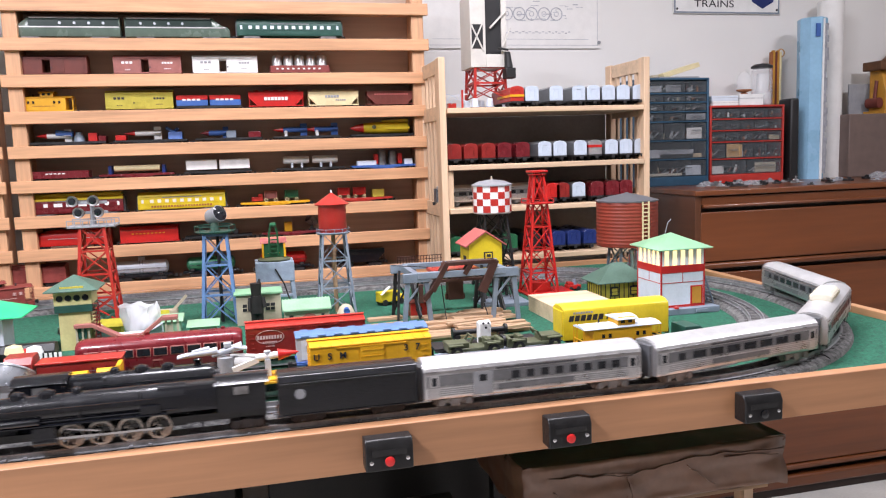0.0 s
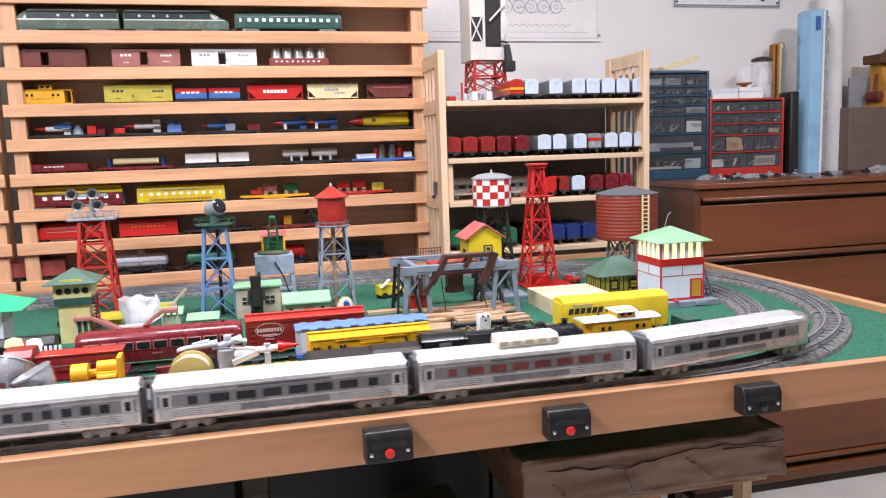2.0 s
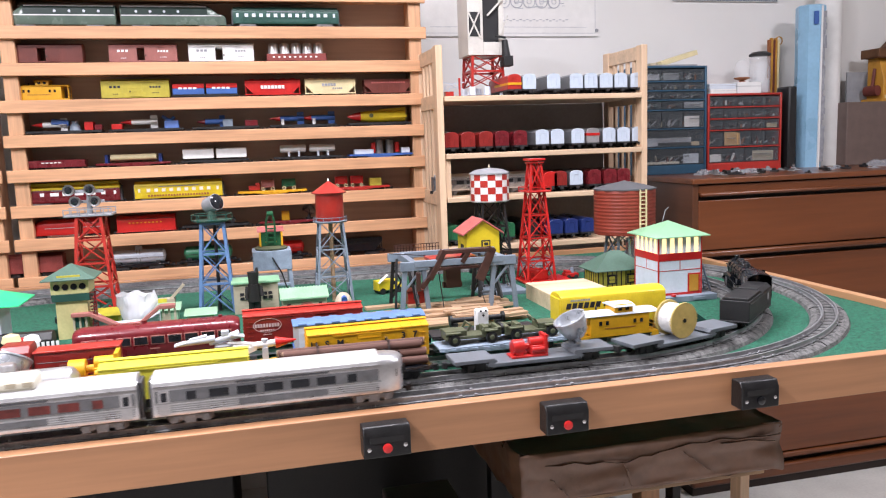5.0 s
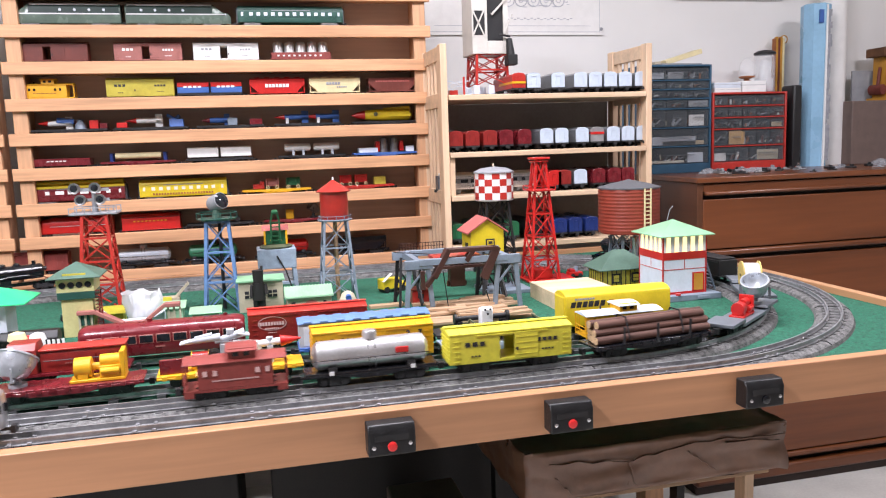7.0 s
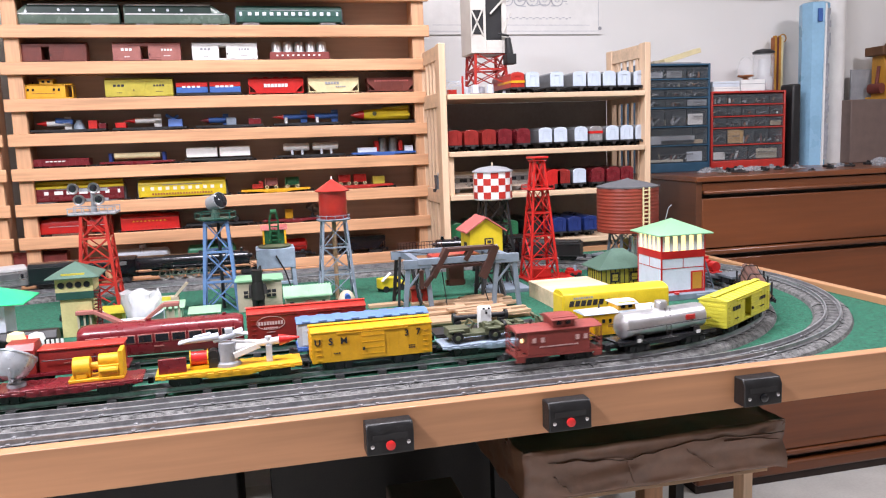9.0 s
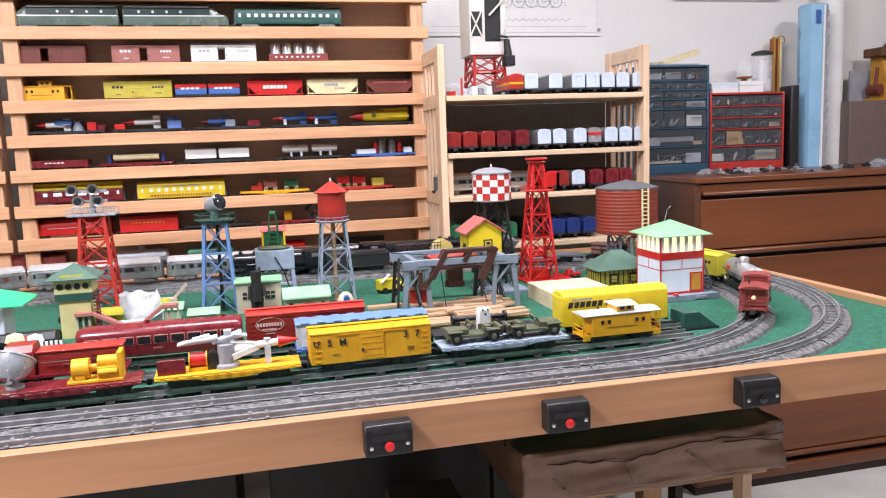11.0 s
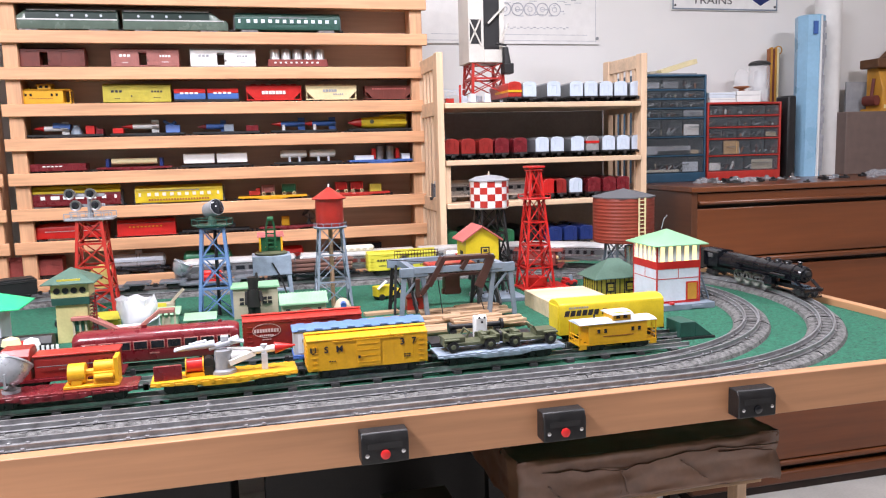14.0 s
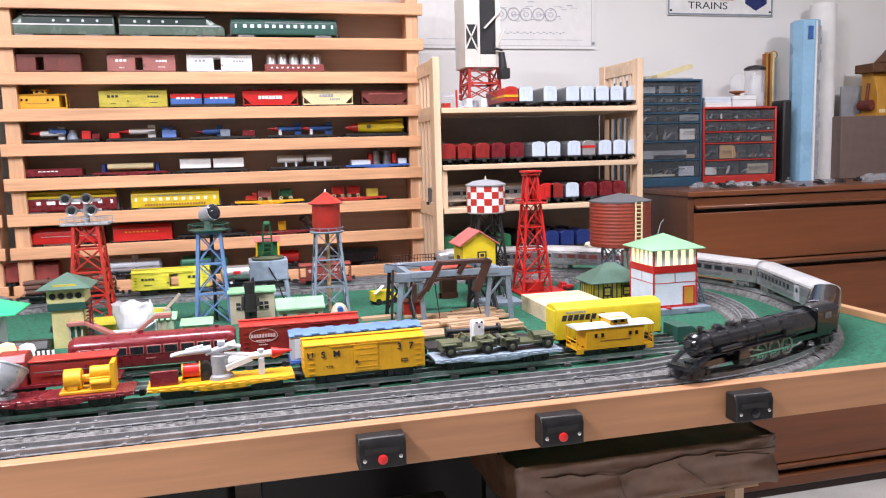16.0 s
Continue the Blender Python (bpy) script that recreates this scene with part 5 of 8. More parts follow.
part("paper", Mesh().lathe([(0.046, 0), (0.0465, 0.3), (0.046, 0.64), (0.040, 0.645), (0.038, 0.60), (0.001, 0.60)], 26), "paper", roll_b)
carton = thing("carton", "plain taupe cardboard carton on the dresser", "box", pose(2.132, 1.56, DT))
part("shell", box(0, 0, 0, 0.42, 0.14, 0.229), "taupe_card", carton, "", 0.003)
panel = thing("grey_panel", "small grey panel leaning on the wall", "panel", pose(2.215, 1.66, DT + 0.229))
part("sheet", box(0, 0, 0, 0.12, 0.008, 0.115), "grey", panel, "", 0.001)
toy = thing("toy_crane", "yellow-orange toy crane house on the carton", "toy", pose(2.350, 1.61, DT + 0.229) @ Matrix.Diagonal((1, 1, 1.35, 1)))
part("house", Mesh().prism([(-0.04, 0), (-0.04, 0.06), (-0.015, 0.115), (0.02, 0.135), (0.04, 0.135), (0.04, 0)], -0.055, 0.09), "orange", toy, "", 0.002)
part("roof", Mesh().box(-0.085, -0.045, 0.118, 0.09, 0.045, 0.142).bar((-0.01, 0, 0.14), (0.08, 0, 0.20), 0.06, 0.02), "dark_rust", toy, "dark rusty brown roof", 0.003)
part("plate", box(-0.048, -0.0425, 0.005, -0.02, -0.0402, 0.018), "cream", toy)
part("base", box(-0.07, -0.05, -0.0, 0.1, 0.05, 0.008), "orange", toy)
part("winch", Mesh().rod((-0.07, -0.03, 0.03), (-0.07, 0.03, 0.03), 0.014, n=12).rod((-0.07, 0, 0.03), (-0.06, 0, 0.09), 0.006, n=8), "brown", toy)

# low clutter along the dresser's front edge
rnd = random.Random(11)
for i in range(52):
    x = rnd.uniform(1.36, 2.5) if i < 30 else rnd.uniform(1.40, 1.84)
    y = rnd.uniform(1.24, 1.46) if i < 30 else rnd.uniform(1.36, 1.495)
    c = thing("small_part", rnd.choice(("loose small hardware part on the dresser top", "dark spare part lying on the dresser top")), "hardware", pose(x, y, DT, 0, 0, rnd.uniform(0, 180)), "loose hardware")
    a, b, h = rnd.uniform(0.008, 0.024), rnd.uniform(0.006, 0.014), rnd.uniform(0.004, 0.014)
    m = Mesh().box(-a, -b, 0, a, b, h * 0.6)
    m.rod((-a * 0.5, 0, h * 0.6), (a * 0.2, 0, h), b * 0.7, b * 0.3, 8)
    part("piece", m, rnd.choice(("matte_black", "grey", "truck_grey", "chrome", "ink", "near_black", "film_grey", "truck")), c, "", 0.001)
for x, y, s in ((2.18, 1.44, 1.3), (2.27, 1.45, 1.2), (2.36, 1.43, 1.4), (2.44, 1.42, 1.0), (1.62, 1.40, 0.9), (1.47, 1.43, 0.8)):
    b = thing("plastic_bag", "crumpled clear plastic bag lying on the dresser", "bag", pose(x, y, DT), "plastic bags")
    m = crumple(0.05 * s, 0.03 * s, 0.022 * s, x * 10, 26, 5.0)
    part("film", m, "film_grey", b)

# wall: drawing and tin sign
poster = thing("wall_drawing", "curled white paper with grey engine drawings", "poster", pose(0.90, 1.716, T + 0.66))
part("sheet", box(-0.31, -0.003, 0, 0.325, 0, 0.36), "paper", poster, "white paper sheet")
ink = Mesh()
ink.box(-0.28, -0.0036, 0.030, 0.28, -0.003, 0.0315).box(-0.30, -0.0036, 0.010, 0.313, -0.003, 0.0115).box(0.312, -0.0036, 0.010, 0.3135, -0.003, 0.36)
rnd = random.Random(3)
for k, x in enumerate(np.linspace(-0.02, 0.16, 5)):
    ink.ring((x, -0.0034, 0.115), (0, 1, 0), 0.021, 0.003, 18)
    ink.ring((x, -0.0034, 0.115), (0, 1, 0), 0.008, 0.002, 10)
for k in range(46):
    x, z = rnd.uniform(-0.24, 0.25), rnd.uniform(0.09, 0.20)
    ink.box(x, -0.0035, z, x + rnd.uniform(0.004, 0.04), -0.003, z + rnd.uniform(0.001, 0.004))
for k in range(22):
    x = -0.05 + k * 0.012
    ink.box(x, -0.0035, 0.050 + 0.004 * (k % 2), x + 0.009, -0.003, 0.053 + 0.004 * (k % 2))
part("drawing", ink, "pencil", poster, "fine grey line drawing")
part("clip", Mesh().rod((0.318, -0.006, 0.02), (0.318, 0, 0.02), 0.006, n=10), "grey", poster)

sign = thing("tin_sign", "white enamel sign with dark border fixed on the wall", "sign", pose(1.726, 1.716, T + 0.783))
part("plate", box(-0.218, -0.004, 0, 0.218, 0, 0.20), "white", sign, "", 0.001)
rim_m = Mesh().box(-0.216, -0.0052, 0.002, 0.216, -0.004, 0.007).box(-0.216, -0.0052, 0.007, -0.211, -0.004, 0.198).box(0.211, -0.0052, 0.007, 0.216, -0.004, 0.198)
part("border", rim_m, "steel_grey", sign)
words("TRAINS", 0.036, "ink_dark", sign, pose(-0.055, -0.0046, 0.034, 90, 0, 0) @ Matrix.Diagonal((1.35, 1, 1, 1)))
part("brand_band", box(-0.19, -0.0054, 0.055, 0.05, -0.004, 0.090), "tin_red", sign, "plain red brand panel")
part("shield", Mesh().add([(0.10, -0.0055, 0.045), (0.145, -0.0055, 0.020), (0.19, -0.0055, 0.045), (0.19, -0.0055, 0.10), (0.10, -0.0055, 0.10), (0.10, -0.004, 0.045), (0.145, -0.004, 0.020), (0.19, -0.004, 0.045), (0.19, -0.004, 0.10), (0.10, -0.004, 0.10)], [(0, 1, 2, 3, 4), (9, 8, 7, 6, 5), (0, 5, 6, 1), (1, 6, 7, 2), (2, 7, 8, 3), (3, 8, 9, 4), (4, 9, 5, 0)]), "navy", sign, "plain dark blue shield")
for x, z in ((-0.205, 0.016), (0.205, 0.016)):
    part("screw", Mesh().rod((x, -0.0065, z), (x, -0.004, z), 0.004, n=10), "truck", sign)

# ---- push-button boxes on the rim ----
for x, w, red in ((0.1345, 0.055, True), (0.3545, 0.055, True), (0.6205, 0.055, False)):
    b = thing("button_box", "black push-button box screwed to the table rim", "switch", pose(x, -0.0005, T - 0.0445), "push-button boxes")
    h = w / 2
    m = Mesh().add([(-h, 0, 0), (h, 0, 0), (h, -0.024, 0), (-h, -0.024, 0), (-h, 0, 0.036), (h, 0, 0.036), (h, -0.019, 0.036), (-h, -0.019, 0.036), (h, -0.024, 0.027), (-h, -0.024, 0.027)],
                   [(0, 3, 2, 1), (4, 5, 6, 7), (0, 1, 5, 4), (3, 9, 8, 2), (9, 7, 6, 8), (1, 2, 8, 6, 5), (0, 4, 7, 9, 3)])
    part("case", m, "box_black", b, "", 0.0016)
    part("label_plate", box(-h * 0.72, -0.0246, 0.0175, h * 0.72, -0.0236, 0.0245), "matte_black", b)
    part("button", Mesh().lathe([(0.0056, 0), (0.0056, 0.0022), (0.004, 0.0032), (0.001, 0.0033)], 16), "bulb_red" if red else "black", b, "round push button", 0, pose(0, -0.024, 0.011, 90, 0, 0))
    for sx in (-h * 0.76, h * 0.76):
        part("screw", Mesh().lathe([(0.0026, 0), (0.0024, 0.0010), (0.001, 0.0014)], 12), "chrome", b, "", 0, pose(sx, -0.024, 0.011 + 0.002 * (sx > 0), 90, 0, 0))

# ---- under the table ----
stand = thing("wooden_stand", "low rough wooden stand under the table", "stand", pose(0, 0, 0))
part("stand_top", box(0.42, 0.29, 0.522, 0.865, 0.58, 0.540), "plank", stand, "", 0.002)
for x in (0.43, 0.830):
    for y in (0.31, 0.54):
        # Only one leg keeps its wood colour; the others are painted as in shade.
        part("leg", box(x, y, 0, x + 0.018, y + 0.03, 0.522), "pale_post" if x > 0.5 and y < 0.4 else "near_black", stand)
parcel = thing("wrapped_parcel", "brown plastic-wrapped parcel on a wooden stand", "parcel", pose(0.632, 0.43, 0.540))
pm = bmesh.new()
bmesh.ops.create_cube(pm, size=1.0)
bmesh.ops.subdivide_edges(pm, edges=pm.edges[:], cuts=22, use_grid_fill=True)
for v in pm.verts:
    c = v.co.copy()
    k = max(abs(c.x), abs(c.y), abs(c.z)) * 2
    rr_ = Vector((abs(c.x), abs(c.y), abs(c.z))) * 2
    edge = sum(1 for t_ in rr_ if t_ > 0.9)
    p = Vector((c.x * 0.490, c.y * 0.35, c.z * 0.093))
    w_ = 0.0055 * noise.noise(p * 18) + 0.006 * abs(noise.noise(p * 34 + Vector((5, 1, 2)))) - 0.003
    n_ = Vector((c.x if abs(c.x) > 0.49 else 0, c.y if abs(c.y) > 0.49 else 0, c.z if abs(c.z) > 0.49 else 0))
    v.co = p + n_ * 2 * (w_ - (0.004 if edge > 1 else 0))
    v.co.z = max(v.co.z + 0.0465, 0.0)
me = bpy.data.meshes.new("wrapping")
pm.to_mesh(me)
pm.free()
for p_ in me.polygons:
    p_.use_smooth = True
part("wrapping", me, "card", parcel, "glossy wrinkled brown wrapping")
rnd = random.Random(8)
for a0, b0, a1, b1 in ((-0.20, 0.070, -0.05, 0.058), (-0.05, 0.058, 0.06, 0.074), (0.06, 0.074, 0.235, 0.070), (-0.06, 0.055, -0.045, 0.010), (0.05, 0.060, 0.10, 0.020), (0.12, 0.066, 0.225, 0.060), (-0.19, 0.045, -0.16, 0.012)):
    fold = Mesh()
    prev = Vector((a0, -0.1765, b0))
    for k in range(1, 7):
        nxt = Vector((a0 + (a1 - a0) * k / 6, -0.1765, b0 + (b1 - b0) * k / 6 + rnd.uniform(-0.003, 0.003)))
        fold.bar(prev, nxt, 0.0035, 0.0016)
        prev = nxt
    part("crease", fold, "card", parcel, "sharp fold in the wrapping")
# The near-black boxes are added fillers that stand for the under-table shade.
for x, y, w, d, h, m, lab in ((-0.56, 0.60, 0.5, 0.4, 0.74, "near_black", "near-black box added for the shade under the table"), (0.0, 0.62, 0.56, 0.4, 0.74, "near_black", "near-black box added for the shade under the table"), (0.22, 0.30, 0.12, 0.25, 0.47, "taupe_card", "open taupe carton under the table"), (-0.95, 0.6, 0.35, 0.4, 0.6, "near_black", "near-black box added for the shade under the table")):
    b = thing("under_table_box", lab, "box", pose(x, y, 0), "boxes under the table")
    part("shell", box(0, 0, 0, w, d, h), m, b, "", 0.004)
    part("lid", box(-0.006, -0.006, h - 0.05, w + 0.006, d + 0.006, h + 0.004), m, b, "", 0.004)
folder = thing("paper_stack", "white folded paper sticking out of a carton", "paper", pose(0.16, 0.30, 0.47))
part("sheet", Mesh().bar((-0.03, 0, 0.006), (0.20, 0, 0.016), 0.12, 0.012), "paper", folder)


# ---- buildings and towers on the table ----
def lattice(w0, w1, h, bays, t, diag=0.7):
    """Four tapering corner posts, with cross braces on each side."""
    posts, braces = [], []
    def corner(i, z):
        w = w0 + (w1 - w0) * z / h
        return Vector(((1, 1, -1, -1)[i] * w, (1, -1, -1, 1)[i] * w, z))
    for i in range(4):
        posts.append(Mesh().bar(corner(i, 0), corner(i, h), t))
        j = (i + 1) % 4
        for b in range(bays):
            za, zb = h * b / bays, h * (b + 1) / bays
            braces.append(Mesh().bar(corner(i, za), corner(j, zb), t * diag, t * 0.4))
            braces.append(Mesh().bar(corner(j, za), corner(i, zb), t * diag, t * 0.4))
            braces.append(Mesh().bar(corner(i, zb), corner(j, zb), t * diag))
    return posts, braces


def put_lattice(parent, material, posts, braces, z=0.0, words_=("post", "brace")):
    for name, pieces in zip(words_, (posts, braces)):
        for piece in pieces:
            part(name, piece, material, parent, "", 0, pose(0, 0, z))


def four_roof(w, d, z0, z1, over, ridge=0.0):
    """A hipped roof with thin eaves."""
    a, b = w + over, d + over
    vs = [(-a, -b, z0), (a, -b, z0), (a, b, z0), (-a, b, z0), (-a, -b, z0 + 0.0022), (a, -b, z0 + 0.0022), (a, b, z0 + 0.0022), (-a, b, z0 + 0.0022), (-ridge, 0, z1), (ridge + 0.0005, 0, z1)]
    return Mesh().add(vs, [(3, 2, 1, 0), (0, 1, 5, 4), (1, 2, 6, 5), (2, 3, 7, 6), (3, 0, 4, 7), (4, 5, 9, 8), (5, 6, 9), (6, 7, 8, 9), (7, 4, 8)])


# red and white lit signal tower
sig = thing("signal_tower", "white and red tinplate signal tower with green roof", "building", pose(0.805, 0.523, DECK))
part("base", Mesh().box(-0.058, -0.062, 0, 0.072, 0.058, 0.012).box(0.02, -0.064, 0.002, 0.045, -0.062, 0.009), "steel_grey", sig, "grey base plate", 0.001)
SW = 0.0462
part("wall", box(-SW, -SW, 0.012, SW, SW, 0.092), "ice", sig, "white enamelled walls")
part("upper_wall", box(-SW + 0.001, -SW + 0.001, 0.092, SW - 0.001, SW - 0.001, 0.124), "lit", sig, "lit upper room")
part("red_band", box(-SW - 0.0008, -SW - 0.0008, 0.080, SW + 0.0008, SW + 0.0008, 0.0945), "red", sig, "red painted band")
part("foot_band", Mesh().box(-SW - 0.0006, -SW - 0.0006, 0.012, SW + 0.0006, SW + 0.0006, 0.0165).box(-SW - 0.0005, -SW - 0.0005, 0.0600, SW + 0.0005, SW + 0.0005, 0.0613).box(-0.0006, -SW - 0.0005, 0.0613, 0.0006, SW + 0.0005, 0.080).box(-SW - 0.0005, -0.0006, 0.0613, SW + 0.0005, 0.0006, 0.080), "red", sig, "red painted lines")
for i in range(4):
    x, y = (SW, SW, -SW, -SW)[i], (SW, -SW, -SW, SW)[i]
    part("corner_trim", box(x - 0.0012, y - 0.0012, 0.012, x + 0.0012, y + 0.0012, 0.124), "red", sig)
for k in range(6):
    a = -SW + 0.003 + k * (2 * SW - 0.006) / 5.0
    for sx, sy in ((a, -SW), (a, SW), (-SW, a), (SW, a)):
        horizontal = abs(sy) == SW
        part("mullion", box(sx - (0.0038 if horizontal else 0.0009), sy - (0.0009 if horizontal else 0.0038), 0.0945, sx + (0.0038 if horizontal else 0.0009), sy + (0.0009 if horizontal else 0.0038), 0.124), "white", sig)
door = part("door", box(0.017, -SW - 0.0012, 0.0165, 0.043, -SW + 0.001, 0.053), "red", sig, "orange door with red frame")
part("panel", box(0.020, -SW - 0.0018, 0.018, 0.0395, -SW - 0.0010, 0.0505), "orange", door)
part("roof", four_roof(SW, SW, 0.1255, 0.154, 0.0125), "mint_roof", sig, "light green hipped roof", 0.0006)
stair = Mesh()
for k in range(9):
    stair.box(SW + 0.004 + k * 0.0028, -0.03, 0.080 - k * 0.0078, SW + 0.010 + k * 0.0028, -0.012, 0.0812 - k * 0.0078)
stair.bar((SW + 0.005, -0.031, 0.084), (SW + 0.031, -0.031, 0.012), 0.002, 0.004).bar((SW + 0.005, -0.011, 0.084), (SW + 0.031, -0.011, 0.012), 0.002, 0.004)
part("stair", stair, "steel_grey", sig, "steep grey stair")
part("button", Mesh().rod((-0.02, -0.058, 0.012), (-0.02, -0.058, 0.0155), 0.005, n=12), "red", sig)
part("aerial", Mesh().rod((0.0, 0.02, 0.15), (0.006, 0.02, 0.172), 0.0008, n=5).rod((0.006, 0.02, 0.172), (0.013, 0.02, 0.178), 0.0008, n=5), "grey", sig)

# yellow shed with dark trim
shed = thing("yellow_shed", "small yellow board shed with grey-green hipped roof", "building", pose(0.744, 0.635, DECK))
part("wall", box(-0.052, -0.033, 0, 0.052, 0.033, 0.046), "faded_yellow", shed, "yellow board walls")
for x in np.arange(-0.052, 0.053, 0.0104):
    for y in (-0.033, 0.033):
        part("batten", box(x - 0.0009, y - 0.0008, 0.002, x + 0.0009, y + 0.0008, 0.046), "ink_dark", shed, "dark batten")
for y in np.arange(-0.033, 0.034, 0.011):
    for x in (-0.052, 0.052):
        part("batten", box(x - 0.0008, y - 0.0009, 0.002, x + 0.0008, y + 0.0009, 0.046), "ink_dark", shed, "dark batten")
for x in (-0.022, 0.022):
    w = part("window", box(x - 0.009, -0.0350, 0.018, x + 0.009, -0.033, 0.038), "ink_dark", shed)
    part("pane", Mesh().box(x - 0.006, -0.0358, 0.021, x + 0.006, -0.0349, 0.0265).box(x - 0.006, -0.0358, 0.028, x + 0.006, -0.0349, 0.0345), "faded_yellow", w)
part("roof", four_roof(0.052, 0.033, 0.046, 0.084, 0.011, 0.012), "roof_green", shed, "", 0.0005)

# brick red water tank with yellow ladder
tank = thing("water_tank", "brick-red ribbed water tank with yellow ladder", "water tower", pose(0.812, 0.72, DECK))
p, b = lattice(0.036, 0.028, 0.108, 2, 0.005)
put_lattice(tank, "steel_grey", p, b)
ribs = [(0.001, 0.108), (0.0655, 0.108), (0.067, 0.110)]
for k in range(12):
    z = 0.114 + k * 0.0076
    ribs += [(0.067, z), (0.0678, z + 0.002), (0.0678, z + 0.003), (0.067, z + 0.005)]
part("tank", Mesh().lathe(ribs + [(0.067, 0.208), (0.001, 0.208)], 40), "tank_red", tank, "ribbed brick-red barrel")
part("roof", Mesh().lathe([(0.0695, 0.206), (0.0695, 0.209), (0.04, 0.217), (0.006, 0.224), (0.001, 0.226)], 12), "ink_roof", tank, "grey conical roof")
lad = Mesh()
for s in (-0.007, 0.007):
    lad.bar((0.0085 + s, -0.070, 0.095), (0.0085 + s, -0.070, 0.208), 0.0028)
for k in range(13):
    lad.bar((0.0015, -0.070, 0.10 + k * 0.0085), (0.0155, -0.070, 0.10 + k * 0.0085), 0.0022)
part("ladder", lad, "cream", tank, "cream-yellow ladder")
part("spout", Mesh().rod((-0.0, -0.03, 0.1), (0.0, -0.03, 0.06), 0.012, 0.012, 14).rod((0.02, -0.02, 0.085), (0.04, -0.02, 0.05), 0.006, n=8), "chrome", tank, "round bright pipe")

# red derrick tower
red_t = thing("beacon_tower", "bright red steel lattice tower on a red base", "tower", pose(0.629, 0.795, DECK))
part("base", Mesh().box(-0.040, -0.038, 0, 0.072, 0.038, 0.006).box(-0.022, -0.02, 0.006, 0.022, 0.02, 0.028), "red", red_t, "red pressed base", 0.002)
p, b = lattice(0.034, 0.0165, 0.205, 4, 0.0045)
put_lattice(red_t, "red", p, b)
part("deck", box(-0.029, -0.029, 0.205, 0.029, 0.029, 0.209), "red", red_t, "", 0.001)
rail_m = Mesh()
for i in range(4):
    a0, b0 = Vector(((1, 1, -1, -1)[i] * 0.028, (1, -1, -1, 1)[i] * 0.028, 0)), Vector(((1, -1, -1, 1)[i] * 0.028, (-1, -1, 1, 1)[i] * 0.028, 0))
    rail_m.bar(a0 + Vector((0, 0, 0.216)), b0 + Vector((0, 0, 0.216)), 0.0018)
    rail_m.bar(a0 + Vector((0, 0, 0.207)), a0 + Vector((0, 0, 0.217)), 0.0018)
part("railing", rail_m, "red", red_t)
p, b = lattice(0.0165, 0.011, 0.062, 1, 0.0045)
put_lattice(red_t, "red", p, b, 0.209)
part("cap", Mesh().box(-0.017, -0.017, 0.269, 0.017, 0.017, 0.272).box(-0.0195, -0.0195, 0.275, 0.0195, 0.0195, 0.280), "red", red_t, "red head plates", 0.001)
part("cap_post", Mesh().rod((-0.013, -0.013, 0.271), (-0.013, -0.013, 0.276), 0.002, n=6).rod((0.013, 0.013, 0.271), (0.013, 0.013, 0.276), 0.002, n=6).rod((0, 0, 0.27), (0, 0, 0.279), 0.006, n=8), "red", red_t)
cart = thing("track_speeder", "little red toy speeder with a grey driver shape", "toy vehicle", pose(0.715, 0.80, DECK))
part("body", Mesh().box(-0.016, -0.012, 0.004, 0.016, 0.012, 0.013).box(-0.014, -0.010, 0.013, -0.002, 0.010, 0.019), "red", cart, "", 0.001)
part("load", Mesh().rod((0.004, 0, 0.013), (0.004, 0, 0.025), 0.006, 0.004, 8), "steel_grey", cart)
part("wheel", Mesh().rod((-0.009, -0.013, 0.005), (-0.009, 0.013, 0.005), 0.005, n=10).rod((0.009, -0.013, 0.005), (0.009, 0.013, 0.005), 0.005, n=10), "truck", cart)

# checkered water tower
chk = thing("checkered_tank", "red and white checkered water tank on black legs", "water tower", pose(0.565, 0.93, DECK))
p, b = lattice(0.042, 0.026, 0.178, 3, 0.005)
put_lattice(chk, "matte_black", p, b)
part("tank", Mesh().lathe([(0.001, 0.178), (0.044, 0.178), (0.0465, 0.181), (0.0465, 0.246), (0.001, 0.246)], 32), "white", chk, "white barrel")
n = 16
sq = Mesh()
for k in range(4):
    for i in range(n):
        if (i + k) % 2 == 0:
            z0, z1 = 0.182 + k * 0.016, 0.198 + k * 0.016
            vs = []
            for s in range(4):
                a = 2 * math.pi * (i + s / 3) / n
                vs += [(0.0469 * math.cos(a), 0.0469 * math.sin(a), z0), (0.0469 * math.cos(a), 0.0469 * math.sin(a), z1)]
            sq.add(vs, [(2 * s, 2 * s + 2, 2 * s + 3, 2 * s + 1) for s in range(3)])
part("check_pattern", sq, "tin_red", chk, "red painted checks")
part("roof", Mesh().lathe([(0.049, 0.244), (0.049, 0.247), (0.032, 0.255), (0.001, 0.259)], 28), "grey", chk, "grey domed roof")
part("finial", Mesh().rod((0, 0, 0.257), (0, 0, 0.267), 0.003, 0.0015, 8), "beige", chk)

# yellow house on a black trestle
hs = thing("elevated_shed", "yellow tin house with red roof on black trestle", "building", pose(0.487, 0.775, DECK))
part("base", Mesh().box(-0.025, -0.11, 0, 0.075, -0.01, 0.008), "steel_grey", hs, "grey base plate", 0.001)
leg = Mesh()
for x in (-0.012, 0.042):
    for y in (-0.075, -0.02):
        leg.bar((x + (0.01 if x > 0 else -0.006), y, 0.006), (x, y * 0.6, 0.075), 0.0055)
    leg.bar((x, -0.075, 0.015), (x, -0.012, 0.07), 0.003)
    leg.bar((x, -0.02, 0.015), (x, -0.05, 0.07), 0.003)
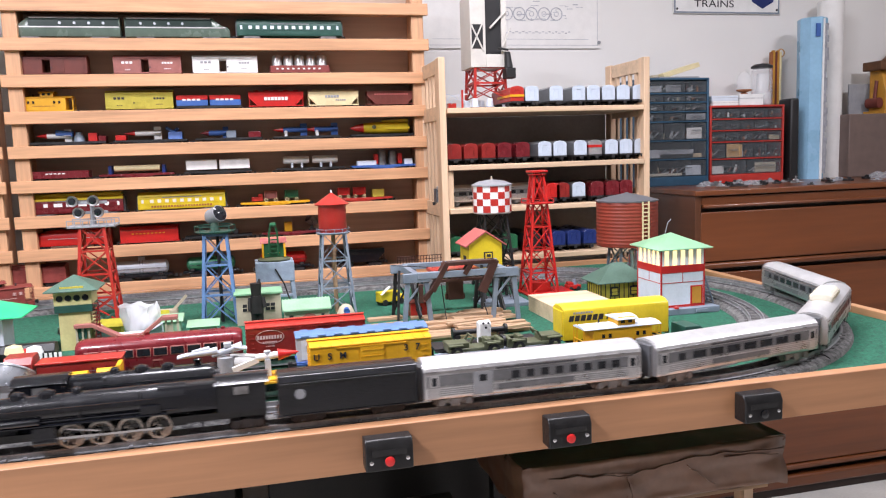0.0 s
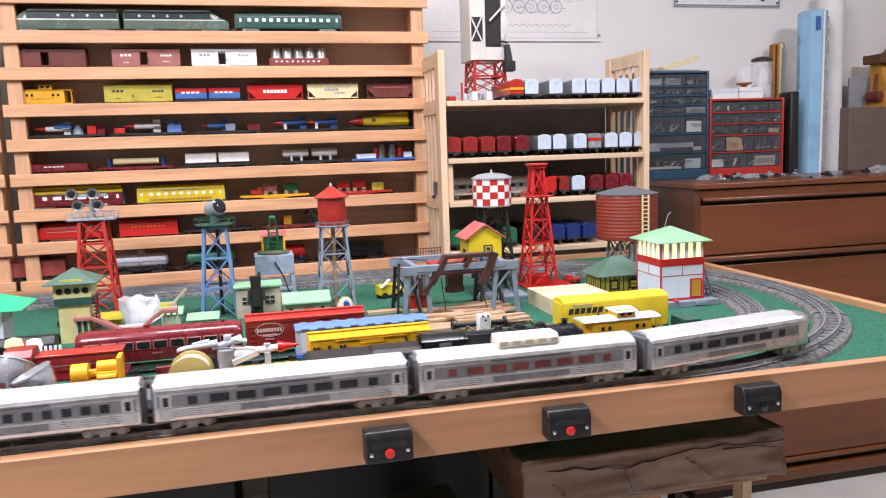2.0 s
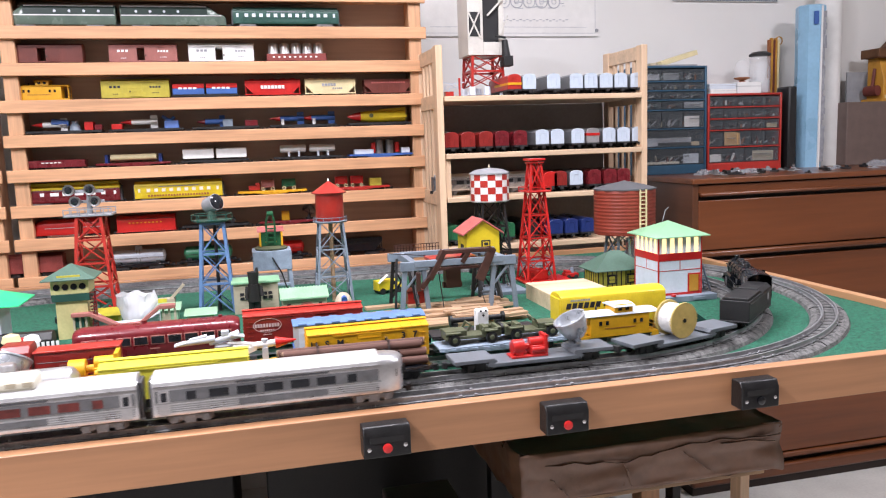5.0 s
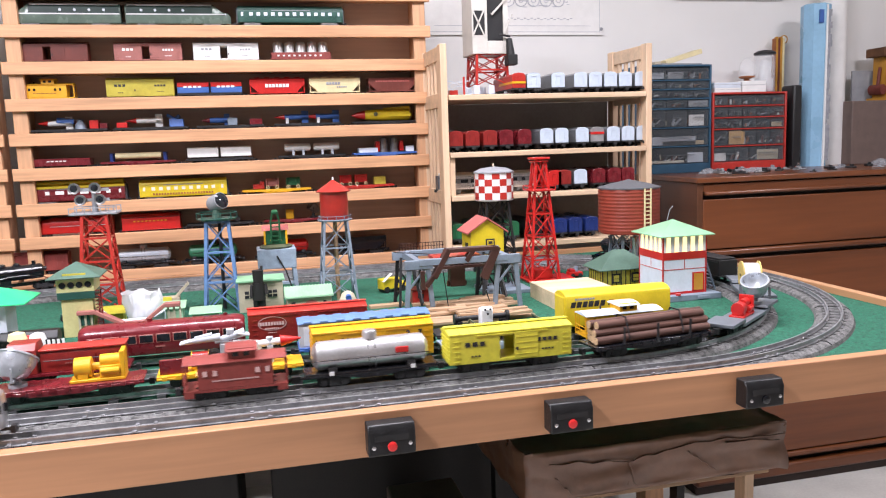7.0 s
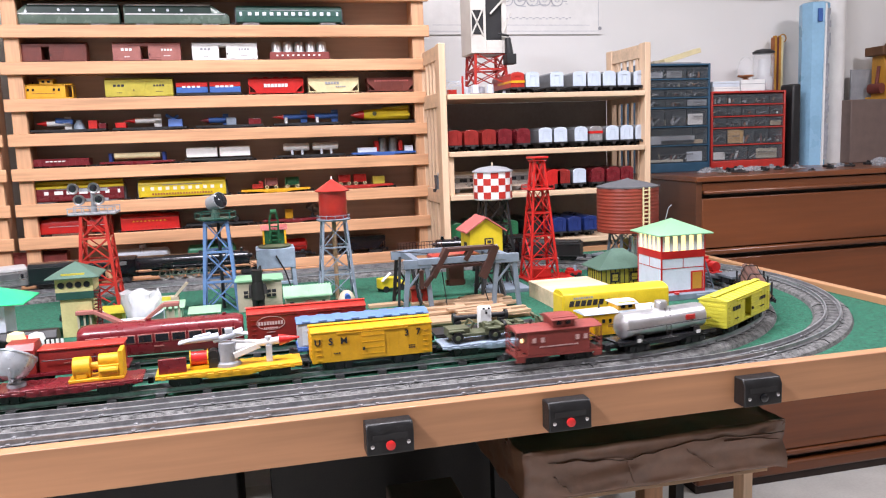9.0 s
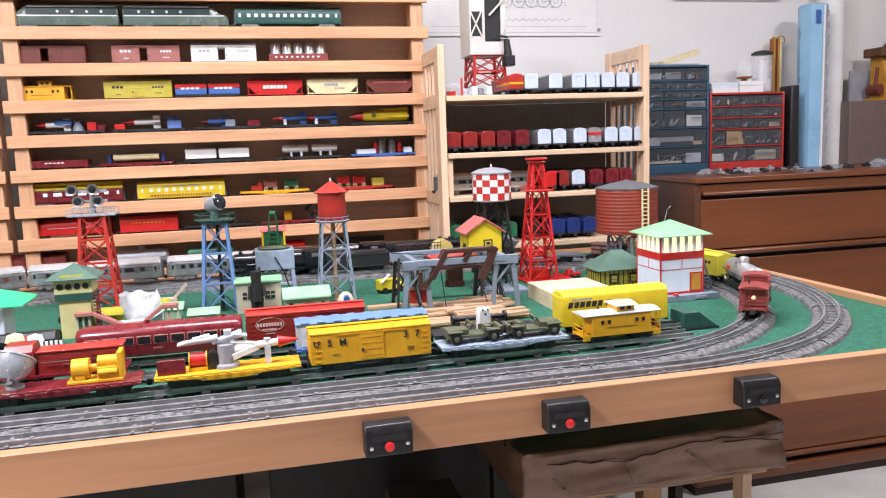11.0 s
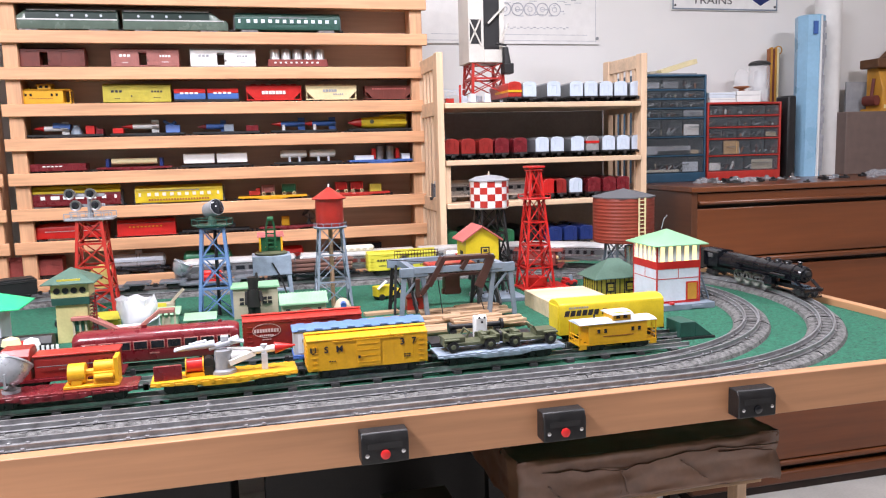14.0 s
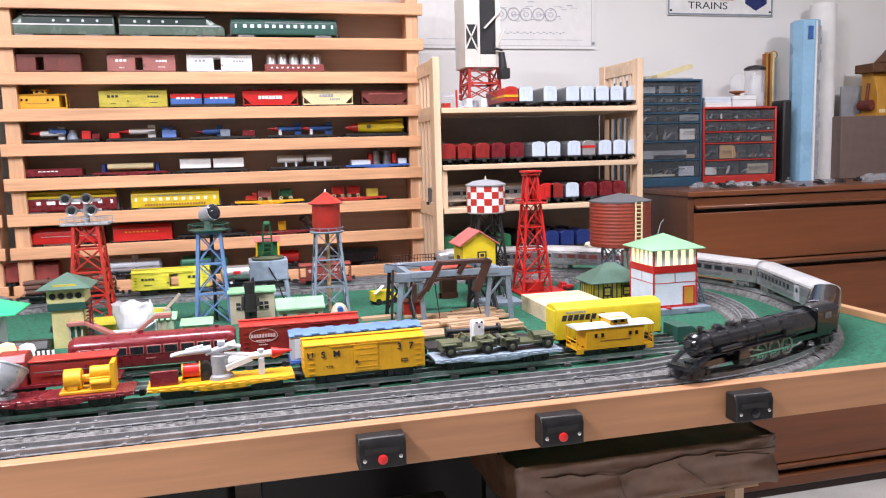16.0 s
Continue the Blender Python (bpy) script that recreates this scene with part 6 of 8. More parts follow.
leg.bar((-0.016, -0.075, 0.04), (0.05, -0.075, 0.04), 0.003).bar((-0.014, -0.05, 0.068), (0.046, -0.05, 0.068), 0.004)
leg.box(-0.03, -0.055, 0.062, 0.055, 0.035, 0.068)
part("trestle", leg, "matte_black", hs)
w0, d0 = 0.037, 0.036
part("wall", Mesh().add([(-w0, -d0, 0.068), (w0, -d0, 0.068), (w0, d0, 0.068), (-w0, d0, 0.068), (-w0, -d0, 0.128), (w0, -d0, 0.128), (w0, d0, 0.128), (-w0, d0, 0.128), (0, -d0, 0.152), (0, d0, 0.152)], [(3, 2, 1, 0), (0, 1, 5, 8, 4), (1, 2, 6, 5), (2, 3, 7, 9, 6), (3, 0, 4, 7), (4, 8, 9, 7), (5, 6, 9, 8)]), "lemon", hs, "bright yellow walls")
part("roof", Mesh().add([(-w0 - 0.009, -d0 - 0.006, 0.1225), (0, -d0 - 0.006, 0.1535), (w0 + 0.009, -d0 - 0.006, 0.1225), (-w0 - 0.009, d0 + 0.008, 0.1225), (0, d0 + 0.008, 0.1535), (w0 + 0.009, d0 + 0.008, 0.1225), (-w0 - 0.009, -d0 - 0.006, 0.1255), (0, -d0 - 0.006, 0.1565), (w0 + 0.009, -d0 - 0.006, 0.1255), (-w0 - 0.009, d0 + 0.008, 0.1255), (0, d0 + 0.008, 0.1565), (w0 + 0.009, d0 + 0.008, 0.1255)], [(0, 3, 4, 1), (1, 4, 5, 2), (6, 7, 10, 9), (7, 8, 11, 10), (0, 1, 7, 6), (1, 2, 8, 7), (3, 9, 10, 4), (4, 10, 11, 5), (0, 6, 9, 3), (2, 5, 11, 8)]), "pink", hs, "faded red roof")
win = part("window", box(-0.004, -d0 - 0.0016, 0.086, 0.016, -d0, 0.110), "ink_dark", hs, "black framed window")
part("pane", Mesh().box(-0.001, -d0 - 0.0024, 0.089, 0.013, -d0 - 0.0014, 0.107), "lemon", win)
part("sash", Mesh().box(0.0015, -d0 - 0.003, 0.091, 0.0105, -d0 - 0.002, 0.0965).box(0.0015, -d0 - 0.003, 0.099, 0.0105, -d0 - 0.002, 0.105), "ink_dark", win)
part("door", box(-w0 - 0.001, -0.012, 0.068, -w0 + 0.001, 0.008, 0.100), "ink_dark", hs)

# gantry with a brown travelling crane
gan = thing("gantry_crane", "grey-blue gantry with a brown toy crane", "crane", pose(0.380, 0.60, DECK))
for x in (-0.090, 0.082):
    fm, rear = Mesh(), Mesh()
    for s in (-1, 1):
        rear.bar((x + s * 0.024, 0.065, 0), (x + s * 0.015, 0.065, 0.094), 0.0065, 0.006)
        rear.bar((x + s * 0.022, 0.02, 0), (x + s * 0.010, 0.055, 0.094), 0.0045)
    rear.bar((x - 0.022, 0.065, 0.012), (x + 0.017, 0.065, 0.075), 0.0035).bar((x + 0.022, 0.065, 0.012), (x - 0.017, 0.065, 0.075), 0.0035)
    rear.bar((x + 0.02, 0.06, 0.01), (x + 0.016, -0.01, 0.09), 0.004).bar((x + 0.02, 0.0, 0.01), (x + 0.016, 0.06, 0.09), 0.004)
    part("rear_frame", rear, "matte_black", gan, "black braced rear legs")
    fm.box(x - 0.026, 0.060, 0.088, x + 0.026, 0.070, 0.105)
    for y in (-0.065,):
        for s in (-1, 1):
            fm.bar((x + s * 0.026, y, 0), (x + s * 0.017, y, 0.096), 0.009, 0.006)
        fm.box(x - 0.026, y - 0.005, 0.088, x + 0.026, y + 0.005, 0.105)
        fm.bar((x - 0.02, y, 0.05), (x + 0.014, y, 0.09), 0.004)
    fm.box(x - 0.006, -0.065, 0.092, x + 0.006, 0.065, 0.105)
    part("end_frame", fm, "steel_grey", gan, "grey-blue end frame", 0.0008)
for y in (-0.065, 0.065):
    part("bridge_beam", box(-0.09, y - 0.006, 0.094, 0.082, y + 0.006, 0.106), "steel_grey", gan, "", 0.0008)
jib = Mesh()
jib.bar((-0.030, -0.062, 0.119), (0.064, -0.062, 0.119), 0.020, 0.007)
jib.bar((-0.062, -0.066, 0.070), (-0.032, -0.064, 0.122), 0.016, 0.010)
jib.bar((0.000, -0.066, 0.098), (0.016, -0.064, 0.120), 0.014, 0.009)
jib.bar((0.034, -0.070, 0.062), (0.062, -0.066, 0.122), 0.016, 0.010)
jib.bar((-0.078, -0.068, 0.055), (-0.058, -0.066, 0.078), 0.010, 0.009).bar((-0.084, -0.07, 0.05), (-0.084, -0.07, 0.085), 0.008, 0.008)
jib.bar((-0.030, -0.02, 0.113), (0.060, -0.02, 0.113), 0.016, 0.005)
part("jib", jib, "jib", gan, "dark brown riveted jib", 0.0006)
part("trolley", Mesh().box(-0.05, -0.02, 0.095, 0.045, 0.03, 0.101), "tin_red", gan, "red trolley deck")
for k in range(9):
    part("walkway_slat", box(-0.045 + k * 0.011, -0.03, 0.080, -0.039 + k * 0.011, 0.03, 0.083), "jib", gan)
for y in (-0.03, 0.03):
    part("walkway_beam", Mesh().bar((-0.05, y, 0.0815), (0.05, y, 0.0815), 0.005), "jib", gan)
part("hoist", box(-0.016, -0.012, 0.040, 0.014, 0.012, 0.080), "jib", gan, "dark hanging hoist", 0.001)
part("drum", Mesh().rod((-0.02, 0, 0.045), (0.018, 0, 0.045), 0.006, n=10), "jib", gan)
wires = Mesh()
for a0, a1 in (((-0.04, -0.05, 0.08), (-0.034, -0.06, 0.01)), ((-0.034, -0.06, 0.01), (-0.042, -0.06, 0.0)), ((0.040, -0.06, 0.04), (0.052, -0.06, 0.0)), ((-0.06, -0.03, 0.11), (-0.13, -0.03, 0.118))):
    wires.bar(a0, a1, 0.0016)
part("cable", wires, "truck", gan)
mesh_r = Mesh()
for k in range(16):
    mesh_r.bar((-0.10 + k * 0.006, 0.07, 0.106), (-0.10 + k * 0.006, 0.07, 0.120), 0.0012)
mesh_r.bar((-0.10, 0.07, 0.120), (-0.008, 0.07, 0.120), 0.0014).bar((-0.10, 0.07, 0.113), (-0.008, 0.07, 0.113), 0.0012)
part("railing", mesh_r, "jib", gan, "fine dark railing")
hut = thing("red_hut", "tiny red tin hut under the gantry", "building", pose(0.315, 0.655, DECK))
part("wall", box(-0.017, -0.012, 0, 0.017, 0.012, 0.028), "tin_red", hut, "", 0.0006)
part("window", box(-0.006, -0.0132, 0.012, 0.006, -0.0115, 0.020), "ink_dark", hut)
part("roof", four_roof(0.017, 0.012, 0.028, 0.036, 0.003), "brown", hut)

rnd = random.Random(21)
for k in range(34):
    row = k % 12
    lift = (0.0, 0.0052, 0.0104)[k // 12]
    x, y = rnd.uniform(0.325, 0.445), 0.435 + row * 0.0175 + rnd.uniform(-0.002, 0.002)
    pl = thing("lumber_plank", "rough little wooden plank stacked under the gantry", "plank", pose(x, y, DECK + lift, 0, 0, rnd.uniform(-3, 3) * (1 + 2 * (k // 12))), "lumber planks")
    l, w = rnd.uniform(0.035, 0.062) if k > 11 else rnd.uniform(0.055, 0.075), rnd.uniform(0.006, 0.0083)
    part("board", box(-l, -w, 0, l, w, 0.005), "plank", pl, "", 0.0005)
for x, y in ((0.238, 0.58), (0.245, 0.64)):
    pl = thing("lumber_plank", "rough little wooden plank lying on the felt", "plank", pose(x, y, DECK, 0, 0, 4), "lumber planks")
    part("board", box(-0.035, -0.009, 0, 0.035, 0.009, 0.006), "plank", pl, "", 0.0005)

plat = thing("plywood_platform", "raw plywood platform box with open front", "platform", pose(0.54, 0.455, DECK))
part("top", box(0, 0, 0.024, 0.13, 0.17, 0.031), "plywood", plat, "", 0.0006)
part("side", box(0, 0.004, 0, 0.006, 0.166, 0.024), "plywood", plat)
part("side", box(0.124, 0.004, 0, 0.13, 0.166, 0.024), "plywood", plat)
part("back", box(0.006, 0.16, 0, 0.124, 0.166, 0.024), "plywood", plat)

# red-roofed tank on grey legs
wt = thing("water_tower", "red tank with pointed roof on grey lattice legs", "water tower", pose(0.163, 0.76, DECK))
p, b = lattice(0.036, 0.023, 0.168, 3, 0.0042)
put_lattice(wt, "steel_grey", p, b)
part("riser", Mesh().rod((0, 0, 0), (0, 0, 0.17), 0.0045, n=10), "plank", wt, "brown centre pipe")
part("balcony", Mesh().lathe([(0.001, 0.166), (0.034, 0.166), (0.036, 0.169), (0.033, 0.170), (0.001, 0.170)], 24), "steel_grey", wt)
rr = Mesh().ring((0, 0, 0.177), (0, 0, 1), 0.034, 0.0012, 20)
for k in range(12):
    a = k * math.pi / 6
    rr.bar((0.034 * math.cos(a), 0.034 * math.sin(a), 0.169), (0.034 * math.cos(a), 0.034 * math.sin(a), 0.177), 0.0012)
part("railing", rr, "steel_grey", wt)
part("tank", Mesh().lathe([(0.001, 0.170), (0.028, 0.170), (0.029, 0.172), (0.029, 0.228), (0.001, 0.228)], 30), "tin_red", wt, "red barrel")
part("roof", Mesh().lathe([(0.035, 0.226), (0.036, 0.228), (0.018, 0.240), (0.003, 0.250), (0.001, 0.252)], 30), "tin_red", wt, "pointed red roof")
part("finial", Mesh().rod((0, 0, 0.248), (0, 0, 0.257), 0.0025, 0.001, 8), "white", wt)

# blue floodlight tower
bt = thing("searchlight_tower", "light blue lattice tower with green lamp deck", "tower", pose(-0.072, 0.755, DECK))
p, b = lattice(0.033, 0.021, 0.178, 3, 0.006)
put_lattice(bt, "light_blue", p, b)
part("mast", Mesh().rod((0.004, 0, 0), (0.004, 0, 0.18), 0.0035, n=8), "matte_black", bt, "black centre pipe")
part("deck", Mesh().lathe([(0.001, 0.178), (0.038, 0.182), (0.040, 0.185), (0.001, 0.185)], 8), "dark_green", bt, "green octagonal deck")
rr = Mesh().ring((0, 0, 0.196), (0, 0, 1), 0.039, 0.0018, 8)
for k in range(8):
    a = k * math.pi / 4
    rr.bar((0.039 * math.cos(a), 0.039 * math.sin(a), 0.184), (0.039 * math.cos(a), 0.039 * math.sin(a), 0.196), 0.0016)
part("railing", rr, "dark_green", bt)
part("lamp_foot", Mesh().rod((0, 0, 0.185), (0, 0, 0.205), 0.009, 0.007, 12), "roof_green", bt)
part("lamp", Mesh().lathe([(0.001, -0.019), (0.012, -0.018), (0.0155, -0.013), (0.016, 0.011), (0.0168, 0.012), (0.0168, 0.015), (0.001, 0.016)], 22), "grey", bt, "round grey search lamp", 0, pose(0.002, 0, 0.216, 0, 72, 312))
part("lens", Mesh().lathe([(0.0155, 0.0158), (0.010, 0.0185), (0.001, 0.0195)], 22), "glass_dark", bt, "dark lens", 0, pose(0.002, 0, 0.216, 0, 72, 312))

# red floodlight tower with four lamps
rt = thing("floodlight_tower", "red lattice tower with four grey floodlights", "tower", pose(-0.322, 0.90, DECK))
p, b = lattice(0.038, 0.023, 0.195, 4, 0.006)
put_lattice(rt, "tin_red", p, b)
part("deck", Mesh().box(-0.047, -0.03, 0.195, 0.047, 0.03, 0.200), "grey", rt, "grey lamp deck", 0.001)
for y in (-0.03, 0.03):
    rr = Mesh().bar((-0.047, y, 0.210), (0.047, y, 0.210), 0.0022)
    for x in np.linspace(-0.046, 0.046, 7):
        rr.bar((x, y, 0.199), (x, y, 0.210), 0.0018)
    part("railing", rr, "grey", rt)
part("lamp_mast", Mesh().rod((0, 0, 0.2), (0, 0, 0.252), 0.006, 0.004, 8).bar((-0.03, 0, 0.225), (0.03, 0, 0.225), 0.006).bar((-0.03, 0.0, 0.246), (0.03, 0.0, 0.246), 0.006), "grey", rt)
for x, z in ((-0.024, 0.226), (0.014, 0.226), (-0.034, 0.250), (0.006, 0.250)):
    part("floodlight", Mesh().lathe([(0.001, -0.014), (0.007, -0.012), (0.0105, -0.002), (0.0115, 0.004), (0.0115, 0.006), (0.009, 0.0055), (0.004, 0.001), (0.001, 0)], 18), "truck_grey", rt, "round grey floodlight", 0, pose(x, -0.012, z, 90, 0, -12))
    part("lens", Mesh().rod((x - 0.001, -0.0165, z), (x - 0.001, -0.018, z), 0.0075, 0.003, 14), "glass_dark", rt)

# green-roofed watch tower
wtw = thing("watch_tower", "pale yellow watch tower with dark green roof", "building", pose(-0.312, 0.625, DECK))
part("wall", Mesh().prism([(-0.024, 0), (-0.022, 0.068), (0.022, 0.068), (0.024, 0)], -0.026, 0.026), "pale_yellow", wtw, "pale yellow lower walls", 0.0006)
part("green_band", box(-0.031, -0.027, 0.068, 0.031, 0.027, 0.081), "dark_green", wtw, "dark green band", 0.0006)
part("cabin", box(-0.031, -0.027, 0.081, 0.031, 0.027, 0.106), "pale_yellow", wtw, "", 0.0006)
for x in (-0.021, -0.007, 0.007, 0.021):
    part("window", Mesh().rod((x, -0.0285, 0.094), (x, -0.026, 0.094), 0.0055, n=12), "glass_dark", wtw)
part("door", box(0.004, -0.0262, 0.020, 0.018, -0.0225, 0.042), "dark_green", wtw)
part("roof", four_roof(0.031, 0.027, 0.106, 0.132, 0.013), "roof_green", wtw, "dark green hipped roof", 0.0005)
part("sign_board", box(-0.018, -0.034, 0.1085, 0.020, -0.0325, 0.1150), "faded_yellow", wtw)
st = Mesh()
for k in range(12):
    st.box(0.030, -0.026, 0.012 + k * 0.0062, 0.041, -0.012, 0.0132 + k * 0.0062)
st.bar((0.030, -0.027, 0.0), (0.041, -0.027, 0.084), 0.0018).bar((0.041, -0.027, 0.0), (0.041, -0.027, 0.084), 0.0018)
part("stair", st, "maroon", wtw, "dark red stair")

# grey trestle loader with green crane cab
ld = thing("crane_loader", "grey trestle tower with green and red crane cab", "crane", pose(0.043, 0.87, DECK))
for x in (-0.036, 0.036):
    for y in (-0.03, 0.03):
        part("leg", Mesh().bar((x * 1.12, y * 1.1, 0), (x, y, 0.063), 0.008), "slate", ld, "grey trestle leg", 0.0008)
part("platform", box(-0.041, -0.036, 0.062, 0.041, 0.036, 0.104), "slate", ld, "grey trestle head", 0.0008)
part("crossbar", Mesh().bar((-0.036, -0.033, 0.03), (0.036, -0.033, 0.03), 0.006), "slate", ld, "", 0.0008)
part("turntable", Mesh().lathe([(0.001, 0.104), (0.034, 0.104), (0.036, 0.108), (0.024, 0.113), (0.001, 0.113)], 22), "olive", ld)
cabm = Mesh().box(-0.023, -0.018, 0.113, 0.023, 0.02, 0.146)
part("cab", cabm, "green", ld, "dark green cab", 0.0008)
part("cab_trim", Mesh().bar((-0.023, -0.019, 0.113), (-0.023, -0.019, 0.147), 0.004).bar((0.023, -0.019, 0.113), (0.023, -0.019, 0.147), 0.004).bar((-0.012, -0.019, 0.122), (0.012, -0.019, 0.122), 0.002), "yellow", ld)
part("cab_roof", Mesh().prism([(-0.022, 0.144), (-0.02, 0.149), (0, 0.154), (0.02, 0.149), (0.024, 0.144)], -0.028, 0.028), "pink", ld, "faded red roof")
boom = Mesh()
for s in (-0.009, 0.009):
    boom.bar((s, -0.020, 0.116), (s, -0.033, 0.165), 0.004).bar((s, -0.033, 0.165), (s * 0.5, -0.04, 0.185), 0.004)
for k in range(5):
    boom.bar((-0.009, -0.021 - k * 0.0026, 0.122 + k * 0.010), (0.009, -0.021 - k * 0.0026, 0.122 + k * 0.010), 0.0026)
boom.rod((-0.006, -0.04, 0.185), (0.006, -0.04, 0.185), 0.005, n=10)
part("boom", boom, "green", ld, "green crane boom")
part("hose", Mesh().bar((0.0, -0.038, 0.09), (0.018, -0.036, 0.055), 0.003).bar((0.018, -0.036, 0.055), (0.03, -0.036, 0.012), 0.003), "truck", ld)

# low buildings
bg = thing("beige_station", "beige tin building with thin green roof edge", "building", pose(0.004, 0.725, DECK))
part("wall", box(-0.043, -0.03, 0, 0.043, 0.03, 0.060), "beige", bg, "", 0.0006)
part("roof", box(-0.047, -0.034, 0.060, 0.047, 0.034, 0.064), "mint_roof", bg, "light green roof slab", 0.0006)
for x in (-0.022, 0.022):
    w = part("window", box(x - 0.009, -0.0312, 0.028, x + 0.009, -0.029, 0.042), "ink_dark", bg)
    part("sash", Mesh().box(x - 0.0095, -0.0322, 0.0342, x + 0.0095, -0.031, 0.0356).box(x - 0.0008, -0.0322, 0.028, x + 0.0008, -0.031, 0.042), "beige", w)
mn = thing("mint_roof_station", "beige tin building with ribbed mint-green roof", "building", pose(0.095, 0.685, DECK))
part("wall", box(-0.043, -0.026, 0, 0.043, 0.026, 0.030), "beige", mn, "", 0.0005)
mn_roof = part("roof", Mesh().prism([(-0.034, 0.029), (-0.034, 0.0315), (0.0, 0.0475), (0.034, 0.0315), (0.034, 0.029)], -0.047, 0.047), "mint", mn, "ribbed mint roof")
for x in np.arange(-0.045, 0.046, 0.006):
    part("rib", Mesh().bar((x, -0.034, 0.0322), (x, 0, 0.0482), 0.0016), "mint", mn_roof)
for x, w in ((-0.031, 0.008), (0.030, 0.006)):
    part("window", box(x - w / 2, -0.0272, 0.006, x + w / 2, -0.0255, 0.020), "ink_dark", mn)
part("arch", Mesh().rod((0.004, -0.0275, 0.004), (0.004, -0.0255, 0.004), 0.018, n=24), "rose", mn, "dull red round arch")
gu = thing("wayside_station", "low station with sloping dusty red roof edges", "building", pose(-0.225, 0.605, DECK) @ Matrix.Diagonal((1, 1, 1.35, 1)))
part("wall", Mesh().add([(-0.055, 0, 0), (0.055, 0, 0), (0.055, 0, 0.024), (0.03, 0, 0.014), (-0.03, 0, 0.014), (-0.055, 0, 0.030), (-0.055, 0.03, 0), (0.055, 0.03, 0), (0.055, 0.03, 0.024), (0.03, 0.03, 0.014), (-0.03, 0.03, 0.014), (-0.055, 0.03, 0.030)], [(0, 1, 2, 3, 4, 5), (11, 10, 9, 8, 7, 6), (0, 6, 7, 1), (1, 7, 8, 2), (2, 8, 9, 3), (3, 9, 10, 4), (4, 10, 11, 5), (5, 11, 6, 0)]), "ice", gu, "whitish walls")
rl = Mesh()
for a0, a1 in (((-0.088, 0.032), (-0.058, 0.032)), ((-0.058, 0.032), (-0.012, 0.012)), ((-0.012, 0.012), (0.022, 0.013)), ((0.022, 0.013), (0.058, 0.034)), ((0.058, 0.034), (0.085, 0.034))):
    rl.bar((a0[0], -0.004, a0[1]), (a1[0], -0.004, a1[1]), 0.02, 0.005)
part("roof", rl, "rose", gu, "dusty red roof edge", 0.0006)
bars(gu, 0.0, -0.0002, 0.006, 0.04, 0.0045, 8, "rose", -1)
for x in (-0.085, -0.075, -0.065, 0.064, 0.074, 0.084):
    part("post", box(x - 0.0018, -0.008, 0, x + 0.0018, -0.004, 0.031), "beige", gu)
bag = thing("plastic_bag", "white translucent bag standing on the layout", "bag", pose(-0.213, 0.665, DECK))
part("film", film_bag(0.023, 0.036, 0.062, 2.0), "film", bag, "crumpled white film")
part("contents", film_bag(0.018, 0.024, 0.040, 5.0), "film", bag)
fg = thing("black_figure", "dark standing toy mascot shape with a blue patch", "figurine", pose(0.0, 0.675, DECK))
fgm = Mesh()
fgm.rod((-0.006, 0, 0), (-0.005, 0, 0.03), 0.006, 0.007, 10).rod((0.006, 0, 0), (0.005, 0, 0.03), 0.006, 0.007, 10).rod((0, 0, 0.028), (0, 0, 0.062), 0.013, 0.011, 12).rod((0, 0, 0.06), (0, 0, 0.086), 0.009, 0.011, 12).rod((-0.012, 0, 0.058), (-0.014, -0.004, 0.035), 0.004, 0.004, 8).rod((0.012, 0, 0.058), (0.015, -0.004, 0.038), 0.004, 0.004, 8).rod((0.006, 0, 0.084), (0.008, 0, 0.094), 0.004, 0.002, 8)
part("shape", fgm, "near_black", fg)
fc = thing("cream_cone", "cream rounded cone with a small blue patch", "figurine", pose(0.17, 0.655, DECK))
part("cone", Mesh().lathe([(0.021, 0), (0.020, 0.012), (0.012, 0.030), (0.006, 0.035), (0.001, 0.036)], 20), "beige", fc)
part("patch", Mesh().rod((0.0, -0.019, 0.024), (0.0, -0.009, 0.026), 0.006, n=10).bar((0.0, -0.021, 0.006), (0.0, -0.017, 0.022), 0.006), "blue", fc, "small blue patch")
for x, y, w, h, m in ((-0.10, 0.655, 0.030, 0.024, "mint"), (-0.165, 0.705, 0.026, 0.030, "mint"), (-0.27, 0.70, 0.024, 0.030, "lime_yellow")):
    s = thing("loading_shed", "little mint green tin shed on the felt", "building", pose(x, y, DECK), "tin sheds")
    part("wall", box(-w * 0.8, -0.018, 0, w * 0.8, 0.018, h * 0.7), m, s, "", 0.0006)
    part("roof", Mesh().prism([(-0.022, h * 0.68), (-0.022, h * 0.74), (0.02, h), (0.022, h * 0.97), (0.022, h * 0.68)], -w, w), m, s, "", 0.0005)
    part("door", box(-w * 0.3, -0.0192, 0, w * 0.2, -0.0175, h * 0.5), "beige", s)
cnv = thing("conveyor", "grey-brown toy conveyor on yellow wheels", "machine", pose(-0.155, 0.77, DECK))
part("frame", Mesh().bar((-0.03, 0, 0.006), (0.018, 0, 0.056), 0.014, 0.005).box(-0.05, -0.012, 0.006, 0.0, 0.012, 0.030), "beige", cnv)
part("panel", Mesh().box(-0.055, -0.013, 0.010, -0.015, -0.011, 0.032), "lime_yellow", cnv)
part("wheel", Mesh().rod((-0.042, -0.016, 0.012), (-0.042, 0.016, 0.012), 0.011, n=14).rod((-0.018, -0.016, 0.012), (-0.018, 0.016, 0.012), 0.011, n=14), "olive", cnv)
